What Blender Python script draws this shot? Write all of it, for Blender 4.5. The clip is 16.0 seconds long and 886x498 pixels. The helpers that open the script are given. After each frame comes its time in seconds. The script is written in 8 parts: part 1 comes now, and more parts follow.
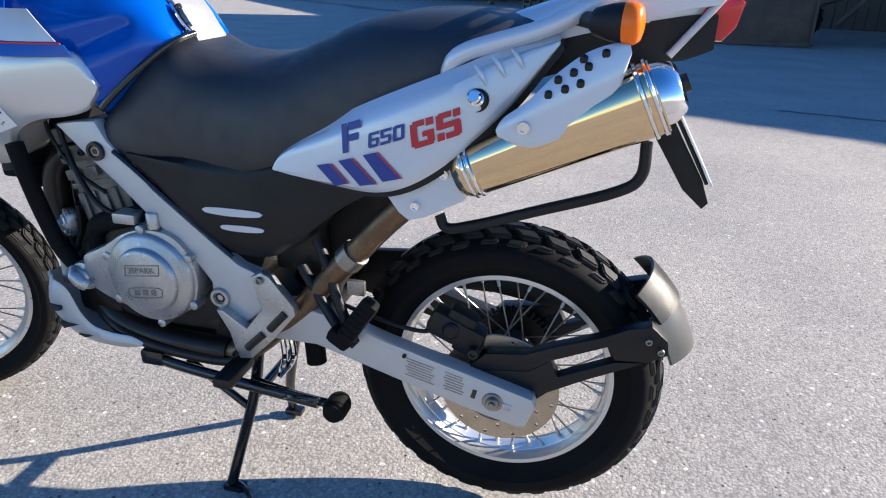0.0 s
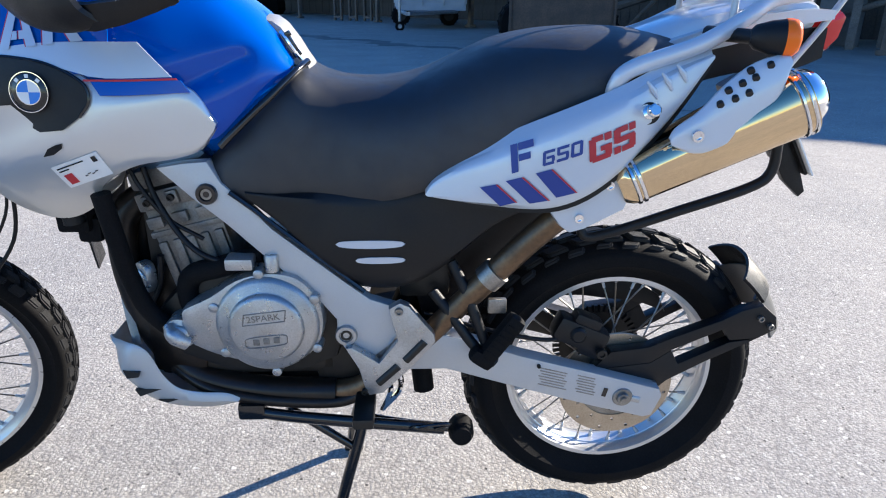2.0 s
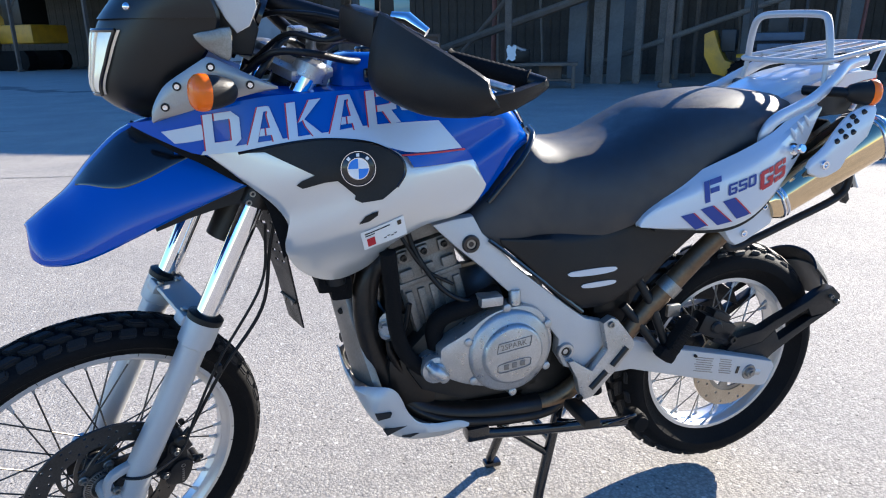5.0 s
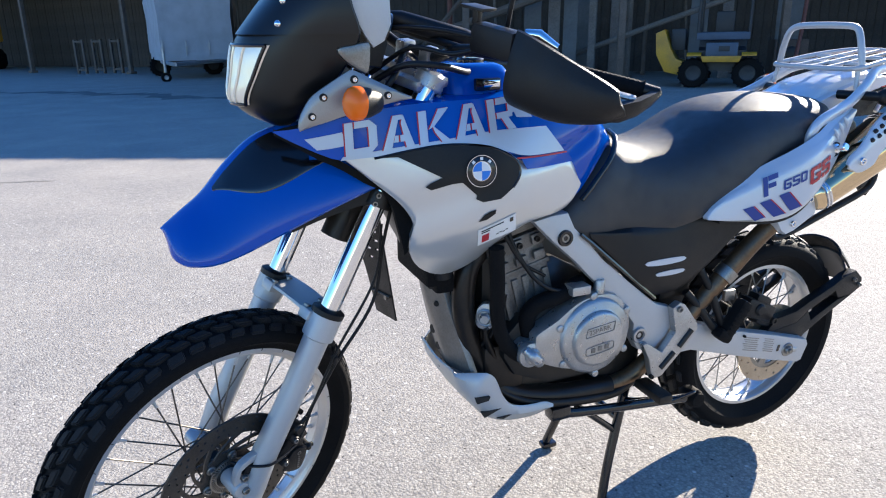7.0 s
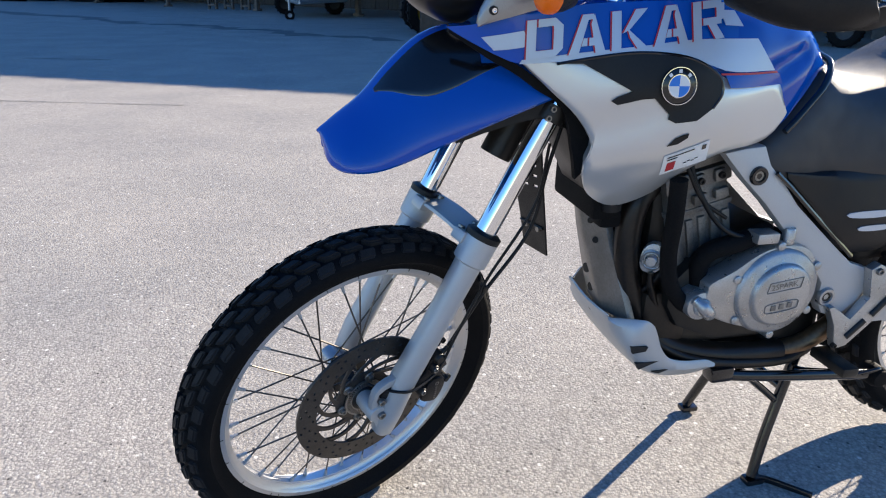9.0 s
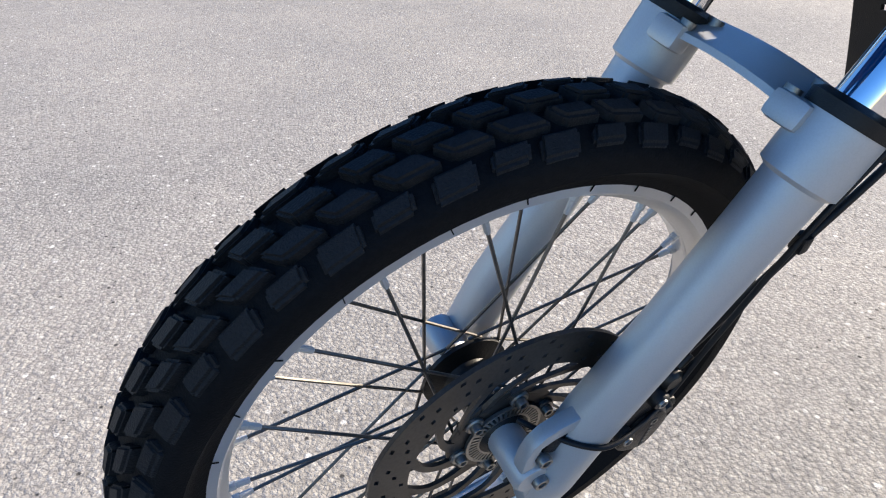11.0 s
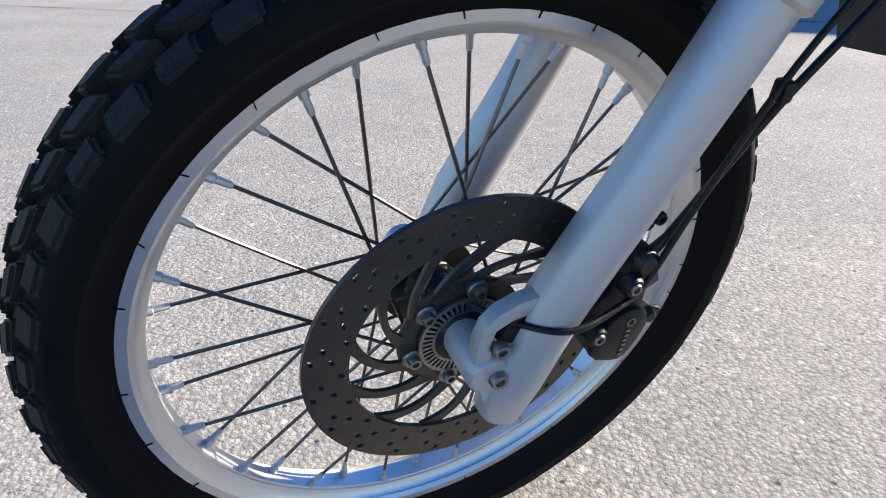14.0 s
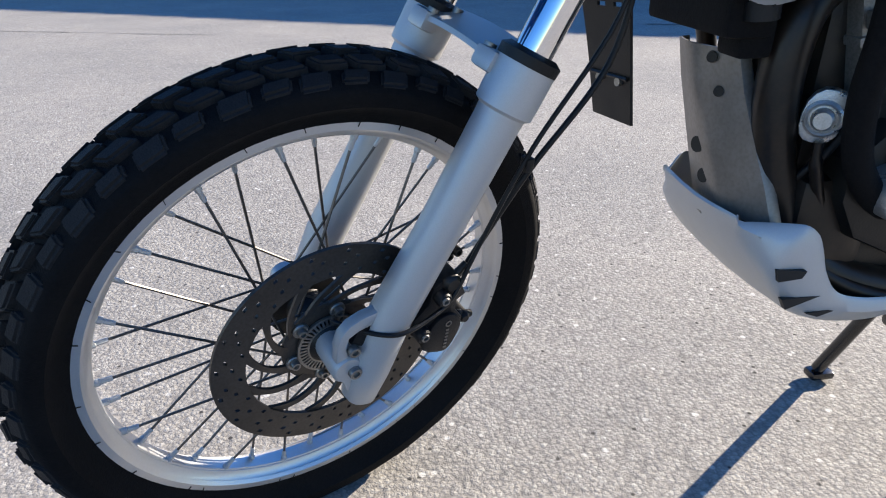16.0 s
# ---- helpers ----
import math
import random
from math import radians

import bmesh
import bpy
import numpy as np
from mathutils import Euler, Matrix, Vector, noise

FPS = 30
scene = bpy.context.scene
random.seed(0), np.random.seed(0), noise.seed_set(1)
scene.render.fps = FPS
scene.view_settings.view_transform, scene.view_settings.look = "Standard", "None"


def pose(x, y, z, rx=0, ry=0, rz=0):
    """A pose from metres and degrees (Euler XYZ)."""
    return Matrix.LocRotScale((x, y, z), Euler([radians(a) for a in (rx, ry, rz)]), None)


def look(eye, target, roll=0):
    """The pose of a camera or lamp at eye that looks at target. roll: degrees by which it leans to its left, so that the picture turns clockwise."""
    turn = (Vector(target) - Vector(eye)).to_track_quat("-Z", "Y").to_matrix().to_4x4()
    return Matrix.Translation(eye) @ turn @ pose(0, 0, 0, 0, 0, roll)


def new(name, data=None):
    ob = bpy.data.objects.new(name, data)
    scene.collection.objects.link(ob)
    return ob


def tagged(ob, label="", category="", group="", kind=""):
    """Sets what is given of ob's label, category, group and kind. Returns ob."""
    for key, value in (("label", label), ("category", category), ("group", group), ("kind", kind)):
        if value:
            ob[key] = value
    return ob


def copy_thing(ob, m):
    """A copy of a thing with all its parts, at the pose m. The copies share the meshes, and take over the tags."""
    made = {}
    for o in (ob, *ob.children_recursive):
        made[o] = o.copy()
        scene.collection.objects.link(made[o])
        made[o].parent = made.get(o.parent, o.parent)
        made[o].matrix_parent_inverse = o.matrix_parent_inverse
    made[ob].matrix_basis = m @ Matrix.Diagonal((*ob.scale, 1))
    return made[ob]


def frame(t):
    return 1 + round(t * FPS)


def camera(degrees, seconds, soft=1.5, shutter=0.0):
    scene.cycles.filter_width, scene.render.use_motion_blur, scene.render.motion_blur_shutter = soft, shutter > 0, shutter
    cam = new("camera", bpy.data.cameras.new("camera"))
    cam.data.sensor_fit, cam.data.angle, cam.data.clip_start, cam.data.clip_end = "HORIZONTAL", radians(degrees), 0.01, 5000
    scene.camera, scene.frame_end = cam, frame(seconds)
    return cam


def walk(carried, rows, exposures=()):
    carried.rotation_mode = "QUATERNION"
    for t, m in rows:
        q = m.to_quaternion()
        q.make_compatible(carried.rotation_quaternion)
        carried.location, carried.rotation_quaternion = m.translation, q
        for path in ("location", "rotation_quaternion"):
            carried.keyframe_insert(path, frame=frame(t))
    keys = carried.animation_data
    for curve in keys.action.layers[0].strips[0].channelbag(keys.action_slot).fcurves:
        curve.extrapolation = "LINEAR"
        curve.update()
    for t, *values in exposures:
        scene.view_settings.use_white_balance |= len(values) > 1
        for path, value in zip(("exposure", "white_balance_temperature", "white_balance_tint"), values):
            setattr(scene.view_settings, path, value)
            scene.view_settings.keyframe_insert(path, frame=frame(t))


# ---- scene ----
cam = camera(66.2, 16.0, soft=1.1)
PATH = [
    (0, (1.65, -1.26, 1.102), (1.23, 0.554, 0.373), 1.5),
    (0.5, (1.51, -1.304, 1.092), (1.262, 0.538, 0.354), 2.7),
    (1, (1.373, -1.366, 1.109), (1.344, 0.507, 0.409), 1.6),
    (1.5, (1.249, -1.36, 1.116), (1.28, 0.528, 0.457), 1.8),
    (2, (1.085, -1.33, 1.109), (1.164, 0.545, 0.418), 0.5),
    (2.5, (0.947, -1.327, 1.111), (1.051, 0.54, 0.399), 1.6),
    (3, (0.824, -1.403, 1.123), (1.054, 0.467, 0.451), 2.1),
    (3.5, (0.68, -1.487, 1.146), (1.034, 0.384, 0.536), 1.2),
    (4, (0.568, -1.481, 1.145), (0.952, 0.392, 0.558), 1.8),
    (4.2, (0.509, -1.455, 1.147), (0.915, 0.415, 0.566), 1.0),
    (6.3, (-0.018, -1.401, 1.22), (0.822, 0.321, 0.648), -0.2),
    (6.5, (-0.035, -1.403, 1.217), (0.773, 0.335, 0.645), -0.3),
    (7, (-0.072, -1.406, 1.209), (0.663, 0.359, 0.624), -1.0),
    (7.5, (-0.114, -1.426, 1.21), (0.52, 0.38, 0.628), -0.3),
    (8, (-0.139, -1.426, 1.211), (0.412, 0.413, 0.649), -0.4),
    (8.5, (-0.163, -1.393, 1.164), (0.314, 0.442, 0.528), 0.6),
    (9, (-0.154, -1.267, 1.114), (0.292, 0.546, 0.399), 0.9),
    (9.5, (-0.127, -1.055, 1.075), (0.169, 0.745, 0.254), 1.5),
    (10, (-0.138, -0.864, 0.974), (0.081, 0.887, 0.031), 2.1),
    (10.2, (-0.139, -0.785, 0.936), (0.11, 0.921, -0.077), 1.4),
    (12.3, (-0.137, -0.486, 0.752), (-0.127, 1.248, -0.245), 1.9),
    (12.5, (-0.129, -0.503, 0.73), (-0.107, 1.235, -0.258), 2.1),
    (13, (-0.114, -0.546, 0.68), (-0.092, 1.256, -0.187), 1.2),
    (13.5, (-0.084, -0.581, 0.658), (-0.049, 1.241, -0.167), 0.8),
    (14, (-0.058, -0.611, 0.662), (-0.001, 1.209, -0.165), 0.7),
    (14.5, (-0.043, -0.649, 0.667), (0.009, 1.168, -0.169), 0.7),
    (15, (-0.027, -0.71, 0.701), (0.05, 1.095, -0.159), 0.2),
    (15.5, (-0.003, -0.757, 0.754), (0.113, 1.049, -0.096), -1.0),
    (16, (-0.004, -0.823, 0.796), (0.3, 0.972, -0.032), 0.1),
]
EXPO = 1.45
walk(cam, [(t, look(eye, target, roll)) for t, eye, target, roll in PATH],
     [(0.0, EXPO - 0.05, 6400, 12), (1.0, EXPO + 0.08, 6300, 12), (2.0, EXPO + 0.12, 6250, 11), (2.7, EXPO + 0.22, 6250, 11), (3.4, EXPO + 0.16, 6230, 11), (4.2, EXPO + 0.12, 6230, 11), (6.3, EXPO + 0.16, 6330, 11), (8.0, EXPO + 0.1, 6450, 11), (9.0, EXPO - 0.06, 6620, 12), (10.2, EXPO - 0.12, 6750, 11), (12.3, EXPO + 0.05, 6620, 11), (13.5, EXPO - 0.02, 6570, 11), (15.0, EXPO, 6550, 11), (16.0, EXPO - 0.14, 6500, 11)])

# ---------------- world and sun ----------------
TO_SUN = Vector((2.2, 1.0, 1.0)).normalized()
world = bpy.data.worlds.new("world")
scene.world = world
world.use_nodes = True
wn = world.node_tree
bg = wn.nodes["Background"]
sky = wn.nodes.new("ShaderNodeTexSky")
sky.sky_type = "NISHITA"
sky.sun_disc = False
sky.sun_elevation = math.asin(TO_SUN.z)
sky.sun_rotation = math.atan2(TO_SUN.x, TO_SUN.y)
sky.air_density, sky.dust_density, sky.ozone_density = 1.0, 0.1, 3.5
deep = wn.nodes.new("ShaderNodeHueSaturation")
deep.inputs["Saturation"].default_value = 1.26
deep.inputs["Hue"].default_value = 0.51
wn.links.new(sky.outputs["Color"], deep.inputs["Color"])
wn.links.new(deep.outputs["Color"], bg.inputs["Color"])
bg.inputs["Strength"].default_value = 0.098
sun_data = bpy.data.lights.new("sun", "SUN")
sun_data.energy, sun_data.angle, sun_data.color = 5.0, radians(0.5), (1.0, 0.91, 0.77)
sun = new("sun", sun_data)
sun.matrix_world = look(TO_SUN * 60, (0, 0, 0))
scene.view_settings.exposure = EXPO


# ---------------- materials ----------------
def material(name, color, rough=0.5, metal=0.0, grain=0.0, grain_scale=60.0, stain=0.0, stain_scale=6.0, bump=0.0,
             bump_scale=400.0, coat=0.0, spec=0.5, tint=None, rough_var=0.0):
    m = bpy.data.materials.new(name)
    m.use_nodes = True
    nt = m.node_tree
    b = nt.nodes["Principled BSDF"]
    b.inputs["Roughness"].default_value = rough
    b.inputs["Metallic"].default_value = metal
    b.inputs["Specular IOR Level"].default_value = spec
    b.inputs["Coat Weight"].default_value = coat
    b.inputs["Coat Roughness"].default_value = 0.05
    co = nt.nodes.new("ShaderNodeTexCoord")
    c = nt.nodes.new("ShaderNodeRGB")
    c.outputs[0].default_value = (*color, 1)
    out = c.outputs[0]

    def noise_node(scale, detail):
        n = nt.nodes.new("ShaderNodeTexNoise")
        n.inputs["Scale"].default_value = scale
        n.inputs["Detail"].default_value = detail
        nt.links.new(co.outputs["Object"], n.inputs["Vector"])
        return n

    def blend(src, fac, dark, amount):
        r = nt.nodes.new("ShaderNodeMapRange")
        r.inputs["From Min"].default_value, r.inputs["From Max"].default_value = 0.4, 0.68
        r.inputs["To Max"].default_value = amount
        nt.links.new(fac, r.inputs["Value"])
        mx = nt.nodes.new("ShaderNodeMix")
        mx.data_type = "RGBA"
        nt.links.new(r.outputs["Result"], mx.inputs["Factor"])
        nt.links.new(src, mx.inputs["A"])
        mx.inputs["B"].default_value = (*dark, 1)
        return mx.outputs["Result"]

    dark = tint or tuple(v * 0.35 for v in color)
    if grain:
        out = blend(out, noise_node(grain_scale, 4).outputs["Fac"], dark, grain)
    if stain:
        out = blend(out, noise_node(stain_scale, 5).outputs["Fac"], dark, stain)
    nt.links.new(out, b.inputs["Base Color"])
    if rough_var:
        r = nt.nodes.new("ShaderNodeMapRange")
        r.inputs["From Min"].default_value, r.inputs["From Max"].default_value = 0.35, 0.7
        r.inputs["To Min"].default_value, r.inputs["To Max"].default_value = max(0.02, rough - rough_var), rough + rough_var
        nt.links.new(noise_node(stain_scale * 3, 5).outputs["Fac"], r.inputs["Value"])
        nt.links.new(r.outputs["Result"], b.inputs["Roughness"])
    if bump:
        bp = nt.nodes.new("ShaderNodeBump")
        bp.inputs["Strength"].default_value = bump
        bp.inputs["Distance"].default_value = 0.002
        nt.links.new(noise_node(bump_scale, 3).outputs["Fac"], bp.inputs["Height"])
        nt.links.new(bp.outputs["Normal"], b.inputs["Normal"])
    return m


BLUE = material("blue_paint", (0.0002, 0.080, 0.43), 0.12, 0.0, grain=0.05, grain_scale=900, coat=0.40, stain=0.08, rough_var=0.04, spec=0.12)
SILVER = material("silver_paint", (0.62, 0.615, 0.60), 0.3, 0.55, grain=0.03, grain_scale=1200, stain=0.03, stain_scale=3, coat=0.8, rough_var=0.02)
WHITE = material("pale_silver_paint", (0.58, 0.62, 0.67), 0.32, 0.25, grain=0.06, grain_scale=900, stain=0.06, coat=0.6, rough_var=0.03)
DECAL_RED = material("red_decal", (0.5, 0.02, 0.03), 0.4, stain=0.1)
DECAL_BLUE = material("blue_decal", (0.01, 0.04, 0.24), 0.4, stain=0.1)
# the blue in this silver is the sky's reflection, put into the base colour
DECAL_SILVER = material("sky_tinted_silver_decal", (0.48, 0.545, 0.63), 0.35, 0.3, stain=0.1)
DECAL_WHITE = material("white_decal", (0.8, 0.8, 0.79), 0.4, stain=0.05)
BLACK = material("black_plastic", (0.005, 0.0051, 0.0058), 0.42, grain=0.4, grain_scale=300, stain=0.3, bump=0.25, bump_scale=900, tint=(0.0105, 0.0108, 0.0122), rough_var=0.1, spec=0.32)
GLOSS = material("gloss_black", (0.005, 0.005, 0.006), 0.2, stain=0.2, tint=(0.012, 0.012, 0.012), coat=0.4, rough_var=0.06)
DARK = material("dark_steel", (0.012, 0.0115, 0.011), 0.42, 0.3, stain=0.5, stain_scale=20, tint=(0.035, 0.028, 0.02), bump=0.2, bump_scale=300)
# black vinyl whose bluish base carries some of the sky's sheen
VINYL = material("sky_tinted_seat_vinyl", (0.0056, 0.0068, 0.0100), 0.54, grain=0.3, grain_scale=700, stain=0.3, stain_scale=9, bump=0.3, bump_scale=1100, tint=(0.0105, 0.0113, 0.0135), rough_var=0.07, spec=0.8)
RUBBER = material("tyre_rubber", (0.0045, 0.0045, 0.005), 0.7, grain=0.5, grain_scale=250, stain=0.4, stain_scale=14, bump=0.4, bump_scale=500, tint=(0.011, 0.0102, 0.0102), spec=0.11)
ALU = material("cast_aluminium", (0.5, 0.5, 0.5), 0.36, 0.8, grain=0.3, grain_scale=400, stain=0.3, stain_scale=16, bump=0.3, bump_scale=600, tint=(0.2, 0.19, 0.17), rough_var=0.1)
ALU_PAINT = material("painted_aluminium", (0.52, 0.52, 0.52), 0.45, 0.4, grain=0.15, grain_scale=700, stain=0.1, stain_scale=9, bump=0.05, tint=(0.34, 0.33, 0.31), rough_var=0.03)
# dusty rubber, also lightened for the light that the front block tops catch
TREAD = material("dusty_lit_tread_rubber", (0.0065, 0.0067, 0.0073), 0.62, grain=0.45, grain_scale=420, stain=0.5, stain_scale=30, bump=0.5, bump_scale=600, tint=(0.021, 0.021, 0.0225), spec=0.24)
# darker tread rubber: the shade on the rear blocks is in its colour
REAR_TREAD = material("worn_shaded_tread_rubber", (0.0055, 0.0055, 0.006), 0.55, grain=0.45, grain_scale=420, stain=0.5, stain_scale=30, bump=0.5, bump_scale=600, tint=(0.012, 0.012, 0.0125), spec=0.3)
SPOKE = material("dull_spoke_steel", (0.17, 0.155, 0.14), 0.42, 0.8, grain=0.3, grain_scale=300, stain=0.4, stain_scale=25, tint=(0.07, 0.06, 0.05))
RIM = material("rim_aluminium", (0.66, 0.66, 0.66), 0.36, 0.75, grain=0.1, grain_scale=300, stain=0.1, stain_scale=12, tint=(0.45, 0.43, 0.4), rough_var=0.04)
STEEL = material("dull_steel", (0.33, 0.32, 0.3), 0.4, 0.9, grain=0.3, grain_scale=300, stain=0.4, stain_scale=25, tint=(0.12, 0.1, 0.08))
CHROME = material("chrome", (0.82, 0.82, 0.83), 0.07, 1.0, stain=0.08, stain_scale=12, rough_var=0.04)
STAINLESS = material("polished_stainless", (0.70, 0.54, 0.34), 0.07, 1.0, stain=0.3, stain_scale=10, tint=(0.46, 0.36, 0.24), rough_var=0.04)
PIPE = material("heat_browned_pipe", (0.2, 0.125, 0.07), 0.4, 0.7, grain=0.4, grain_scale=120, stain=0.6, stain_scale=14, tint=(0.07, 0.05, 0.035), rough_var=0.12)
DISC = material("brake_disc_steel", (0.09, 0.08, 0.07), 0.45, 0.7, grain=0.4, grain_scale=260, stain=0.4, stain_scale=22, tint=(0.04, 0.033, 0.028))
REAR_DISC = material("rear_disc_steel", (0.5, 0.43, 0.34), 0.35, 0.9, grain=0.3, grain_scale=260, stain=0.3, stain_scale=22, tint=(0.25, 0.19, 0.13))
ORANGE = material("orange_lens", (0.93, 0.16, 0.004), 0.25, coat=0.2, spec=0.3, stain=0.1, tint=(0.6, 0.1, 0.01))
RED_LENS = material("red_lens", (0.55, 0.015, 0.015), 0.2, coat=0.5, stain=0.15, tint=(0.3, 0.01, 0.01))
RADIATOR = material("radiator_black", (0.008, 0.008, 0.008), 0.6, stain=0.4, tint=(0.025, 0.022, 0.02))


# ---------------- shaping helpers ----------------
def finish(ob, bm, mat, smooth=38):
    bmesh.ops.recalc_face_normals(bm, faces=bm.faces)
    lim = radians(smooth)
    for f in bm.faces:
        f.smooth = True
    for e in bm.edges:
        if len(e.link_faces) == 2 and e.calc_face_angle(0) > lim:
            e.smooth = False
    bm.to_mesh(ob.data)
    bm.free()
    ob.data.materials.append(mat)
    return ob


def part(name, bm, mat, parent, label="", smooth=38):
    ob = new(name, bpy.data.meshes.new(name))
    finish(ob, bm, mat, smooth)
    ob.parent = parent
    if label:
        tagged(ob, label)
    return ob


def part_like(ob, m, parent):
    o = new(ob.name.split(".")[0], ob.data)
    o.parent = parent
    o.matrix_basis = m
    return o


def thing(name, label, category, group="", kind="", m=None):
    ob = new(name)
    ob.empty_display_size = 0.1
    if m is not None:
        ob.matrix_world = m
    return tagged(ob, label, category, group, kind)


def curve_points(pts, n=6, closed=False):
    """Catmull-Rom through the points."""
    P = [Vector(p) for p in pts]
    if len(P) < 3:
        return P
    out = []
    k = len(P)
    for i in range(k if closed else k - 1):
        if closed:
            p0, p1, p2, p3 = P[i - 1], P[i], P[(i + 1) % k], P[(i + 2) % k]
        else:
            p1, p2 = P[i], P[i + 1]
            p0 = P[i - 1] if i else p1 * 2 - p2
            p3 = P[i + 2] if i + 2 < k else p2 * 2 - p1
        for j in range(n):
            t = j / n
            out.append(0.5 * (2 * p1 + (p2 - p0) * t + (2 * p0 - 5 * p1 + 4 * p2 - p3) * t * t + (3 * p1 - p0 - 3 * p2 + p3) * t ** 3))
    if not closed:
        out.append(P[-1])
    return out


def at_share(pts, n):
    """n points at even steps of length along a line of points."""
    P = [Vector(p) for p in pts]
    d = [0.0]
    for a, b in zip(P, P[1:]):
        d.append(d[-1] + (b - a).length)
    out, j = [], 0
    for i in range(n):
        s = d[-1] * i / (n - 1)
        while j < len(P) - 2 and d[j + 1] < s:
            j += 1
        w = d[j + 1] - d[j]
        out.append(P[j].lerp(P[j + 1], min(1, max(0, (s - d[j]) / w if w > 1e-9 else 0))))
    return out


def skin(bm, rings, cap=True, closed_ring=True, loop=False):
    V = [[bm.verts.new(p) for p in ring] for ring in rings]
    k = len(V[0])
    pairs = list(zip(V, V[1:])) + ([(V[-1], V[0])] if loop else [])
    for A, B in pairs:
        for i in range(k if closed_ring else k - 1):
            j = (i + 1) % k
            bm.faces.new((A[i], A[j], B[j], B[i]))
    if cap and closed_ring and not loop:
        bm.faces.new(V[0][::-1])
        bm.faces.new(V[-1])
    return V


def tube(bm, pts, r, seg=10, closed=False, flat=1.0):
    P = [Vector(p) for p in pts]
    k = len(P)
    rr = r if isinstance(r, (list, tuple)) else [r] * k
    rings, up = [], None
    for i, p in enumerate(P):
        a = P[i - 1] if (i or closed) else P[0]
        b = P[(i + 1) % k] if (i + 1 < k or closed) else P[-1]
        d = (b - a).normalized()
        if up is None:
            up = Vector((0, 0, 1)) if abs(d.z) < 0.9 else Vector((1, 0, 0))
        up = (up - d * up.dot(d)).normalized()
        side = d.cross(up)
        ri = rr[min(i, len(rr) - 1)]
        rings.append([p + ri * (math.cos(q) * side * flat + math.sin(q) * up) for q in [2 * math.pi * j / seg for j in range(seg)]])
    skin(bm, rings, cap=not closed, loop=closed)
    return bm


def lathe(bm, profile, m=None, seg=32, closed=False, cap=True):
    """Turns a profile of (radius, along) about the y axis."""
    rings = []
    for i in range(seg):
        a = 2 * math.pi * i / seg
        rings.append([Vector((r * math.cos(a), y, r * math.sin(a))) for r, y in profile])
    if m is not None:
        rings = [[m @ p for p in ring] for ring in rings]
    V = [[bm.verts.new(p) for p in ring] for ring in rings]
    k = len(profile)
    for i in range(seg):
        A, B = V[i], V[(i + 1) % seg]
        for j in range(k if closed else k - 1):
            n = (j + 1) % k
            bm.faces.new((A[j], A[n], B[n], B[j]))
    if cap and not closed:
        for j in (0, k - 1):
            if profile[j][0] > 1e-6:
                bm.faces.new([V[i][j] for i in range(seg)])
    bmesh.ops.remove_doubles(bm, verts=bm.verts, dist=1e-6)
    return bm


def block(bm, c, s, bevel=0.003, m=None, segs=2):
    b = bmesh.new()
    bmesh.ops.create_cube(b, size=1)
    bmesh.ops.scale(b, vec=s, verts=b.verts)
    if bevel:
        bmesh.ops.bevel(b, geom=b.edges, offset=bevel, segments=segs, affect="EDGES", profile=0.6)
    t = Matrix.Translation(c)
    bmesh.ops.transform(b, matrix=(m @ t) if m is not None else t, verts=b.verts)
    merge(bm, b)
    return bm


def merge(bm, b):
    me = bpy.data.meshes.new("tmp")
    b.to_mesh(me)
    b.free()
    bm.from_mesh(me)
    bpy.data.meshes.remove(me)


def prism(bm, outline, y0, y1, bevel=0.002, smooth_n=0, m=None):
    """An outline in x and z, drawn out along y."""
    pts = [(x, 0, z) for x, z in outline]
    if smooth_n:
        pts = [tuple(p) for p in curve_points(pts, smooth_n, True)]
    b = bmesh.new()
    A = [b.verts.new((p[0], y0, p[2])) for p in pts]
    B = [b.verts.new((p[0], y1, p[2])) for p in pts]
    k = len(pts)
    b.faces.new(A)
    b.faces.new(B[::-1])
    for i in range(k):
        b.faces.new((A[i], B[i], B[(i + 1) % k], A[(i + 1) % k]))
    bmesh.ops.recalc_face_normals(b, faces=b.faces)
    if bevel:
        rim = [e for e in b.edges if len(e.link_faces) == 2 and e.calc_face_angle(0) > 0.9 and abs(e.verts[0].co.y - e.verts[1].co.y) < 1e-6]
        bmesh.ops.bevel(b, geom=rim, offset=bevel, segments=2, affect="EDGES", profile=0.6)
    if m is not None:
        bmesh.ops.transform(b, matrix=m, verts=b.verts)
    merge(bm, b)
    return bm


def ribbon(bm, top, low, yf, thick=0.004, nu=24, nv=8, n=6, both=False, lift=0.0, roll_edge=0.0):
    """A curved sheet between an upper and a lower line in x and z, lying on the side surface yf(x, z)."""
    T = at_share(curve_points([(x, 0, z) for x, z in top], n), nu + 1)
    L = at_share(curve_points([(x, 0, z) for x, z in low], n), nu + 1)
    F, B = [], []
    for i in range(nu + 1):
        f, b = [], []
        for j in range(nv + 1):
            p = L[i].lerp(T[i], j / nv)
            e = roll_edge * (max(0, 1 - min(j, nv - j) / 1.5) ** 2)
            y = yf(p.x, p.z) - lift + e
            f.append(Vector((p.x, y, p.z)))
            b.append(Vector((p.x, y + thick, p.z)))
        F.append(f)
        B.append(b)
    for mir in ((1, -1) if both else (1,)):
        sheet(bm, F, B, mir)
    return bm


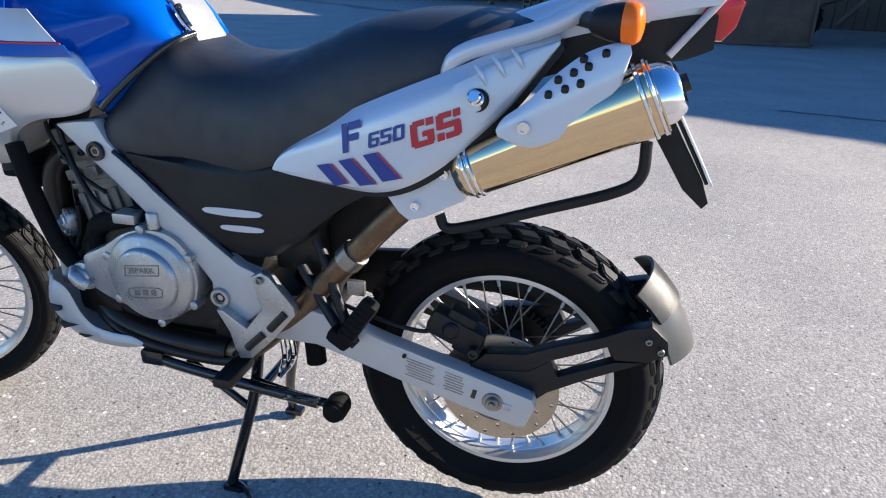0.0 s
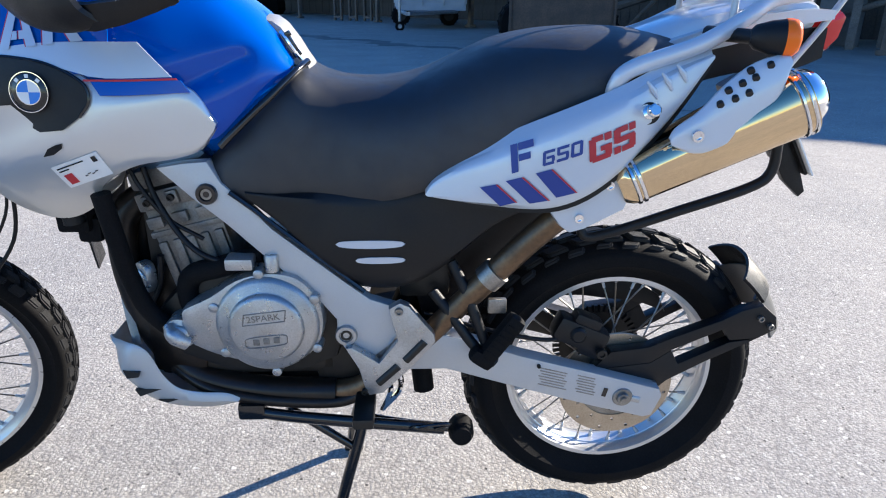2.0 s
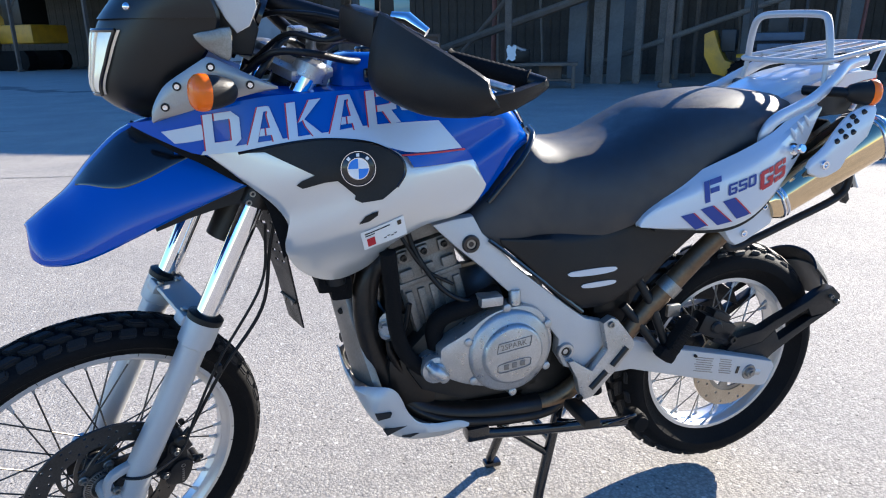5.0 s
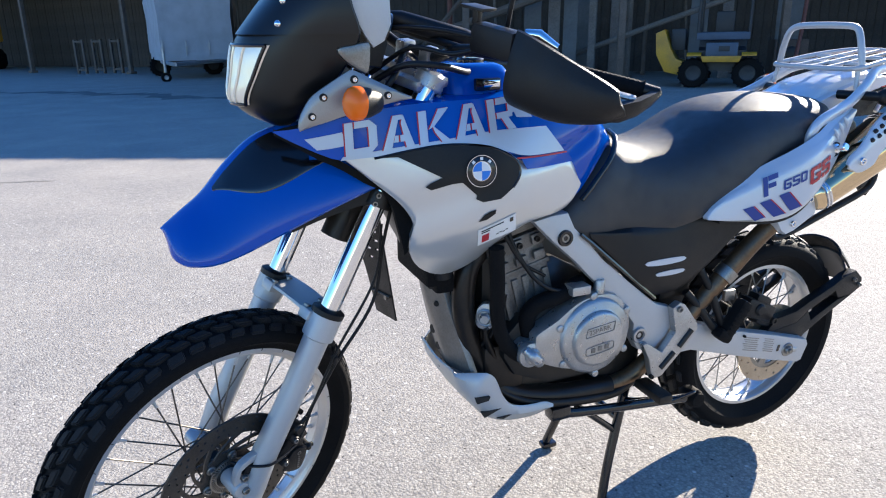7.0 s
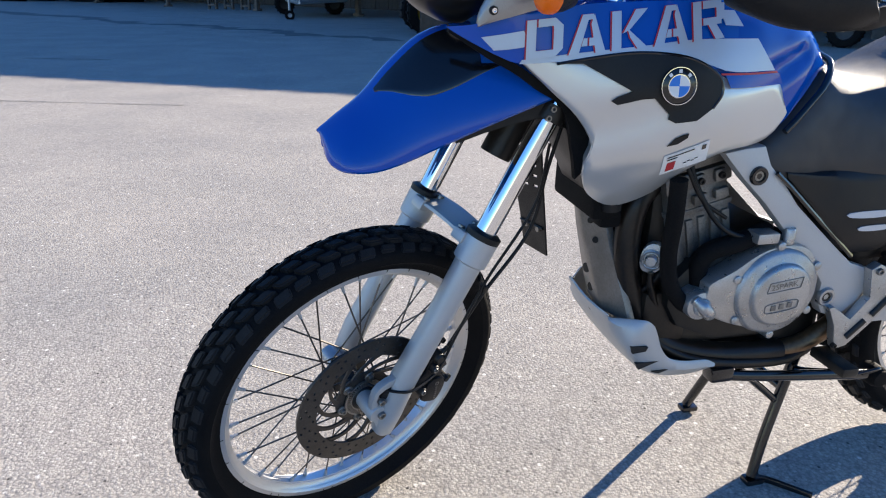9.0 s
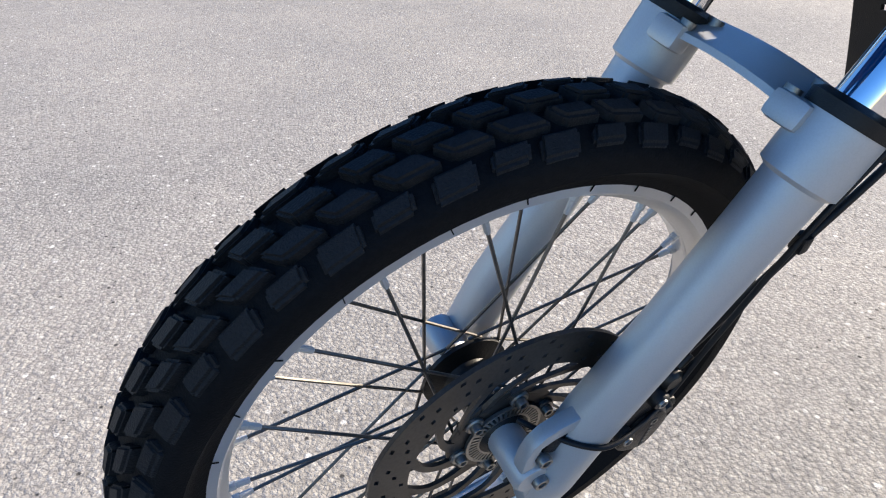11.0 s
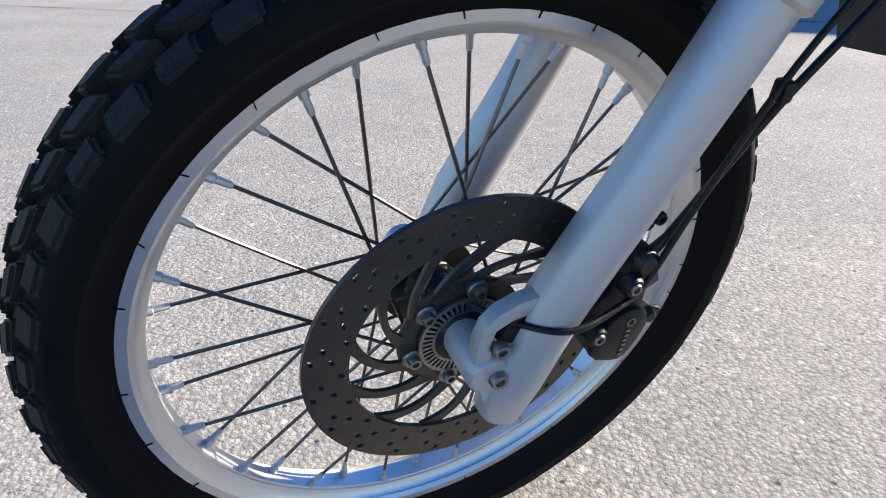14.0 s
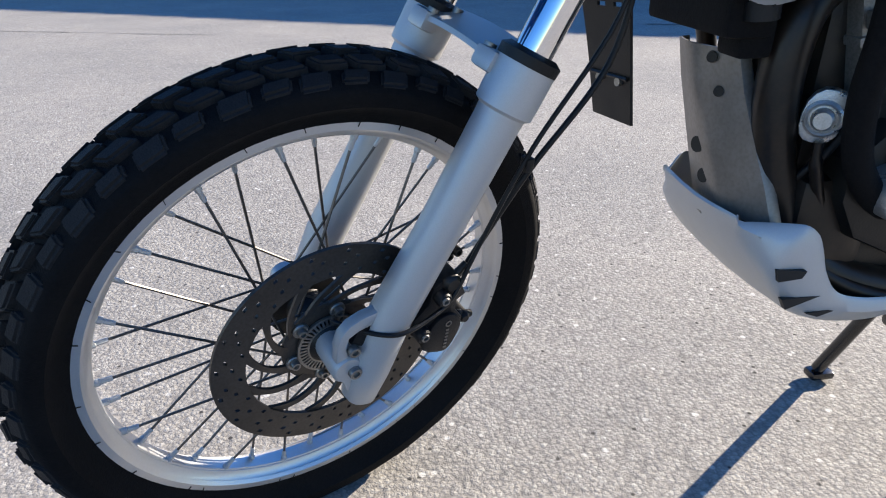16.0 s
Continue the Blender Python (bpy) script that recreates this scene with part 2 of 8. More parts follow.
def sheet(bm, F, B, mir=1):
    b = bmesh.new()
    s = Vector((1, mir, 1))
    VF = [[b.verts.new(p * s) for p in row] for row in F]
    VB = [[b.verts.new(p * s) for p in row] for row in B]
    nu, nv = len(F) - 1, len(F[0]) - 1
    for i in range(nu):
        for j in range(nv):
            b.faces.new((VF[i][j], VF[i + 1][j], VF[i + 1][j + 1], VF[i][j + 1]))
            b.faces.new((VB[i][j], VB[i][j + 1], VB[i + 1][j + 1], VB[i + 1][j]))
    for i in range(nu):
        for j in (0, nv):
            b.faces.new((VF[i][j], VB[i][j], VB[i + 1][j], VF[i + 1][j]))
    for j in range(nv):
        for i in (0, nu):
            b.faces.new((VF[i][j], VF[i][j + 1], VB[i][j + 1], VB[i][j]))
    bmesh.ops.remove_doubles(b, verts=b.verts, dist=1e-6)
    bmesh.ops.recalc_face_normals(b, faces=b.faces)
    merge(bm, b)


def bolt_at(parent, x, y, z, r=0.008, mat=None, depth=0.006, m=None, ring=False):
    """A socket-head bolt facing the rider's left."""
    bm = bmesh.new()
    prof = [(0.0, -depth * 0.4), (r * 0.5, -depth * 0.4), (r * 0.55, -depth), (r * 0.9, -depth), (r, -depth * 0.7), (r, 0.003)]
    t = Matrix.Translation((x, y, z))
    lathe(bm, prof, (m @ t) if m is not None else t, 14)
    if ring:
        b2 = bmesh.new()
        lathe(b2, [(r * 0.9, -depth * 0.45), (r * 1.5, -depth * 0.45), (r * 1.6, 0.002)], (m @ t) if m is not None else t, 18, cap=False)
        part("washer", b2, BLACK, parent)
    return part("bolt", bm, mat or CHROME, parent)


# block letters as strokes in a unit cell, with the small gaps of a stencil
GLYPHS = {
    "F": [((0, 0), (0.3, 0), (0.3, 1), (0, 1)), ((0.34, 0.74), (1, 0.74), (1, 1), (0.34, 1)), ((0.34, 0.36), (0.85, 0.36), (0.85, 0.6), (0.34, 0.6))],
    "6": [((0, 0.06), (0.26, 0.06), (0.26, 0.94), (0, 0.94)), ((0.1, 0.8), (1, 0.8), (1, 1), (0.1, 1)), ((0.1, 0), (0.95, 0), (0.95, 0.2), (0.1, 0.2)), ((0.3, 0.42), (0.95, 0.42), (0.95, 0.6), (0.3, 0.6)), ((0.74, 0.2), (1, 0.2), (1, 0.5), (0.74, 0.5))],
    "5": [((0, 0.48), (0.26, 0.48), (0.26, 1), (0, 1)), ((0.1, 0.8), (1, 0.8), (1, 1), (0.1, 1)), ((0, 0), (0.95, 0), (0.95, 0.2), (0, 0.2)), ((0.1, 0.42), (0.95, 0.42), (0.95, 0.6), (0.1, 0.6)), ((0.74, 0.1), (1, 0.1), (1, 0.52), (0.74, 0.52))],
    "0": [((0, 0.06), (0.27, 0.06), (0.27, 0.94), (0, 0.94)), ((0.73, 0.06), (1, 0.06), (1, 0.94), (0.73, 0.94)), ((0.1, 0.8), (0.9, 0.8), (0.9, 1), (0.1, 1)), ((0.1, 0), (0.9, 0), (0.9, 0.2), (0.1, 0.2))],
    "G": [((0, 0.08), (0.3, 0.08), (0.3, 0.92), (0, 0.92)), ((0.12, 0.78), (0.62, 0.78), (0.62, 1), (0.12, 1)), ((0.68, 0.72), (1, 0.72), (1, 1), (0.68, 1)), ((0.12, 0), (0.95, 0), (0.95, 0.22), (0.12, 0.22)), ((0.7, 0.1), (1, 0.1), (1, 0.56), (0.7, 0.56)), ((0.5, 0.36), (0.72, 0.36), (0.72, 0.56), (0.5, 0.56))],
    "S": [((0, 0.42), (0.3, 0.42), (0.3, 0.95), (0, 0.95)), ((0.1, 0.78), (0.64, 0.78), (0.64, 1), (0.1, 1)), ((0.7, 0.72), (1, 0.72), (1, 1), (0.7, 1)), ((0.1, 0.4), (0.95, 0.4), (0.95, 0.62), (0.1, 0.62)), ((0.7, 0.06), (1, 0.06), (1, 0.55), (0.7, 0.55)), ((0.36, 0), (0.92, 0), (0.92, 0.22), (0.36, 0.22)), ((0, 0), (0.3, 0), (0.3, 0.28), (0, 0.28))],
    "D": [((0, 0), (0.26, 0), (0.26, 1), (0, 1)), ((0.31, 0.8), (0.78, 0.8), (0.78, 1), (0.31, 1)), ((0.2, 0), (0.78, 0), (0.78, 0.2), (0.2, 0.2)), ((0.78, 0), (1, 0.2), (0.74, 0.3), (0.74, 0.1)), ((0.74, 0.2), (1, 0.2), (1, 0.8), (0.74, 0.8)), ((0.74, 0.72), (1, 0.8), (0.78, 1), (0.7, 0.98))],
    "A": [((0, 0), (0.27, 0), (0.56, 1), (0.36, 1)), ((0.73, 0), (1, 0), (0.68, 1), (0.6, 0.75)), ((0.34, 0.2), (0.5, 0.2), (0.5, 0.4), (0.4, 0.4)), ((0.55, 0.2), (0.72, 0.2), (0.68, 0.4), (0.55, 0.4)), ((0.4, 0.86), (0.66, 0.86), (0.66, 1), (0.4, 1))],
    "K": [((0, 0), (0.26, 0), (0.26, 1), (0, 1)), ((0.3, 0.42), (0.48, 0.5), (1, 1), (0.66, 1)), ((0.42, 0.55), (0.5, 0.3), (0.7, 0), (1, 0))],
    "R": [((0, 0), (0.26, 0), (0.26, 1), (0, 1)), ((0.31, 0.8), (0.9, 0.8), (0.9, 1), (0.31, 1)), ((0.31, 0.38), (0.9, 0.38), (0.9, 0.56), (0.31, 0.56)), ((0.74, 0.46), (1, 0.5), (1, 0.9), (0.74, 0.92)), ((0.46, 0.4), (0.72, 0.4), (1, 0), (0.7, 0))],
}


def stencil(text, name, mat, place, yf, lift, parent, gap=0.16, shear=0.0):
    """Block letters on a side surface. place: x, z of the lower left corner, width, height, slope of the base line."""
    x0, z0, w, h, slope = place
    cell = w / (len(text) + gap * (len(text) - 1))
    for i, ch in enumerate(text):
        bm = bmesh.new()
        for q in GLYPHS[ch]:
            N = 5
            grid = []
            for r in range(N + 1):
                row = []
                for c in range(N + 1):
                    s, t = c / N, r / N
                    u = (q[0][0] * (1 - s) + q[1][0] * s) * (1 - t) + (q[3][0] * (1 - s) + q[2][0] * s) * t
                    v = (q[0][1] * (1 - s) + q[1][1] * s) * (1 - t) + (q[3][1] * (1 - s) + q[2][1] * s) * t
                    along = i * cell * (1 + gap) + cell * u
                    x = x0 + along + shear * h * v
                    z = z0 + h * v + slope * along
                    row.append(bm.verts.new((x, yf(x, z) - lift - 0.00005 * (GLYPHS[ch].index(q)), z)))
                grid.append(row)
            for r in range(N):
                for c in range(N):
                    bm.faces.new((grid[r][c], grid[r][c + 1], grid[r + 1][c + 1], grid[r + 1][c]))
        part(name, bm, mat, parent)


# ---------------- the motorcycle: x to the rear, y to its right, z up ----------------
bike = thing("motorcycle", "blue and silver adventure motorcycle parked on its centre stand", "motorcycle", m=pose(0, 0, 0, 1.6, 0, 0))

RAKE, STEER_ANGLE = radians(26.9), radians(25.7)
AXIS = Vector((math.sin(RAKE), 0, math.cos(RAKE)))
AHEAD = Vector((-math.cos(RAKE), 0, math.sin(RAKE)))
HEAD = Vector((0.0046, 0, 0.323))
STEER = Matrix.Translation(HEAD) @ Matrix.Rotation(STEER_ANGLE, 4, AXIS) @ Matrix.Translation(-HEAD)
FRONT_AXLE = HEAD + AHEAD * 0.058
REAR_AXLE = Vector((1.502, 0.004, 0.352))


def steered(bm):
    bmesh.ops.transform(bm, matrix=STEER, verts=bm.verts)
    return bm


GROOVE = 0.010


def crown(y, R, half, drop):
    """Radius of the tread across the tyre."""
    return R - drop * (abs(y) / half) ** 2.1


def floor_depth(y, half):
    """Depth of the grooves, running out towards the sidewall."""
    return GROOVE * (1 - 0.8 * min(1.0, abs(y) / half) ** 3)


def tyre_mesh(R, width, rim_r, rim_half):
    bm = bmesh.new()
    half = width / 2
    drop = width * 0.265
    prof = [(rim_r - 0.006, -rim_half), (rim_r + 0.006, -rim_half - 0.004), (rim_r + 0.3 * (R - rim_r), -half * 0.97), (rim_r + 0.5 * (R - rim_r), -half)]
    for k in range(-5, 6):
        y = half * 0.93 * k / 5
        prof.append((crown(y, R, half, drop) - floor_depth(y, half), y))
    prof += [(r, -y) for r, y in prof[3::-1]]
    lathe(bm, prof, None, 84, closed=True)
    return bm


def tread_block(R, width, n, y0, y1, share, lean):
    """One raised block of a row, at the start of the turn."""
    bm = bmesh.new()
    half, drop = width / 2, width * 0.265
    da = 2 * math.pi * share / n
    V = []
    for h in (-1, 1):
        for (y, s) in ((y0, 0), (y0, 1), (y1, 1), (y1, 0)):
            inset = 0.0016 if h > 0 else 0.0
            yy = y + (inset if y == min(y0, y1) else -inset)
            a = da * s + lean * (y - y0) / max(abs(y1 - y0), 1e-6) * da + (0.005 if s == 0 else -0.005) * (1 if h > 0 else 0)
            r = crown(yy, R, half, drop) - (GROOVE + 0.006 if h < 0 else 0.0)
            V.append(bm.verts.new((r * math.cos(a), yy, r * math.sin(a))))
    for f in ((4, 5, 6, 7), (0, 4, 7, 3), (1, 2, 6, 5), (0, 1, 5, 4), (3, 7, 6, 2)):
        bm.faces.new([V[k] for k in f])
    bmesh.ops.recalc_face_normals(bm, faces=bm.faces)
    top = set(V[4:])
    bmesh.ops.bevel(bm, geom=[e for e in bm.edges if e.verts[0] in top or e.verts[1] in top], offset=0.0026, segments=2, affect="EDGES")
    return bm


def rim_mesh(r, half, well):
    prof = [(r, -half), (r, -half + 0.004), (r - 0.012, -half + 0.006), (r - 0.018, -half * 0.55), (well + 0.006, -half * 0.45), (well + 0.006, half * 0.45),
            (r - 0.018, half * 0.55), (r - 0.012, half - 0.006), (r, half - 0.004), (r, half), (r - 0.015, half), (r - 0.019, half * 0.84), (r - 0.017, half * 0.78), (r - 0.020, half * 0.62), (well + 0.002, half * 0.46), (well + 0.002, half * 0.40), (well, half * 0.36), (well, 0),
            (well, -half * 0.36), (well + 0.002, -half * 0.40), (well + 0.002, -half * 0.46), (r - 0.020, -half * 0.62), (r - 0.017, -half * 0.78), (r - 0.019, -half * 0.84), (r - 0.015, -half)]
    return lathe(bmesh.new(), prof, None, 96, closed=True)


def wheel(name, m, R, width, rim_r, rim_half, well, n, rows, hub_prof, flanges, label, tread_mat, spoke_mat):
    w = new(name)
    w.parent = bike
    w.matrix_basis = m
    tagged(w, label)
    uneven = random.Random(n)
    part("tyre", tyre_mesh(R, width, rim_r, rim_half), RUBBER, w, "black knobbly tyre with dusty tread blocks")
    for y0, y1, share, shift, lean in rows:
        # long and short blocks take turns, none quite in its place
        trim = 0.0035 if abs(y0 + y1) > width * 0.6 else 0.0015
        pair = [(y0, y1), (y0 + (trim if y0 + y1 < 0 else 0.0), y1 - (trim if y0 + y1 > 0 else 0.0))]
        firsts = []
        for i in range(n):
            turn = Matrix.Rotation(-2 * math.pi * (i + shift + uneven.uniform(-0.05, 0.05)) / n, 4, "Y")
            if i < 2:
                firsts.append(part("tread_block", tread_block(R, width, n, *pair[i], share - 0.05 * i, lean), tread_mat, w))
                firsts[i].matrix_basis = turn
            else:
                part_like(firsts[i % 2], turn, w)
    part("rim", rim_mesh(rim_r, rim_half, well), RIM, w, "bare aluminium rim")
    part("hub", lathe(bmesh.new(), hub_prof, None, 32), DARK, w, "dark cast hub")
    count = 36
    first = None
    for i in range(count):
        side = -1 if i % 2 else 1
        lead = 1 if (i // 2) % 2 else -1
        a = 2 * math.pi * i / count + 0.125
        fr, fy = flanges
        hub_a = a + lead * 1.05
        p0 = Vector((fr * math.cos(hub_a), side * fy, fr * math.sin(hub_a)))
        p1 = Vector(((well + 0.002) * math.cos(a), side * rim_half * 0.22, (well + 0.002) * math.sin(a)))
        d = p1 - p0
        turn = Matrix.Translation(p0) @ d.to_track_quat("Z", "Y").to_matrix().to_4x4()
        if first is None:
            bm = bmesh.new()
            L = d.length
            tube(bm, [(0, 0, 0), (0, 0, L - 0.02)], 0.0018, 6)
            first = part("spoke", bm, spoke_mat, w)
            first.matrix_basis = turn
            bm = bmesh.new()
            tube(bm, [(0, 0, L - 0.022), (0, 0, L - 0.020), (0, 0, L - 0.009), (0, 0, L - 0.008), (0, 0, L)], [0.0024, 0.0031, 0.0033, 0.0044, 0.0046], 8)
            tip = part("spoke_nipple", bm, ALU_PAINT, w)
            tip.matrix_basis = turn
        else:
            part_like(first, turn, w)
            part_like(tip, turn, w)
    return w


def polar(bm, r0, r1, y0, y1, nr, na, hole, twist=0.0, m=None):
    """A flat ring with cells left out where hole(i, j) says so."""
    def P(i, j, y):
        r = r0 + (r1 - r0) * i / nr
        a = 2 * math.pi * j / na + twist * i / nr
        return (r * math.cos(a), y, r * math.sin(a))
    vs = {}

    def V(i, j, k):
        key = (i, j % na, k)
        if key not in vs:
            p = Vector(P(i, j % na, (y0, y1)[k]))
            vs[key] = bm.verts.new(m @ p if m is not None else p)
        return vs[key]
    solid = {(i, j) for i in range(nr) for j in range(na) if not hole(i, j)}
    for i, j in solid:
        bm.faces.new((V(i, j, 0), V(i + 1, j, 0), V(i + 1, j + 1, 0), V(i, j + 1, 0)))
        bm.faces.new((V(i, j, 1), V(i, j + 1, 1), V(i + 1, j + 1, 1), V(i + 1, j, 1)))
        for di, dj, e in ((-1, 0, ((i, j), (i, j + 1))), (1, 0, ((i + 1, j + 1), (i + 1, j))), (0, -1, ((i + 1, j), (i, j))), (0, 1, ((i, j + 1), (i + 1, j + 1)))):
            if (i + di, (j + dj) % na) not in solid:
                (a, b), (c, d) = e
                bm.faces.new((V(a, b, 0), V(c, d, 0), V(c, d, 1), V(a, b, 1)))
    return bm


# front wheel
FM = Matrix.Translation((0.001, 0.006, -0.0045)) @ STEER @ Matrix.Translation(FRONT_AXLE)
TYRE_Y = 0.006
front_rows = [(-0.0485, -0.0310, 0.83, 0.1, -0.12), (-0.0287, -0.0120, 0.85, 0.45, 0.35), (-0.0097, 0.0097, 0.80, 0.0, 0.3), (0.0120, 0.0287, 0.85, 0.5, -0.35), (0.0310, 0.0485, 0.83, 0.6, 0.12)]
front = wheel("front_wheel", FM, 0.3635, 0.102, 0.2950, 0.027, 0.2655, 50, front_rows,
              [(0.0, -0.062), (0.012, -0.062), (0.022, -0.058), (0.03, -0.05), (0.032, -0.040), (0.051, -0.037), (0.051, -0.032), (0.028, -0.028), (0.024, -0.02), (0.024, 0.02), (0.028, 0.028), (0.051, 0.032), (0.051, 0.037), (0.016, 0.05), (0.0, 0.05)],
              (0.048, 0.0345), "spoked front wheel turned to the rider's left", TREAD, SPOKE)
for ob in list(front.children):
    if not ob.name.startswith("hub"):
        ob.matrix_basis = Matrix.Translation((0, TYRE_Y, 0)) @ ob.matrix_basis
bm = bmesh.new()
polar(bm, 0.112, 0.1535, -0.0575, -0.0525, 9, 160, lambda i, j: (i in (1, 3, 5, 7)) and ((j + {1: 0, 3: 3, 5: 5, 7: 2}[i]) % 8 == 0), twist=-0.12)
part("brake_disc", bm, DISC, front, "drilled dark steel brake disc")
bm = bmesh.new()


def swept_arm(k, count):
    """One arm of the carrier, dished inwards and swept back, broad at both ends."""
    F, B = [], []
    for i in range(13):
        u = i / 12
        r = 0.054 + 0.0585 * u
        a = 2 * math.pi * k / count - 0.80 * u ** 0.9
        w = (0.0052 + 0.0052 * abs(2 * u - 1) ** 2.5) / r
        y = -0.0450 - 0.0095 * min(1.0, u / 0.7)
        F.append([Vector((r * math.cos(a + w * q), y, r * math.sin(a + w * q))) for q in (-1.0, -0.85, 0.0, 0.85, 1.0)])
        B.append([p + Vector((0, 0.0045, 0)) for p in F[-1]])
    arm = bmesh.new()
    sheet(arm, F, B)
    return arm


lathe(bm, [(0.034, -0.0455), (0.060, -0.0455), (0.063, -0.0445), (0.063, -0.0415), (0.034, -0.0410)], None, 48, closed=True)
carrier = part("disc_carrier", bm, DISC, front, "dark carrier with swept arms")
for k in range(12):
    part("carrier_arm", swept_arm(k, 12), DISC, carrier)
bm = bmesh.new()
polar(bm, 0.028, 0.0445, -0.0510, -0.0475, 5, 88, lambda i, j: i in (1, 2, 3) and j % 2 == 0)
part("sensor_ring", bm, STEEL, front, "slotted steel sensor ring")
bm = bmesh.new()
lathe(bm, [(0.016, -0.066), (0.019, -0.066), (0.021, -0.060), (0.0275, -0.050), (0.0275, -0.044), (0.016, -0.044)], None, 32, closed=True)
part("hub_cap", bm, DARK, front)
for k in range(6):
    a = 2 * math.pi * k / 6 + 0.3
    bm = bmesh.new()
    lathe(bm, [(0.0, -0.0500), (0.0090, -0.0500), (0.0105, -0.0485), (0.0105, -0.0435), (0.0, -0.0435)], Matrix.Translation((0.051 * math.cos(a), 0, 0.051 * math.sin(a))), 18)
    part("carrier_boss", bm, STEEL, front)
for k in range(6):
    a = 2 * math.pi * k / 6 + 0.3
    bolt_at(front, 0.051 * math.cos(a), -0.0505, 0.051 * math.sin(a), 0.0062, STEEL)
bm = bmesh.new()
lathe(bm, [(0.0, -0.085), (0.009, -0.085), (0.013, -0.08), (0.013, -0.05), (0.02, -0.05), (0.02, -0.04), (0.012, 0.09), (0.0, 0.09)], None, 18)
part("axle", bm, ALU, front)

# short dark scuffs left by tyre irons on the rim's edge
bm = bmesh.new()
block(bm, (0, 0, 0), (0.0065, 0.0012, 0.0009), 0)
scuff = part("rim_scuff", bm, RUBBER, front)
scuffs = random.Random(8)
for k in range(26):
    a = 2 * math.pi * (k + scuffs.uniform(-0.45, 0.45)) / 26
    m = Matrix.Rotation(-a, 4, "Y") @ Matrix.Translation((0.2868, TYRE_Y - 0.0274, 0)) @ Matrix.Rotation(scuffs.uniform(-0.4, 0.4), 4, "Y")
    if k:
        part_like(scuff, m, front)
    else:
        scuff.matrix_basis = m

# rear wheel
RM = Matrix.Translation(REAR_AXLE)
rear_rows = [(-0.056, -0.043, 0.66, 0.0, -0.2), (-0.039, -0.016, 0.78, 0.4, 0.4), (-0.0125, 0.0125, 0.76, 0.0, 0.3), (0.016, 0.039, 0.78, 0.9, -0.4), (0.043, 0.056, 0.66, 0.5, 0.2)]
rear = wheel("rear_wheel", RM, 0.321, 0.136, 0.230, 0.040, 0.207, 34, rear_rows,
             [(0.0, -0.08), (0.02, -0.08), (0.03, -0.07), (0.036, -0.06), (0.036, -0.046), (0.03, -0.04), (0.03, 0.03), (0.05, 0.045), (0.055, 0.06), (0.02, 0.08), (0.0, 0.08)],
             (0.036, 0.05), "spoked rear wheel held just off the ground", REAR_TREAD, STEEL)
bm = bmesh.new()
polar(bm, 0.078, 0.12, -0.092, -0.087, 6, 108, lambda i, j: (i in (1, 4)) and ((j + (4 if i == 4 else 0)) % 9 == 0))
part("brake_disc", bm, REAR_DISC, rear, "drilled bright steel brake disc")
bm = bmesh.new()
polar(bm, 0.03, 0.079, -0.09, -0.086, 4, 60, lambda i, j: i in (1, 2) and j % 10 >= 4)
part("disc_carrier", bm, STEEL, rear)

# ---- fork, all turned with the steering ----
LEG = 0.094


def on_fork(s, e=0.026, y=0.0):
    return HEAD + AXIS * s + AHEAD * e + Vector((0, y, 0))


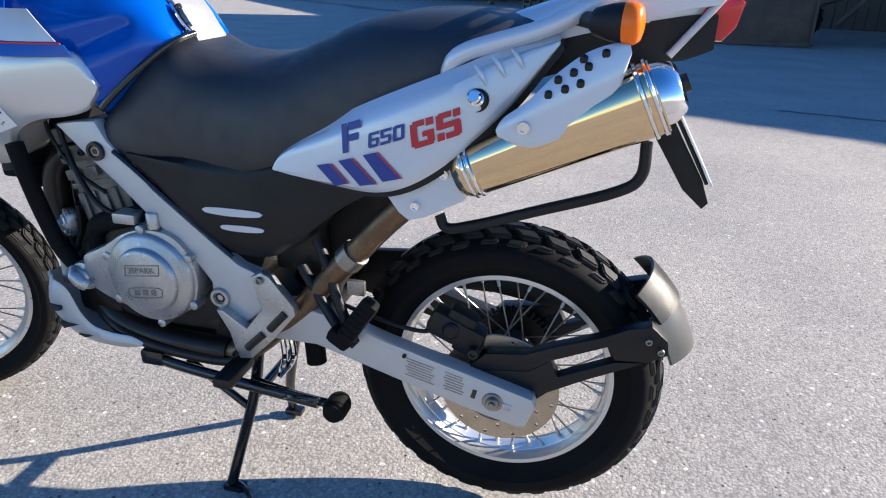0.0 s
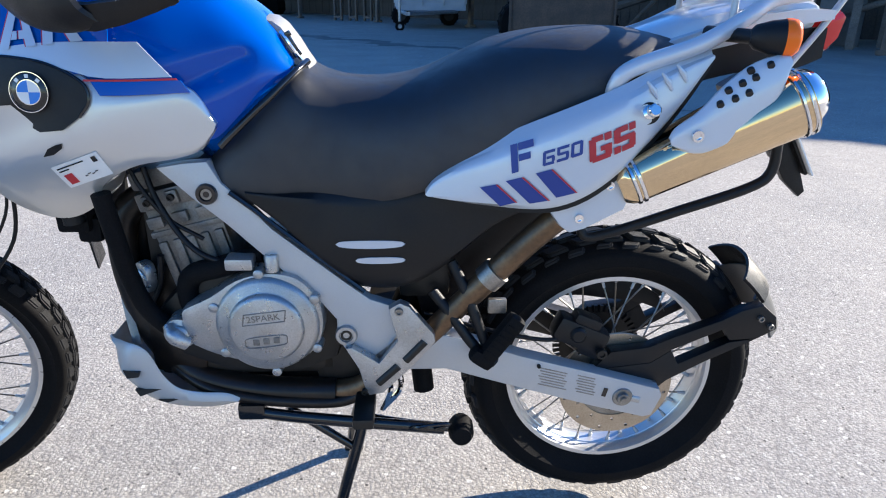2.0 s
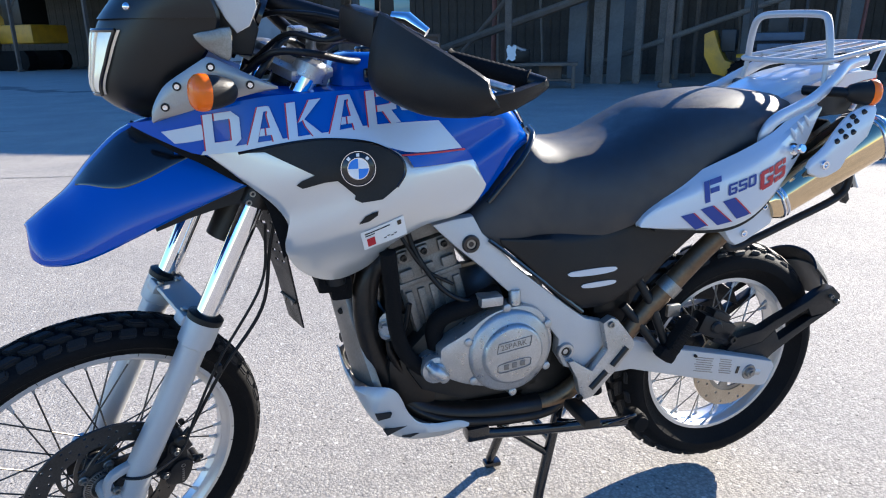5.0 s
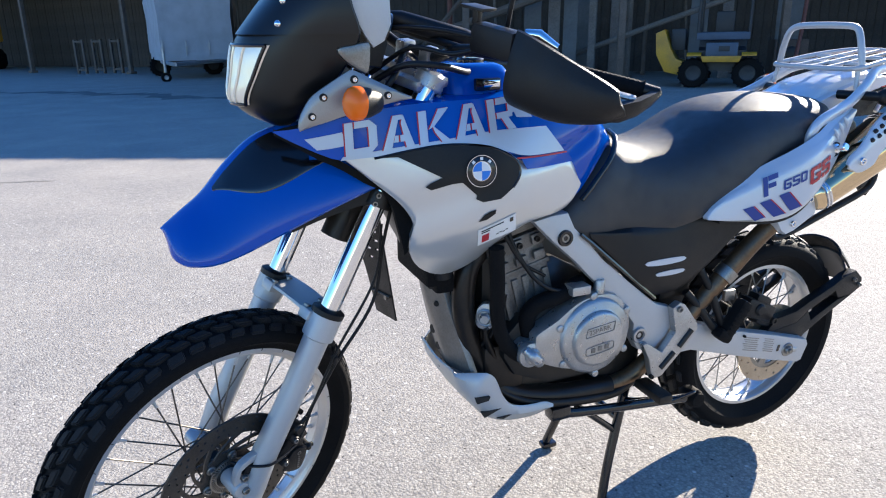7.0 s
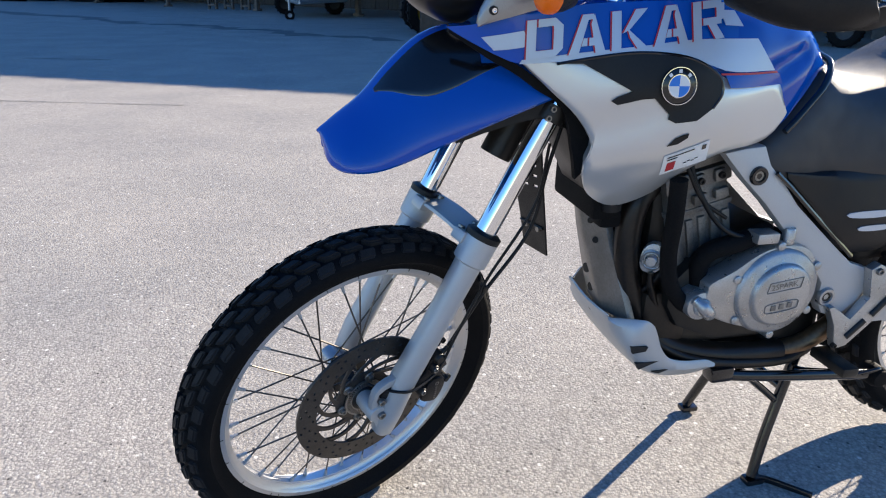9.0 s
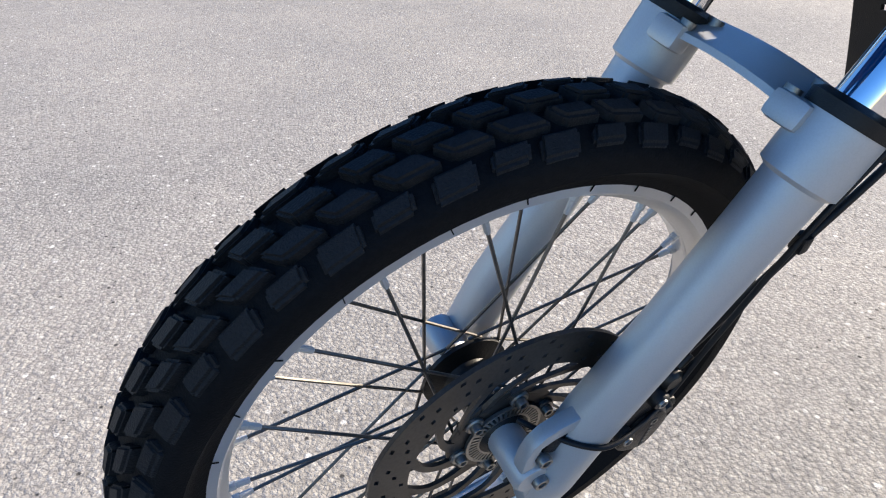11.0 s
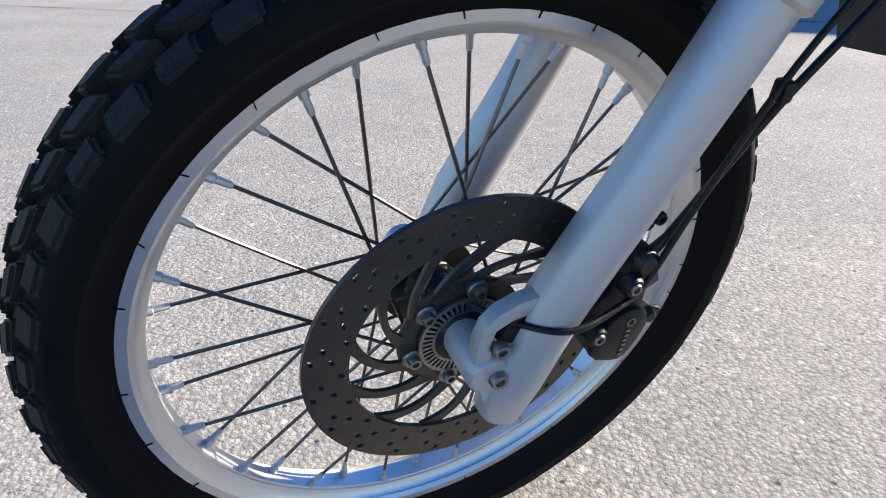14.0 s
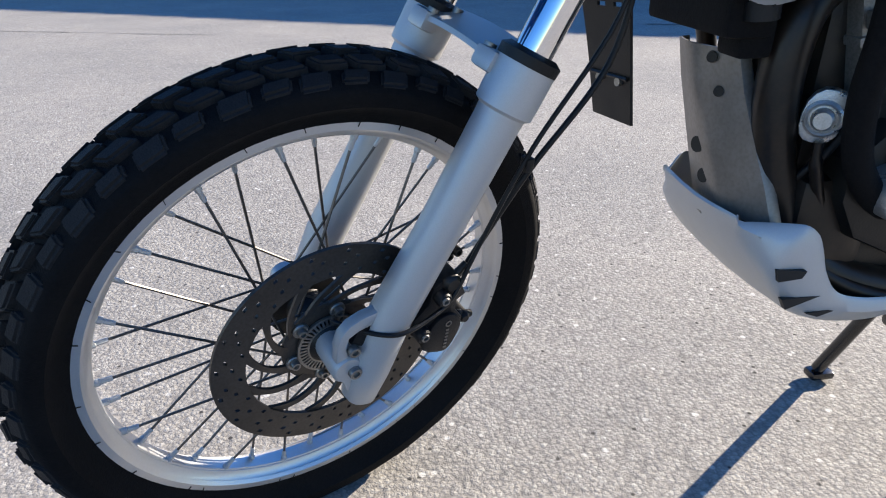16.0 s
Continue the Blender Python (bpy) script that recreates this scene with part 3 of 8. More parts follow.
fork = new("fork")
fork.parent = bike
tagged(fork, "telescopic fork with chromed tubes and grey painted legs")
for side in (-1, 1):
    y = LEG * side
    bm = bmesh.new()
    tube(bm, [on_fork(0.36, y=y), on_fork(0.93, y=y)], 0.0215, 24)
    part("stanchion", steered(bm), CHROME, fork, "polished chrome tube")
    bm = bmesh.new()
    tube(bm, [on_fork(-0.054, 0.014, y), on_fork(-0.044, 0.015, y), on_fork(0.0, 0.022, y), on_fork(0.08, 0.03, y), on_fork(0.20, y=y), on_fork(0.345, y=y), on_fork(0.3535, y=y), on_fork(0.3575, y=y), on_fork(0.372, y=y), on_fork(0.408, y=y)],
         [0.013, 0.0225, 0.0275, 0.028, 0.0265, 0.0272, 0.0275, 0.0335, 0.0340, 0.0338], 24)
    part("slider", steered(bm), ALU_PAINT, fork, "grey painted aluminium leg")
    bm = bmesh.new()
    tube(bm, [on_fork(0.408, y=y), on_fork(0.419, y=y), on_fork(0.424, y=y)], [0.0345, 0.035, 0.027], 24)
    part("dust_seal", steered(bm), BLACK, fork, "black rubber seal")
    if side < 0:
        # looped lug that reaches forward round the axle
        loop_ = [(0.096, 0.042), (0.086, 0.057), (0.076, 0.072), (0.062, 0.085), (0.046, 0.090), (0.028, 0.087), (0.008, 0.078), (-0.015, 0.061), (-0.036, 0.040), (-0.032, 0.02), (0.0, 0.02), (0.012, 0.045),
                 (0.016, 0.062), (0.029, 0.074), (0.045, 0.077), (0.057, 0.068), (0.069, 0.052), (0.082, 0.034)]
        bm = bmesh.new()
        prism(bm, [(on_fork(s_, e_).x, on_fork(s_, e_).z) for s_, e_ in loop_], y - 0.008, y + 0.009, 0.004)
        part("axle_lug", steered(bm), ALU_PAINT, fork)
    bm = bmesh.new()
    lathe(bm, [(0.0, -0.03), (0.017, -0.03), (0.020, -0.026), (0.020, 0.03)], Matrix.Translation(on_fork(0.0, 0.058, y * 0.8)), 20)
    part("axle_boss", steered(bm), ALU_PAINT, fork)
    if side < 0:
        bm = bmesh.new()
        block(bm, (0, 0, 0), (0.026, 0.016, 0.034), 0.005, Matrix.Translation(on_fork(0.050, 0.056, y + 0.002)) @ Matrix.Rotation(RAKE, 4, "Y"))
        part("speed_sensor", steered(bm), BLACK, fork, "black sensor plug in the axle lug")
    bm = bmesh.new()
    block(bm, (0, 0, 0), (0.024, 0.034, 0.024), 0.006, Matrix.Translation(on_fork(0.395, 0.052, y * 0.72)) @ Matrix.Rotation(RAKE, 4, "Y"))
    part("brace_mount", steered(bm), ALU_PAINT, fork)
bm = bmesh.new()
F, B = [], []
for i in range(9):
    y = -0.072 + 0.144 * i / 8
    bow = 0.004 * math.cos(math.pi * (i / 8 - 0.5))
    F.append([on_fork(0.400 + bow, 0.062 - 0.004 * abs(y) / 0.07, y), on_fork(0.411 + bow, 0.036, y), on_fork(0.424 + bow, 0.008, y)])
    B.append([p - AXIS * 0.006 for p in F[-1]])
sheet(bm, F, B)
part("fork_brace", steered(bm), ALU_PAINT, fork, "flat grey bridge over the tyre")
for y in (-0.058, 0.058):
    for e in (0.052, 0.02):
        bm = bmesh.new()
        tube(bm, [on_fork(0.418 - 0.4 * e, e, y), on_fork(0.432 - 0.4 * e, e, y)], 0.0075, 10)
        part("bolt", steered(bm), STEEL, fork)
# clamps above
for s, h in ((0.67, 0.03), (0.92, 0.025)):
    bm = bmesh.new()
    for side in (-1, 1):
        tube(bm, [on_fork(s - h / 2, y=LEG * side), on_fork(s + h / 2, y=LEG * side)], 0.031, 18)
    block(bm, (0, 0, 0), (0.07, 2 * LEG, h), 0.006, Matrix.Translation(on_fork(s, 0.012)) @ Matrix.Rotation(RAKE, 4, "Y"))
    part("triple_clamp", steered(bm), DARK if s < 0.8 else ALU, fork)
bolt_at(fork, *(on_fork(0.000, 0.050, -LEG - 0.012)), 0.0085, STEEL, m=STEER)
bolt_at(fork, *(on_fork(0.029, 0.064, -LEG - 0.008)), 0.0075, STEEL, m=STEER)

# front brake caliper behind the left leg
cal = new("front_brake_caliper")
cal.parent = bike
tagged(cal, "black two-piston brake caliper with pale marks")
CM = Matrix.Translation(on_fork(0.076, -0.056, -0.066)) @ Matrix.Rotation(RAKE, 4, "Y")
bm = bmesh.new()
prism(bm, [(-0.046, -0.020), (-0.03, -0.029), (-0.002, -0.046), (0.022, -0.042), (0.027, -0.018), (0.025, -0.004), (0.021, 0.016), (0.003, 0.026), (-0.004, 0.040), (0.004, 0.052), (-0.012, 0.066), (-0.04, 0.072), (-0.052, 0.052), (-0.046, 0.028), (-0.055, 0.004)], -0.040, 0.006, 0.005)
prism(bm, [(-0.02, -0.038), (0.016, -0.036), (0.022, -0.012), (0.016, 0.014), (-0.004, 0.022), (-0.022, 0.012), (-0.028, -0.014)], -0.046, -0.036, 0.004, 3)
bmesh.ops.transform(bm, matrix=CM, verts=bm.verts)
part("caliper_body", steered(bm), BLACK, cal)
for x, z, r in ((-0.036, 0.044, 0.0105), (-0.036, -0.012, 0.0105)):
    bm = bmesh.new()
    lathe(bm, [(0.005, -0.052), (r * 0.8, -0.052), (r, -0.049), (r, -0.02), (0.005, -0.02)], CM @ Matrix.Translation((x, 0, z)), 20, closed=True)
    part("slide_sleeve", steered(bm), BLACK, cal)
    bolt_at(cal, x, -0.048, z, 0.006, STEEL, m=STEER @ CM)
for x, z, r, y0 in ((-0.030, 0.064, 0.014, -0.046), (0.034, 0.010, 0.0085, -0.036)):
    bm = bmesh.new()
    lathe(bm, [(0.0, y0), (r * 0.6, y0), (r * 0.92, y0 + 0.004), (r, y0 + 0.010), (r, 0.0)], CM @ Matrix.Translation((x, 0, z)), 18)
    part("piston_cap", steered(bm), DARK, cal)
bm = bmesh.new()
tube(bm, [CM @ Vector((0.024, -0.026, 0.010)), CM @ Vector((0.047, -0.026, 0.014))], [0.007, 0.0055], 10)
part("bleed_nipple", steered(bm), DARK, cal)
bm = bmesh.new()
tube(bm, [CM @ Vector((-0.028, -0.034, 0.066)), CM @ Vector((-0.018, -0.034, 0.092))], [0.006, 0.0045], 10)
part("pad_pin", steered(bm), DARK, cal)
bm = bmesh.new()
MARK = CM @ Matrix.Translation((0.001, 0, -0.004)) @ Matrix.Rotation(radians(-22), 4, "Y")
polar(bm, 0.0030, 0.0046, -0.0468, -0.0458, 1, 20, lambda i, j: False, m=MARK @ Matrix.Translation((0, 0, 0.013)))
for k in range(6):
    block(bm, (0.0, -0.0463, 0.003 - 0.0058 * k), (0.0046, 0.001, 0.0030), 0, MARK)
part("pale_mark", steered(bm), STEEL, cal)
for z in (0.044, -0.012):
    bm = bmesh.new()
    block(bm, (-0.056, -0.026, z), (0.045, 0.014, 0.020), 0.004, CM)
    part("caliper_bracket", steered(bm), ALU_PAINT if z < 0 else DARK, cal)
for x, z in ((-0.050, 0.096), (-0.040, 0.104)):
    bolt_at(cal, x, -0.030, z, 0.006, DARK, m=STEER @ CM)


def hose(name, pts, r, mat=None, label="", turn=False, n=7):
    bm = bmesh.new()
    tube(bm, curve_points(pts, n), r, 16 if r > 0.009 else 10)
    if turn:
        steered(bm)
    return part(name, bm, mat or BLACK, bike, label)


# sensor lead and brake line
hose("sensor_cable", [on_fork(0.045, 0.085, -0.066), on_fork(0.05, 0.066, -0.088), on_fork(0.064, 0.048, -0.116), on_fork(0.076, 0.028, -0.127), on_fork(0.096, -0.004, -0.122), on_fork(0.125, -0.034, -0.112), on_fork(0.20, -0.034, -0.108), on_fork(0.33, -0.036, -0.105), on_fork(0.5, -0.06, -0.1), on_fork(0.62, -0.02, -0.09)], 0.0030, turn=True)
hose("brake_line", [on_fork(0.09, -0.045, -0.085), on_fork(0.16, -0.05, -0.09), on_fork(0.3, -0.055, -0.1), on_fork(0.45, -0.085, -0.1), on_fork(0.58, -0.05, -0.09), on_fork(0.72, -0.02, -0.08)], 0.0038, turn=True)
bm = bmesh.new()
block(bm, on_fork(0.31, -0.042, -0.104), (0.012, 0.014, 0.018), 0.003)
part("cable_clip", steered(bm), BLACK, bike)

# ---- bodywork ----
def side(x, z):
    """The side surface of the fairing, on the rider's left."""
    y = -(0.135 + 0.080 * math.exp(-((x - 0.53) / 0.22) ** 2 - ((z - 0.92) / 0.20) ** 2))
    d = 0.828 + 0.30 * (x - 0.36) - z
    soft_ = 0.5 * (d + math.sqrt(d * d + 0.0002))
    dip = 0.010 * math.exp(-((d + 0.065) / 0.035) ** 2) * max(0.0, min(1.0, (0.60 - x) / 0.15))
    front_ = 0.034 * max(0.0, (0.25 - x) / 0.12) ** 1.5
    return y + 0.38 * soft_ * max(0.0, min(1.0, (0.68 - x) / 0.14)) + dip + min(front_, 0.04)


def lerp_table(tab, x):
    """A smooth curve through rows of (place, values)."""
    n = len(tab)
    x = min(max(x, tab[0][0]), tab[-1][0])
    k = 0
    while k < n - 2 and x > tab[k + 1][0]:
        k += 1
    h = tab[k + 1][0] - tab[k][0]
    t = (x - tab[k][0]) / h

    def slope(i, c):
        a, b2 = max(i - 1, 0), min(i + 1, n - 1)
        return (tab[b2][c] - tab[a][c]) / (tab[b2][0] - tab[a][0])
    out = []
    for c in range(1, len(tab[0])):
        p, q, u, v = tab[k][c], tab[k + 1][c], slope(k, c) * h, slope(k + 1, c) * h
        out.append((2 * t ** 3 - 3 * t * t + 1) * p + (t ** 3 - 2 * t * t + t) * u + (3 * t * t - 2 * t ** 3) * q + (t ** 3 - t * t) * v)
    return out


DENT = (0.690, 0.974, 0.797, 1.017)
# blue tank: top line, side height and half width along the bike
TANK = [(0.19, 1.075, 1.03, 0.125), (0.30, 1.115, 1.03, 0.145), (0.42, 1.112, 1.02, 0.178), (0.55, 1.112, 0.99, 0.195), (0.66, 1.128, 0.945, 0.185),
        (0.74, 1.132, 0.89, 0.165), (0.80, 1.10, 0.935, 0.145), (0.845, 1.058, 0.975, 0.122), (0.872, 1.012, 0.985, 0.105)]


def dented(x, y, z):
    """The tank's side pressed in along a slanting knee groove."""
    ax, az, bx, bz = DENT
    t = max(0.0, min(1.0, ((x - ax) * (bx - ax) + (z - az) * (bz - az)) / ((bx - ax) ** 2 + (bz - az) ** 2)))
    d = math.hypot(x - ax - t * (bx - ax), z - az - t * (bz - az))
    return y * (1 - 0.075 * math.exp(-(d / 0.016) ** 2))


rings = []
for i in range(90):
    x = 0.19 + (0.872 - 0.19) * i / 89
    zt, zl, w = lerp_table(TANK, x)
    ring = []
    for k in range(49):
        a = math.pi * k / 48
        c, s = math.cos(a), math.sin(a)
        y = -w * math.copysign(abs(c) ** 0.62, c)
        z = zl + (zt - zl) * abs(s) ** 0.75
        ring.append(Vector((x, dented(x, y, z), z)))
    ring += [Vector((x, w * 0.6, zl - 0.05)), Vector((x, -w * 0.6, zl - 0.05))]
    rings.append(ring)
bm = bmesh.new()
skin(bm, rings)
part("tank", bm, BLUE, bike, "glossy blue fuel tank cover")
# silvery strap with a dark print, folded over the tank's rear edge
bm = bmesh.new()
F, B = [], []
for i in range(11):
    y = -0.050 + 0.10 * i / 10
    dz = -0.018 * (y / 0.075) ** 2
    F.append([Vector((x, y, z + dz)) for x, z in ((0.899, 0.990), (0.896, 1.004), (0.884, 1.022), (0.870, 1.046), (0.852, 1.070), (0.838, 1.080), (0.826, 1.082))])
    B.append([p + Vector((-0.012, 0, -0.012)) for p in F[-1]])
sheet(bm, F, B)
strap = part("tank_strap", bm, material("silvery_tape", (0.36, 0.355, 0.35), 0.42, 0.4, grain=0.3, grain_scale=200, stain=0.4, tint=(0.2, 0.19, 0.18), bump=0.3, bump_scale=120), bike, "silvery taped strap over the tank's rear edge")
for x, z, sx, sz in ((0.870, 1.034, 0.010, 0.030), (0.878, 1.018, 0.014, 0.010), (0.862, 1.050, 0.014, 0.010)):
    bm = bmesh.new()
    block(bm, (0, 0, 0), (sx, 0.012, sz), 0.002, Matrix.Translation((x, -0.052, z)) @ Matrix.Rotation(radians(-30), 4, "Y"))
    part("strap_print", bm, GLOSS, strap)
bm = bmesh.new()
tube(bm, curve_points([(0.852, -0.056, 1.056), (0.862, -0.062, 1.044), (0.876, -0.062, 1.022), (0.888, -0.054, 1.004)], 4), 0.003, 6)
part("strap_clip", bm, CHROME, strap, "bright metal clip")
bm = bmesh.new()
tube(bm, curve_points([(0.760, -0.170, 0.880), (0.780, -0.168, 0.900), (0.810, -0.160, 0.928), (0.840, -0.150, 0.955), (0.866, -0.130, 0.980), (0.886, -0.10, 0.998), (0.896, -0.06, 1.006)], 5), 0.0065, 10)
part("tank_seam", bm, GLOSS, bike, "black rubber seam between tank and seat")

# silver shroud
TOP = [(0.215, 1.035), (0.257, 1.018), (0.34, 1.02), (0.436, 1.028), (0.53, 1.022), (0.591, 0.985), (0.66, 0.977), (0.72, 0.976), (0.757, 0.918)]
LOW = [(0.222, 1.025), (0.29, 0.965), (0.345, 0.915), (0.372, 0.87), (0.362, 0.825), (0.392, 0.768), (0.455, 0.738), (0.52, 0.764), (0.56, 0.815), (0.62, 0.85), (0.69, 0.862), (0.728, 0.874), (0.752, 0.906)]
bm = bmesh.new()
ribbon(bm, TOP, LOW, side, 0.006, 48, 12, lift=0.006, roll_edge=0.005)
part("shroud", bm, SILVER, bike, "silver painted tank side shroud")
# inner lower lip turning under
bm = bmesh.new()
F, B = [], []
for p in at_share(curve_points([(x, 0, z) for x, z in LOW], 6), 40):
    y = side(p.x, p.z) + 0.002
    F.append([Vector((p.x, y, p.z)), Vector((p.x + 0.008, y + 0.02, p.z + 0.006)), Vector((p.x + 0.015, y + 0.06, p.z + 0.012))])
    B.append([q + Vector((0.004, 0, 0.004)) for q in F[-1]])
sheet(bm, F, B)
part("shroud_lip", bm, SILVER, bike)


def decal(name, top, low, mat, lift, label="", nu=20, nv=5, parent=None):
    bm = bmesh.new()
    ribbon(bm, top, low, side, 0.0016, nu, nv, lift=lift, n=5)
    return part(name, bm, mat, parent or bike, label)


# blue band over the shroud's top, with its stripes
decal("upper_panel", [(0.122, 1.060), (0.165, 1.065), (0.239, 1.082), (0.314, 1.095), (0.36, 1.101), (0.43, 1.105), (0.54, 1.108), (0.612, 1.106)], [(0.135, 1.052), (0.16, 1.038), (0.21, 1.014), (0.245, 1.006), (0.34, 1.014), (0.436, 1.024), (0.53, 1.018), (0.57, 1.0), (0.612, 1.02)], BLUE, 0.0085, "blue side panel carrying pale lettering", 36, 8)
decal("front_stripe", [(0.176, 1.0455), (0.21, 1.0515), (0.241, 1.0575)], [(0.196, 1.0255), (0.222, 1.0285), (0.253, 1.034)], DECAL_SILVER, 0.0110)
decal("red_line", [(0.242, 1.0572), (0.2435, 1.0575), (0.2455, 1.0578)], [(0.2535, 1.0300), (0.2555, 1.0302), (0.2575, 1.0304)], DECAL_RED, 0.0111)
decal("pale_stripe", [(0.240, 1.012), (0.335, 1.025), (0.391, 1.032), (0.448, 1.039), (0.50, 1.046), (0.56, 1.049), (0.654, 1.048)], [(0.236, 1.0055), (0.30, 1.010), (0.38, 1.017), (0.436, 1.021), (0.498, 1.021), (0.55, 1.009), (0.60, 0.996), (0.70, 0.9948)], DECAL_SILVER, 0.0112, "pale silver stripe")
decal("pale_patch", [(0.572, 1.094), (0.601, 1.093)], [(0.584, 1.070), (0.621, 1.068)], DECAL_SILVER, 0.0112)
decal("red_line", [(0.575, 0.9945), (0.64, 0.9930), (0.706, 0.9930)], [(0.575, 0.9915), (0.64, 0.9900), (0.708, 0.9900)], DECAL_RED, 0.0113)
decal("thin_blue_stripe", [(0.585, 0.991), (0.64, 0.9895), (0.712, 0.9895)], [(0.597, 0.970), (0.64, 0.969), (0.725, 0.970)], BLUE, 0.0105)
# black intake grille
def patch(name, outline, mat, lift, label="", parent=None, thick=0.003, cell=0.012):
    """A flat outline in x and z, cut fine and laid on the side surface."""
    bm = bmesh.new()
    bm.faces.new([bm.verts.new((x, 0, z)) for x, z in outline])
    for axis in (0, 2):
        lo, hi = min(v.co[axis] for v in bm.verts), max(v.co[axis] for v in bm.verts)
        c = lo + cell
        while c < hi - 0.001:
            co, no = Vector((0, 0, 0)), Vector((0, 0, 0))
            co[axis], no[axis] = c, 1
            bmesh.ops.bisect_plane(bm, geom=bm.verts[:] + bm.edges[:] + bm.faces[:], plane_co=co, plane_no=no)
            c += cell
    bmesh.ops.triangulate(bm, faces=bm.faces)
    for v in bm.verts:
        v.co.y = side(v.co.x, v.co.z) - lift
    bmesh.ops.recalc_face_normals(bm, faces=bm.faces)
    if sum(f.normal.y for f in bm.faces) > 0:
        bmesh.ops.reverse_faces(bm, faces=bm.faces)
    back = bmesh.ops.extrude_face_region(bm, geom=bm.faces[:])
    for v in back["geom"]:
        if isinstance(v, bmesh.types.BMVert):
            v.co.y -= thick
    return part(name, bm, mat, parent or bike, label)


INTAKE = [(0.297, 1.007), (0.340, 1.008), (0.420, 0.966), (0.397, 0.956), (0.388, 0.949), (0.398, 0.943), (0.436, 0.953), (0.458, 0.955), (0.488, 0.927), (0.486, 0.920), (0.498, 0.914), (0.535, 0.918), (0.563, 0.938), (0.579, 0.961), (0.576, 0.985), (0.552, 1.004), (0.517, 1.019), (0.472, 1.026), (0.425, 1.027), (0.374, 1.021)]
patch("intake", INTAKE[:10] + INTAKE[10:12] + [(p.x, p.z) for p in curve_points([(x, 0, z) for x, z in INTAKE[12:]], 4)], BLACK, 0.0085, "black air intake insert")
bm = bmesh.new()
tube(bm, [(p.x, side(p.x, p.z) - 0.0105, p.z) for p in curve_points([(x, 0, z) for x, z in INTAKE[:1] + INTAKE[:11:-1]], 5)], 0.0028, 6)
part("intake_rim", bm, GLOSS, bike)
patch("shroud_slot", [(0.492, 0.873), (0.503, 0.887), (0.516, 0.893), (0.527, 0.896), (0.526, 0.888), (0.510, 0.877)], BLACK, 0.0068, thick=0.0012)
# round badge, plain shapes
BX, BZ = 0.494, 0.976
BY = side(BX, BZ) - 0.0135
slope_x = (side(BX + 0.02, BZ) - side(BX - 0.02, BZ)) / 0.04
slope_z = (side(BX, BZ + 0.02) - side(BX, BZ - 0.02)) / 0.04
BADGE = Matrix.Translation((BX, BY, BZ)) @ Matrix.Rotation(math.atan(slope_x), 4, "Z") @ Matrix.Rotation(-math.atan(slope_z), 4, "X") @ Matrix.Scale(0.92, 4)
bm = bmesh.new()
lathe(bm, [(0.0, -0.001), (0.030, -0.001), (0.033, 0.001), (0.033, 0.006)], BADGE, 36)
badge = part("round_badge", bm, GLOSS, bike, "round black badge with blue and white quarters")
bm = bmesh.new()
polar(bm, 0.0324, 0.0336, -0.0022, 0.0, 1, 40, lambda i, j: False, m=BADGE)
polar(bm, 0.0195, 0.021, -0.0022, 0.0, 1, 40, lambda i, j: False, m=BADGE)
part("badge_ring", bm, CHROME, badge)
for q, mt in ((0, DECAL_WHITE), (1, material("badge_blue", (0.01, 0.2, 0.68), 0.3, stain=0.1))):
    bm = bmesh.new()
    polar(bm, 0.0005, 0.0195, -0.0026, -0.0006, 2, 40, lambda i, j: (j // 10) % 2 != q, m=BADGE)
    part("badge_quarter", bm, mt, badge)
bm = bmesh.new()
for k in range(3):
    a = math.pi / 2 + (1 - k) * 0.75
    block(bm, (0, 0, 0), (0.006, 0.001, 0.006), 0, BADGE @ Matrix.Translation((0.0262 * math.cos(a), -0.0018, 0.0262 * math.sin(a))) @ Matrix.Rotation(math.pi / 2 - a, 4, "Y"))
part("badge_mark", bm, DECAL_WHITE, badge)


# flat mesh of a word, laid on a side surface
def word(text, name, mat, place, yf, lift, parent, shear=0.0, bold=0.02):
    """place: x, z of the lower left corner, width, height, and the slope of the base line."""
    x0, z0, w, h, slope = place
    cu = bpy.data.curves.new("word", "FONT")
    cu.body, cu.size, cu.offset, cu.shear = text, 1.0, bold, shear
    cu.resolution_u = 3
    ob = bpy.data.objects.new("word", cu)
    scene.collection.objects.link(ob)
    dg = bpy.context.evaluated_depsgraph_get()
    me = bpy.data.meshes.new_from_object(ob.evaluated_get(dg))
    bpy.data.objects.remove(ob)
    bm = bmesh.new()
    bm.from_mesh(me)
    bpy.data.meshes.remove(me)
    bmesh.ops.triangulate(bm, faces=bm.faces)
    xs = [v.co.x for v in bm.verts]
    ys = [v.co.y for v in bm.verts]
    ax, bx, ay, by = min(xs), max(xs), min(ys), max(ys)
    for v in bm.verts:
        u, t = (v.co.x - ax) / (bx - ax), (v.co.y - ay) / (by - ay)
        x = x0 + w * u - slope * h * t
        z = z0 + h * t + slope * w * u
        v.co = (x, yf(x, z) - lift, z)
    return part(name, bm, mat, parent)


stencil("DAKAR", "lettering_shadow", DECAL_RED, (0.2428, 1.0125, 0.334, 0.0605, 0.115), side, 0.0122, bike)
stencil("DAKAR", "lettering", DECAL_SILVER, (0.245, 1.0125, 0.334, 0.0605, 0.115), side, 0.0132, bike)

# paper sticker
stick = new("sticker")
stick.parent = bike
tagged(stick, "white paper sticker with a red shield")


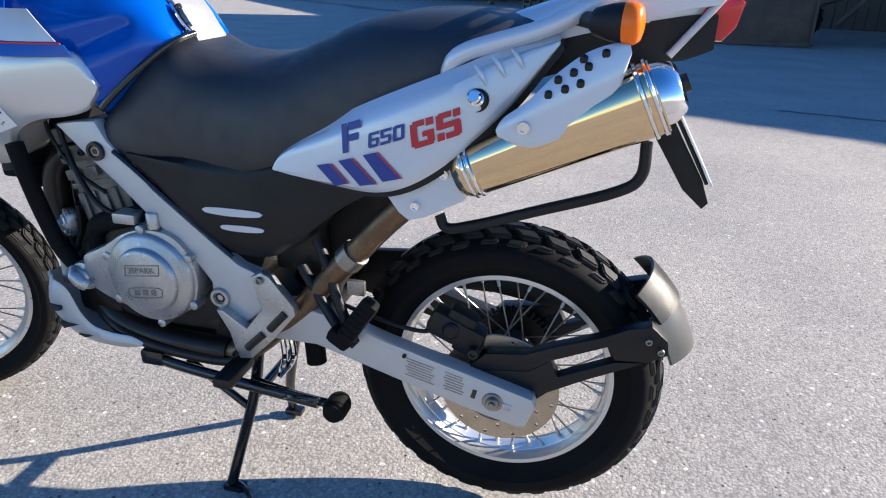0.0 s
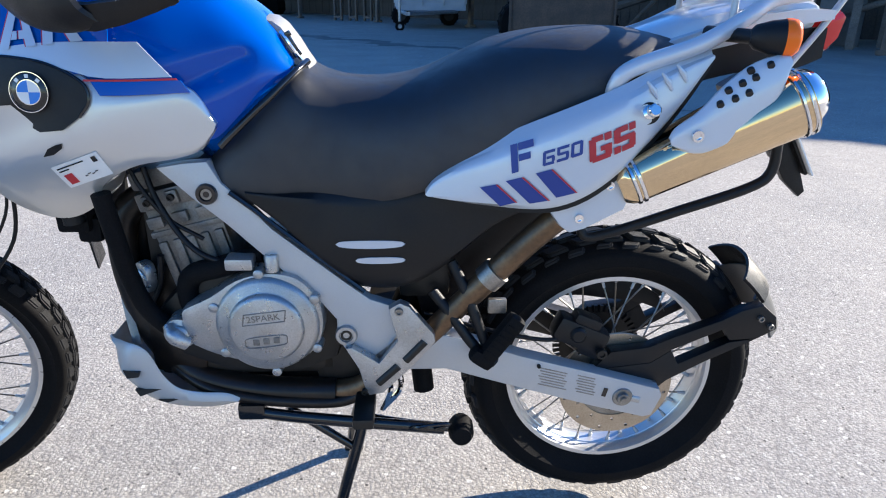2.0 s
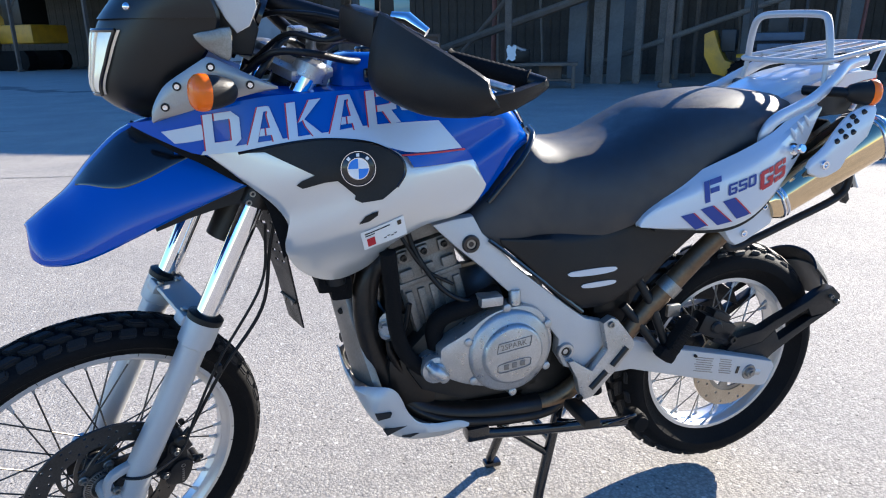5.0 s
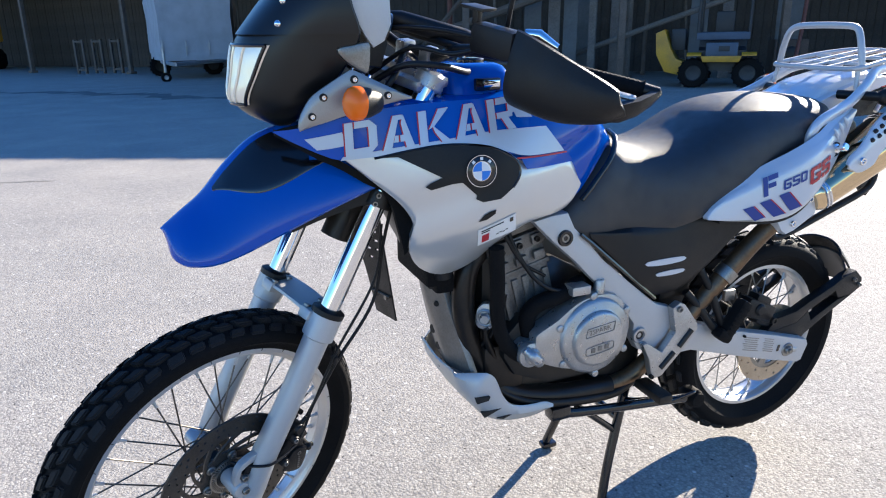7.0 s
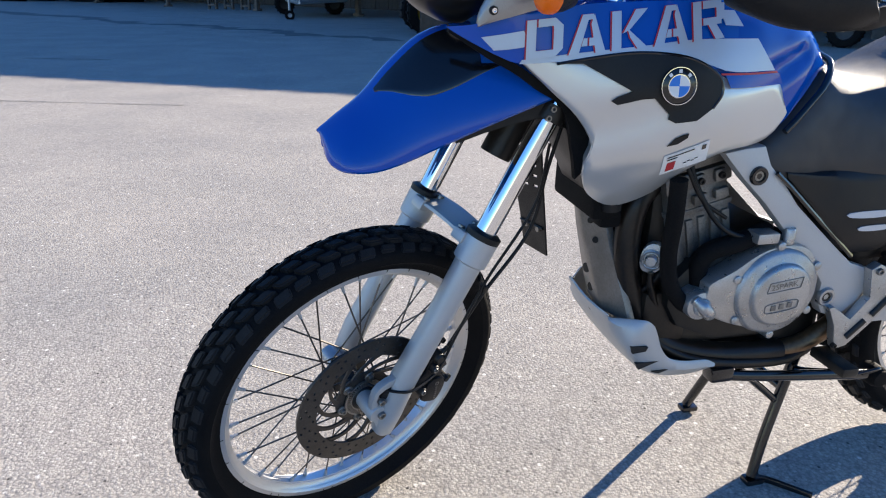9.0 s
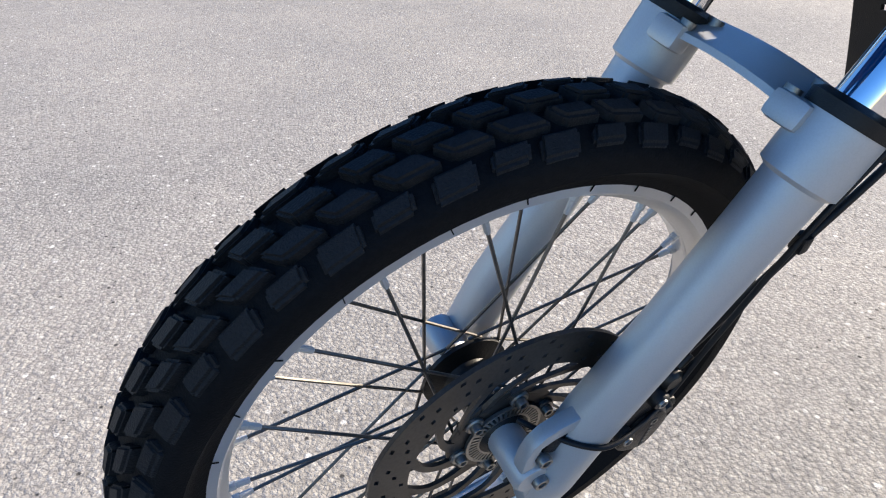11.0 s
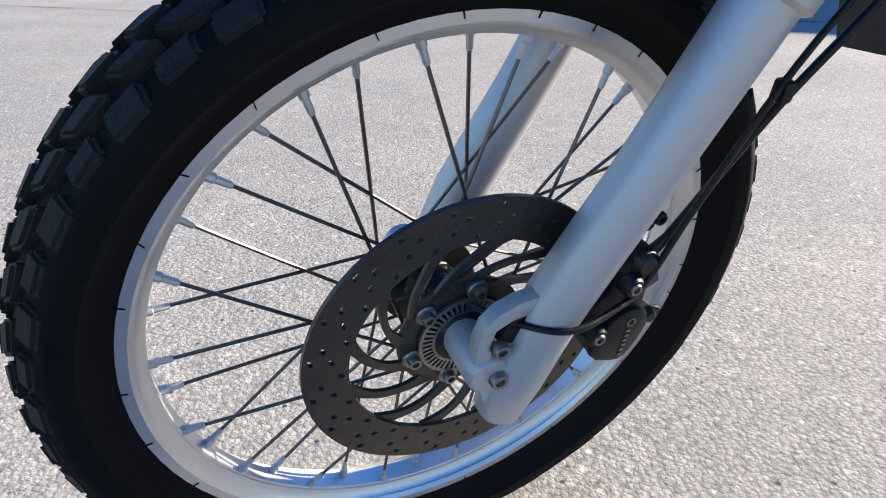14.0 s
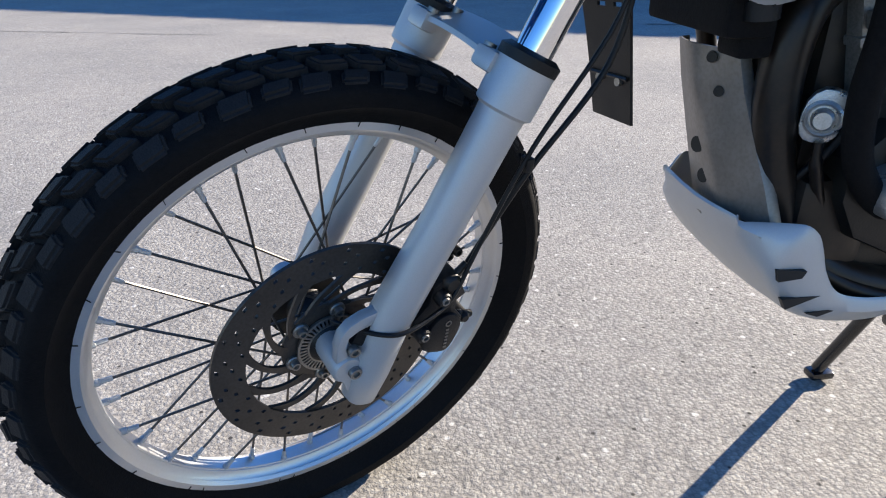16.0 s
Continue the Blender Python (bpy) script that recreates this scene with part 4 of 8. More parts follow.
def sticker_piece(name, u0, u1, v0, v1, mat, lift):
    P = lambda u, v: (0.495 + 0.080 * u + 0.012 * (1 - v), 0.853 + 0.029 * u - 0.042 * (1 - v))
    bm = bmesh.new()
    ribbon(bm, [P(u0 + (u1 - u0) * k / 4, v1) for k in range(5)], [P(u0 + (u1 - u0) * k / 4, v0) for k in range(5)], side, 0.0008, 6, 2, lift=lift)
    return part(name, bm, mat, stick)


sticker_piece("paper", 0, 1, 0, 1, DECAL_WHITE, 0.0078)
sticker_piece("red_shield", 0.10, 0.28, 0.12, 0.56, DECAL_RED, 0.0088)
sticker_piece("small_mark", 0.83, 0.92, 0.66, 0.88, GLOSS, 0.0088)
for v in (0.82, 0.70):
    sticker_piece("printed_line", 0.08, 0.66 if v > 0.75 else 0.3, v, v + 0.05, GLOSS, 0.0088)
for k in range(4):
    sticker_piece("printed_line", 0.48 + 0.08 * k, 0.54 + 0.08 * k, 0.25 + 0.05 * (k % 2), 0.29 + 0.05 * (k % 2), GLOSS, 0.0088)

# beak
BEAK = [(-0.078, 0.873, 0.838, 0.030), (-0.074, 0.877, 0.830, 0.054), (-0.064, 0.885, 0.823, 0.074), (-0.045, 0.900, 0.819, 0.093), (0.0, 0.935, 0.822, 0.110), (0.05, 0.990, 0.838, 0.118), (0.11, 1.04, 0.865, 0.126),
        (0.18, 1.06, 0.896, 0.132), (0.26, 1.06, 0.928, 0.135), (0.345, 1.05, 0.960, 0.136)]
bm = bmesh.new()
F, B = [], []
for i in range(48):
    x = -0.078 + 0.423 * (i / 47) ** 2
    zt, zl, w = lerp_table(BEAK, x)
    f = []
    for k in range(25):
        a = math.pi * k / 24
        c, s = math.cos(a), math.sin(a)
        f.append(Vector((x - 0.01 * (1 - abs(c)), -w * math.copysign(abs(c) ** 1.2, c), zl + (zt - zl) * abs(s) ** 1.2)))
    F.append(f)
    B.append([Vector((p.x + 0.002, p.y * 0.965, p.z - 0.004)) for p in f])
sheet(bm, F, B)
part("beak", bm, BLUE, bike, "glossy blue beak mudguard under the headlamp")
EDGE = [(0.020, 0.945), (0.028, 0.948), (0.045, 0.950), (0.072, 0.948), (0.10, 0.949), (0.137, 0.961), (0.20, 0.989), (0.27, 1.012)]
for mir in (1, -1):
    bm = bmesh.new()
    F, B = [], []
    for i in range(34):
        x = 0.020 + 0.250 * (i / 33) ** 1.5
        zt, zl, w = lerp_table(BEAK, x)
        ze = min(lerp_table(EDGE, x)[0], zt - 0.0005)
        a1 = math.acos(min(1.0, (0.029 - 0.03 * x) / w) ** (1 / 1.2))
        a0 = min(math.asin(min(1.0, ((ze - zl) / (zt - zl)) ** (1 / 1.2))), a1 - 0.02)
        f = []
        for k in range(13):
            a = a0 + (a1 - a0) * k / 12
            c, h = math.cos(a) ** 1.2, math.sin(a) ** 1.2
            f.append(Vector((x - 0.01 * (1 - math.cos(a)), -(w + 0.001) * c, zl + (zt - zl) * h + 0.0015)))
        F.append(f)
        B.append([p - Vector((0, 0, 0.005)) for p in f])
    sheet(bm, F, B, mir)
    part("beak_insert", bm, GLOSS, bike, "black insert on the flank of the beak")
# black inner edge between beak and shroud
bm = bmesh.new()
ribbon(bm, [(0.128, 1.063), (0.158, 1.045), (0.200, 1.021), (0.239, 1.002), (0.29, 0.970), (0.334, 0.950), (0.375, 0.915), (0.392, 0.878), (0.393, 0.845), (0.37, 0.81)], [(0.128, 1.051), (0.156, 1.034), (0.196, 1.008), (0.235, 0.988), (0.285, 0.955), (0.32, 0.935), (0.338, 0.9), (0.348, 0.86), (0.355, 0.83), (0.36, 0.80)], lambda x, z: -0.143 + min(0.04, 0.034 * max(0.0, (0.25 - x) / 0.12) ** 1.5), 0.014, 36, 4)
part("inner_fairing", bm, RUBBER, bike, "matt black inner fairing")
bm = bmesh.new()
prism(bm, [(0.33, 0.955), (0.42, 0.98), (0.52, 0.90), (0.52, 0.78), (0.46, 0.735), (0.43, 0.77), (0.41, 0.86), (0.375, 0.91)], -0.125, 0.125, 0.01)
# tyre black here stands in for the deep shade between fork and shroud
part("inner_bodywork", bm, RUBBER, bike)
bm = bmesh.new()
ribbon(bm, [(0.14, 0.885), (0.22, 0.922), (0.30, 0.95), (0.345, 0.962)], [(0.145, 0.866), (0.22, 0.89), (0.30, 0.905), (0.36, 0.88)], lambda x, z: -0.112, 0.224, 14, 3)
part("beak_underside", bm, BLACK, bike)
for x, z in ((0.316, 0.924), (0.308, 0.908)):
    bolt_at(bike, x, -0.121, z, 0.006, STEEL)

# ---- headlamp fairing and cockpit ----
NOSE = [(1.062, 0.135, 0.055), (1.08, 0.098, 0.082), (1.11, 0.070, 0.104), (1.16, 0.074, 0.124), (1.215, 0.086, 0.136), (1.25, 0.112, 0.141), (1.30, 0.155, 0.138), (1.36, 0.205, 0.126), (1.43, 0.262, 0.105)]

NOSE_BACK = [(1.062, 0.160), (1.10, 0.20), (1.14, 0.236), (1.20, 0.276), (1.23, 0.285), (1.29, 0.27), (1.36, 0.285), (1.43, 0.32)]


def nose_point(z, a, out=0.0):
    xf, w = lerp_table(NOSE, z)
    back = lerp_table(NOSE_BACK, z)[0]
    c, s = math.cos(a), math.sin(a)
    return Vector((back - (back - xf + out) * abs(c) ** 0.75, (w + out) * math.copysign(abs(s) ** 0.85, s), z))


F, B = [], []
for i in range(31):
    z = 1.062 + (1.245 - 1.062) * i / 30
    f = [nose_point(z, -math.pi / 2 + math.pi * k / 30) for k in range(31)]
    F.append(f)
    B.append([Vector((p.x + 0.006, p.y * 0.95, p.z)) for p in f])
bm = bmesh.new()
sheet(bm, F, B)
SATIN = material("satin_black", (0.007, 0.0068, 0.0065), 0.34, stain=0.25, tint=(0.014, 0.013, 0.012), rough_var=0.05, spec=0.4)
part("nose_fairing", bm, SATIN, bike, "black headlamp fairing")
F, B = [], []
for i in range(21):
    z = 1.228 + (1.43 - 1.228) * i / 20
    f = [nose_point(z, -math.pi / 2 + math.pi * k / 30, 0.005) for k in range(31)]
    F.append(f)
    B.append([Vector((p.x + 0.005, p.y * 0.96, p.z)) for p in f])
bm = bmesh.new()
sheet(bm, F, B)
SCREEN = material("smoked_screen", (0.009, 0.009, 0.0095), 0.3, stain=0.2, tint=(0.018, 0.018, 0.018), spec=0.4)
part("screen", bm, SCREEN, bike, "dark smoked wind screen")
bm = bmesh.new()
F, B = [], []
for i in range(13):
    z = 1.105 + 0.105 * i / 12
    sp = 0.62 + 0.16 * i / 12
    f = [nose_point(z, -sp + 2 * sp * k / 16, 0.004) for k in range(17)]
    F.append(f)
    B.append([p + Vector((0.01, 0, 0)) for p in f])
sheet(bm, F, B)
# warm pale base gives the lamp its lit look in place of emission
lamp_bowl = material("lamp_reflector", (0.95, 0.83, 0.66), 0.25, 0.3, coat=1.0, bump=0.3, bump_scale=90, stain=0.15, tint=(0.7, 0.6, 0.45))
lamp = part("headlamp", bm, lamp_bowl, bike, "clear headlamp with a bright fluted reflector")
for sp in (-0.35, -0.12, 0.12, 0.35):
    bm = bmesh.new()
    tube(bm, [nose_point(1.108 + 0.099 * i / 8, sp * (1 + 0.25 * i / 8), 0.0045) for i in range(9)], 0.0028, 6)
    part("flute", bm, lamp_bowl, lamp)
bm = bmesh.new()
edge = [nose_point(1.105 + 0.105 * i / 10, -0.62 - 0.16 * i / 10, 0.005) for i in range(11)] + [nose_point(1.21, -0.78 + 1.56 * k / 10, 0.005) for k in range(11)]
edge += [nose_point(1.21 - 0.105 * i / 10, 0.78 - 0.16 * i / 10, 0.005) for i in range(11)] + [nose_point(1.105, 0.62 - 1.24 * k / 10, 0.005) for k in range(11)]
tube(bm, edge, 0.0035, 6, closed=True)
part("lamp_bezel", bm, GLOSS, lamp)
for z, a in ((1.246, -0.82), (1.284, -0.72), (1.246, 0.82), (1.284, 0.72)):
    p = nose_point(z, a, 0.004)
    bm = bmesh.new()
    bmesh.ops.create_uvsphere(bm, u_segments=10, v_segments=6, radius=0.007, matrix=Matrix.Translation(p))
    part("bolt", bm, CHROME, bike)

nose_side = lambda x, z: -(0.136 + 0.12 * max(0, x - 0.16))
bm = bmesh.new()
ribbon(bm, [(0.165, 1.068), (0.168, 1.085), (0.177, 1.103), (0.193, 1.124), (0.228, 1.147), (0.262, 1.167), (0.270, 1.166), (0.300, 1.151), (0.335, 1.134), (0.372, 1.117)], [(0.167, 1.062), (0.19, 1.070), (0.22, 1.078), (0.25, 1.087), (0.29, 1.096), (0.33, 1.106), (0.372, 1.113)], nose_side, 0.006, 24, 6, lift=0.012, roll_edge=0.004)
side_panel = part("nose_side_panel", bm, material("brushed_plate", (0.34, 0.335, 0.33), 0.34, 0.6, grain=0.2, grain_scale=500, stain=0.15, tint=(0.24, 0.22, 0.2)), bike, "silver side panel with three bolts")
flip = part_like(side_panel, Matrix.Scale(-1, 4, (0, 1, 0)), bike)
tagged(flip, "silver side panel with three bolts")
for sgn in (-1, 1):
    bm = bmesh.new()
    prism(bm, [(0.245, 1.350), (0.335, 1.350), (0.350, 1.29), (0.352, 1.245), (0.338, 1.215), (0.316, 1.203), (0.300, 1.225), (0.280, 1.262)], sgn * 0.128, sgn * 0.116, 0.004)
    part("screen_edge", bm, ALU_PAINT, bike, "silvery edge of the screen")
    bm = bmesh.new()
    prism(bm, [(0.244, 1.203), (0.254, 1.186), (0.269, 1.174), (0.297, 1.158), (0.305, 1.174), (0.307, 1.197), (0.304, 1.214), (0.272, 1.209)], sgn * 0.139, sgn * 0.116, 0.006, 2)
    # grey steel stands in for bright reflections on a dark glossy surface
    part("screen_bracket", bm, STEEL, bike, "dark glossy piece beside the screen, its sheen given as grey metal")
for x, z in ((0.189, 1.088), (0.211, 1.121), (0.267, 1.151), (0.327, 1.121)):
    bolt_at(bike, x, nose_side(x, z) - 0.0125, z, 0.0046, CHROME, ring=True)


def signal(parent, p, out, stalk_from, label):
    """A turn signal: black pod with a ribbed orange lens."""
    s = new("turn_signal")
    s.parent = parent
    tagged(s, label)
    d = Vector(out)
    M = Matrix.Translation(p) @ d.to_track_quat("Z", "Y").to_matrix().to_4x4()
    rings = []
    for z, r in ((-0.050, 0.013), (-0.043, 0.022), (-0.020, 0.030), (0.0, 0.033)):
        rings.append([M @ Vector((r * 0.7 * math.cos(a), r * 0.86 * math.sin(a), z)) for a in [2 * math.pi * k / 20 for k in range(20)]])
    bm = bmesh.new()
    skin(bm, rings)
    tube(bm, [stalk_from, M @ Vector((0, 0, -0.04))], 0.012, 10)
    part("housing", bm, BLACK, s)
    rings = []
    for i, (z, r) in enumerate(((0.0, 0.0335), (0.012, 0.034), (0.022, 0.032), (0.03, 0.026), (0.034, 0.014))):
        rings.append([M @ Vector(((r + 0.0006 * (k % 2)) * 0.7 * math.cos(a), (r + 0.0006 * (k % 2)) * 0.86 * math.sin(a), z * 0.75)) for k, a in enumerate([2 * math.pi * k / 40 for k in range(40)])])
    bm = bmesh.new()
    skin(bm, rings)
    part("lens", bm, ORANGE, s, "orange ribbed lens")
    return s


signal(bike, (0.256, -0.226, 1.116), (-0.9, -0.44, 0.03), (0.29, -0.155, 1.112), "front turn signal on a black stalk")
signal(bike, (0.256, 0.226, 1.116), (-0.9, 0.44, 0.03), (0.29, 0.155, 1.112), "front turn signal on a black stalk")

# handlebar, turned with the steering
bars = new("handlebar")
bars.parent = bike
tagged(bars, "black handlebar with hand guards, turned to the left")
BAR = [(0.452, 0.0, 1.190), (0.45, 0.06, 1.192), (0.435, 0.13, 1.222), (0.445, 0.20, 1.232), (0.50, 0.30, 1.226), (0.60, 0.458, 1.208)]
bm = bmesh.new()
tube(bm, curve_points([(x, -y, z) for x, y, z in BAR[:0:-1]] + BAR, 6), 0.0115, 14)
part("bar", steered(bm), BLACK, bars)
bm = bmesh.new()
tube(bm, [(0.438, -0.135, 1.226), (0.438, 0.135, 1.226)], 0.008, 10)
part("cross_bar", steered(bm), BLACK, bars)
for sgn in (-1, 1):
    a, b2 = Vector((0.52, sgn * 0.33, 1.222)), Vector((0.592, sgn * 0.446, 1.2095))
    bm = bmesh.new()
    pts, rad = [], []
    for i in range(33):
        pts.append(a.lerp(b2, i / 32))
        rad.append(0.0165 if i % 2 else 0.0152)
    rad[0] = rad[-1] = 0.019
    tube(bm, pts, rad, 16)
    part("grip", steered(bm), RUBBER, bars, "ribbed black rubber grip")
    bm = bmesh.new()
    tube(bm, [b2, Vector((0.607, sgn * 0.47, 1.2065))], [0.014, 0.013], 14)
    part("bar_end", steered(bm), BLACK, bars)
    bm = bmesh.new()
    block(bm, (0.49, sgn * 0.285, 1.226), (0.04, 0.07, 0.045), 0.008)
    block(bm, (0.478, sgn * 0.24, 1.235), (0.032, 0.03, 0.03), 0.005)
    part("switch_housing", steered(bm), BLACK, bars)
    bm = bmesh.new()
    tube(bm, curve_points([(0.462, sgn * 0.24, 1.236), (0.455, sgn * 0.29, 1.23), (0.47, sgn * 0.35, 1.22), (0.545, sgn * 0.46, 1.203)], 5), [0.007] * 8 + [0.006] * 8, 8, flat=1.4)
    part("lever", steered(bm), ALU, bars, "bare metal lever")
    # hand guard: an angular shield that folds under and runs out to the bar end
    lines = [[(0.405, 0.285, 1.292), (0.408, 0.318, 1.286), (0.44, 0.385, 1.258), (0.474, 0.438, 1.232), (0.488, 0.457, 1.220)],
             [(0.392, 0.285, 1.24), (0.392, 0.318, 1.236), (0.425, 0.39, 1.222), (0.468, 0.447, 1.212), (0.490, 0.463, 1.204)],
             [(0.390, 0.285, 1.192), (0.391, 0.315, 1.186), (0.420, 0.385, 1.178), (0.465, 0.445, 1.184), (0.500, 0.468, 1.190)],
             [(0.412, 0.285, 1.162), (0.416, 0.312, 1.158), (0.440, 0.375, 1.150), (0.482, 0.440, 1.160), (0.520, 0.464, 1.176)],
             [(0.45, 0.280, 1.158), (0.455, 0.308, 1.153), (0.475, 0.365, 1.150), (0.508, 0.430, 1.162), (0.540, 0.460, 1.180)]]
    rows_ = [at_share(curve_points([(x, sgn * y, z) for x, y, z in ln], 5), 17) for ln in lines]
    F, B = [], []
    for k in range(17):
        col = curve_points([r_[k] for r_ in rows_], 4)
        F.append(col)
        B.append([p + Vector((0.006, -0.003 * sgn, 0.002)) for p in col])
    bm = bmesh.new()
    sheet(bm, F, B)
    part("hand_guard", steered(bm), BLACK, bars, "angular black plastic hand guard")
    bm = bmesh.new()
    F = [[Vector((x, sgn * y, z)), Vector((x + 0.004, sgn * (y + 0.002), z - dz * 0.5)), Vector((x + 0.006, sgn * (y - 0.004), z - dz))] for x, y, z, dz in
         ((0.478, 0.435, 1.194, 0.034), (0.505, 0.462, 1.198, 0.034), (0.54, 0.474, 1.204, 0.030), (0.58, 0.477, 1.212, 0.024), (0.608, 0.474, 1.216, 0.018))]
    sheet(bm, F, [[p + Vector((0.003, -0.012 * sgn, 0.001)) for p in r_] for r_ in F])
    part("guard_strap", steered(bm), BLACK, bars)
    bm = bmesh.new()
    tube(bm, curve_points([(0.46, sgn * 0.22, 1.235), (0.44, sgn * 0.235, 1.29), (0.43, sgn * 0.25, 1.36), (0.44, sgn * 0.27, 1.42)], 5), 0.005, 8)
    part("mirror_stalk", steered(bm), BLACK, bars)
    bm = bmesh.new()
    block(bm, (0.415, sgn * 0.235, 1.262), (0.04, 0.10, 0.055), 0.012)
    part("master_cylinder", steered(bm), BLACK, bars, "black lever housing")
    bm = bmesh.new()
    block(bm, (0.412, sgn * 0.185, 1.312), (0.04, 0.055, 0.006), 0.002)
    block(bm, (0.412, sgn * 0.185, 1.298), (0.012, 0.014, 0.03), 0.003)
    part("mirror_mount", steered(bm), DARK, bars, "small dark mount plate")
    bm = bmesh.new()
    tube(bm, [(0.435, sgn * 0.28, 1.284), (0.45, sgn * 0.30, 1.284), (0.468, sgn * 0.33, 1.268)], [0.009, 0.012, 0.008], 10)
    part("lever_pivot", steered(bm), CHROME, bars)
# yoke, clock and cables
bm = bmesh.new()
block(bm, (0.40, 0, 1.152), (0.09, 0.21, 0.022), 0.008)
for y in (-LEG, LEG):
    lathe(bm, [(0.0, 0.016), (0.018, 0.014), (0.024, 0.008), (0.024, -0.02), (0.0, -0.022)], Matrix.Translation((0.405, y, 1.158)) @ Matrix.Rotation(radians(90) , 4, "X"), 18)
for y in (-0.035, 0.035):
    block(bm, (0.45, y, 1.182), (0.035, 0.028, 0.05), 0.006)
part("top_yoke", steered(bm), ALU, bike, "cast aluminium top yoke")
bm = bmesh.new()
prism(bm, [(0.28, 1.17), (0.34, 1.165), (0.355, 1.21), (0.335, 1.265), (0.30, 1.275), (0.275, 1.24)], -0.10, 0.10, 0.01)
clock = part("instrument_panel", bm, BLACK, bike, "black instrument panel behind the screen")
bm = bmesh.new()
lathe(bm, [(0.0, 0), (0.034, 0), (0.038, 0.004), (0.038, 0.012), (0.034, 0.012)], Matrix.Translation((0.352, -0.045, 1.235)) @ Matrix.Rotation(radians(-65), 4, "Y") @ Matrix.Rotation(radians(-90), 4, "X"), 26)
part("dial", bm, GLOSS, clock)
for k, pts in enumerate([[(0.34, -0.02, 1.15), (0.40, -0.09, 1.20), (0.46, -0.15, 1.19), (0.50, -0.20, 1.20), (0.53, -0.24, 1.20)], [(0.32, -0.06, 1.13), (0.37, -0.13, 1.17), (0.43, -0.16, 1.17), (0.50, -0.12, 1.155), (0.54, -0.06, 1.15)],
                         [(0.31, 0.03, 1.16), (0.36, -0.03, 1.23), (0.44, -0.10, 1.235), (0.52, -0.19, 1.215)], [(0.33, -0.10, 1.11), (0.36, -0.11, 1.15), (0.40, -0.06, 1.19), (0.45, 0.0, 1.17)]]):
    hose("control_cable", pts, 0.005 + 0.0015 * (k % 2))
# padded bar behind the clocks
bm = bmesh.new()
tube(bm, [(0.375, -0.025, 1.258), (0.40, -0.034, 1.252), (0.52, -0.075, 1.217), (0.552, -0.087, 1.208)], [0.012, 0.019, 0.019, 0.012], 14)
part("bar_pad", bm, BLACK, bike, "thick black bar pad")
# raised lid on the tank
bm = bmesh.new()
rings = []
for z, gx, gy in ((1.09, 0.0, 0.0), (1.12, 0.002, 0.002), (1.145, 0.01, 0.010), (1.160, 0.022, 0.022), (1.166, 0.036, 0.036)):
    rings.append([Vector((0.562 + (0.086 - gx) * math.copysign(abs(math.cos(a)) ** 0.45, math.cos(a)), (0.094 - gy) * math.copysign(abs(math.sin(a)) ** 0.5, math.sin(a)), z)) for a in [2 * math.pi * k / 36 for k in range(36)]])
skin(bm, rings)
lid = part("tank_lid", bm, BLUE, bike, "blue raised lid on the tank")
bm = bmesh.new()
block(bm, (0.566, -0.093, 1.126), (0.058, 0.014, 0.026), 0.005)
part("lid_lock", bm, GLOSS, lid, "black lock")
bm = bmesh.new()
block(bm, (0.572, -0.101, 1.128), (0.036, 0.006, 0.014), 0.002)
part("lock_bar", bm, CHROME, lid)
# tank filler
bm = bmesh.new()
lathe(bm, [(0.0, -0.012), (0.026, -0.012), (0.03, -0.008), (0.03, 0.01)], Matrix.Translation((0.57, 0, 1.163)) @ Matrix.Rotation(radians(-90), 4, "X"), 28)
cap = part("filler_cap", bm, GLOSS, bike, "black filler cap with a bright latch")
bm = bmesh.new()
block(bm, (0.575, -0.005, 1.178), (0.045, 0.018, 0.016), 0.003)
part("latch", bm, CHROME, cap)

# ---- seat ----
SEAT = [(0.733, 0.862, 0.815, 0.150), (0.75, 0.885, 0.797, 0.158), (0.80, 0.938, 0.787, 0.162), (0.85, 0.985, 0.785, 0.158), (0.88, 1.0, 0.786, 0.154), (0.915, 0.984, 0.787, 0.156), (0.97, 0.972, 0.789, 0.163), (1.04, 0.973, 0.797, 0.175), (1.10, 0.986, 0.815, 0.182), (1.16, 1.012, 0.838, 0.186),
        (1.23, 1.042, 0.872, 0.188), (1.31, 1.059, 0.912, 0.186), (1.40, 1.065, 0.948, 0.178), (1.48, 1.062, 0.98, 0.158), (1.54, 1.052, 1.0, 0.125), (1.572, 1.035, 1.01, 0.09)]
rings = []
for i in range(56):
    x = 0.733 + (1.572 - 0.733) * i / 55
    zt, zl, w = lerp_table(SEAT, x)
    ring = []
    e = 0.62 - 0.22 * min(1.0, max(0.0, (0.95 - x) / 0.12))
    for k in range(29):
        a = math.pi * k / 28
        c, s = math.cos(a), math.sin(a)
        z = zl + (zt - zl) * abs(s) ** 0.72
        ring.append(Vector((x, -w * math.copysign(abs(c) ** e, c), z)))
    ring += [Vector((x, w * 0.97, zl - 0.012)), Vector((x, -w * 0.97, zl - 0.012))]
    rings.append(ring)
bm = bmesh.new()
skin(bm, rings)
part("seat", bm, VINYL, bike, "black vinyl dual seat with a dusty worn top")

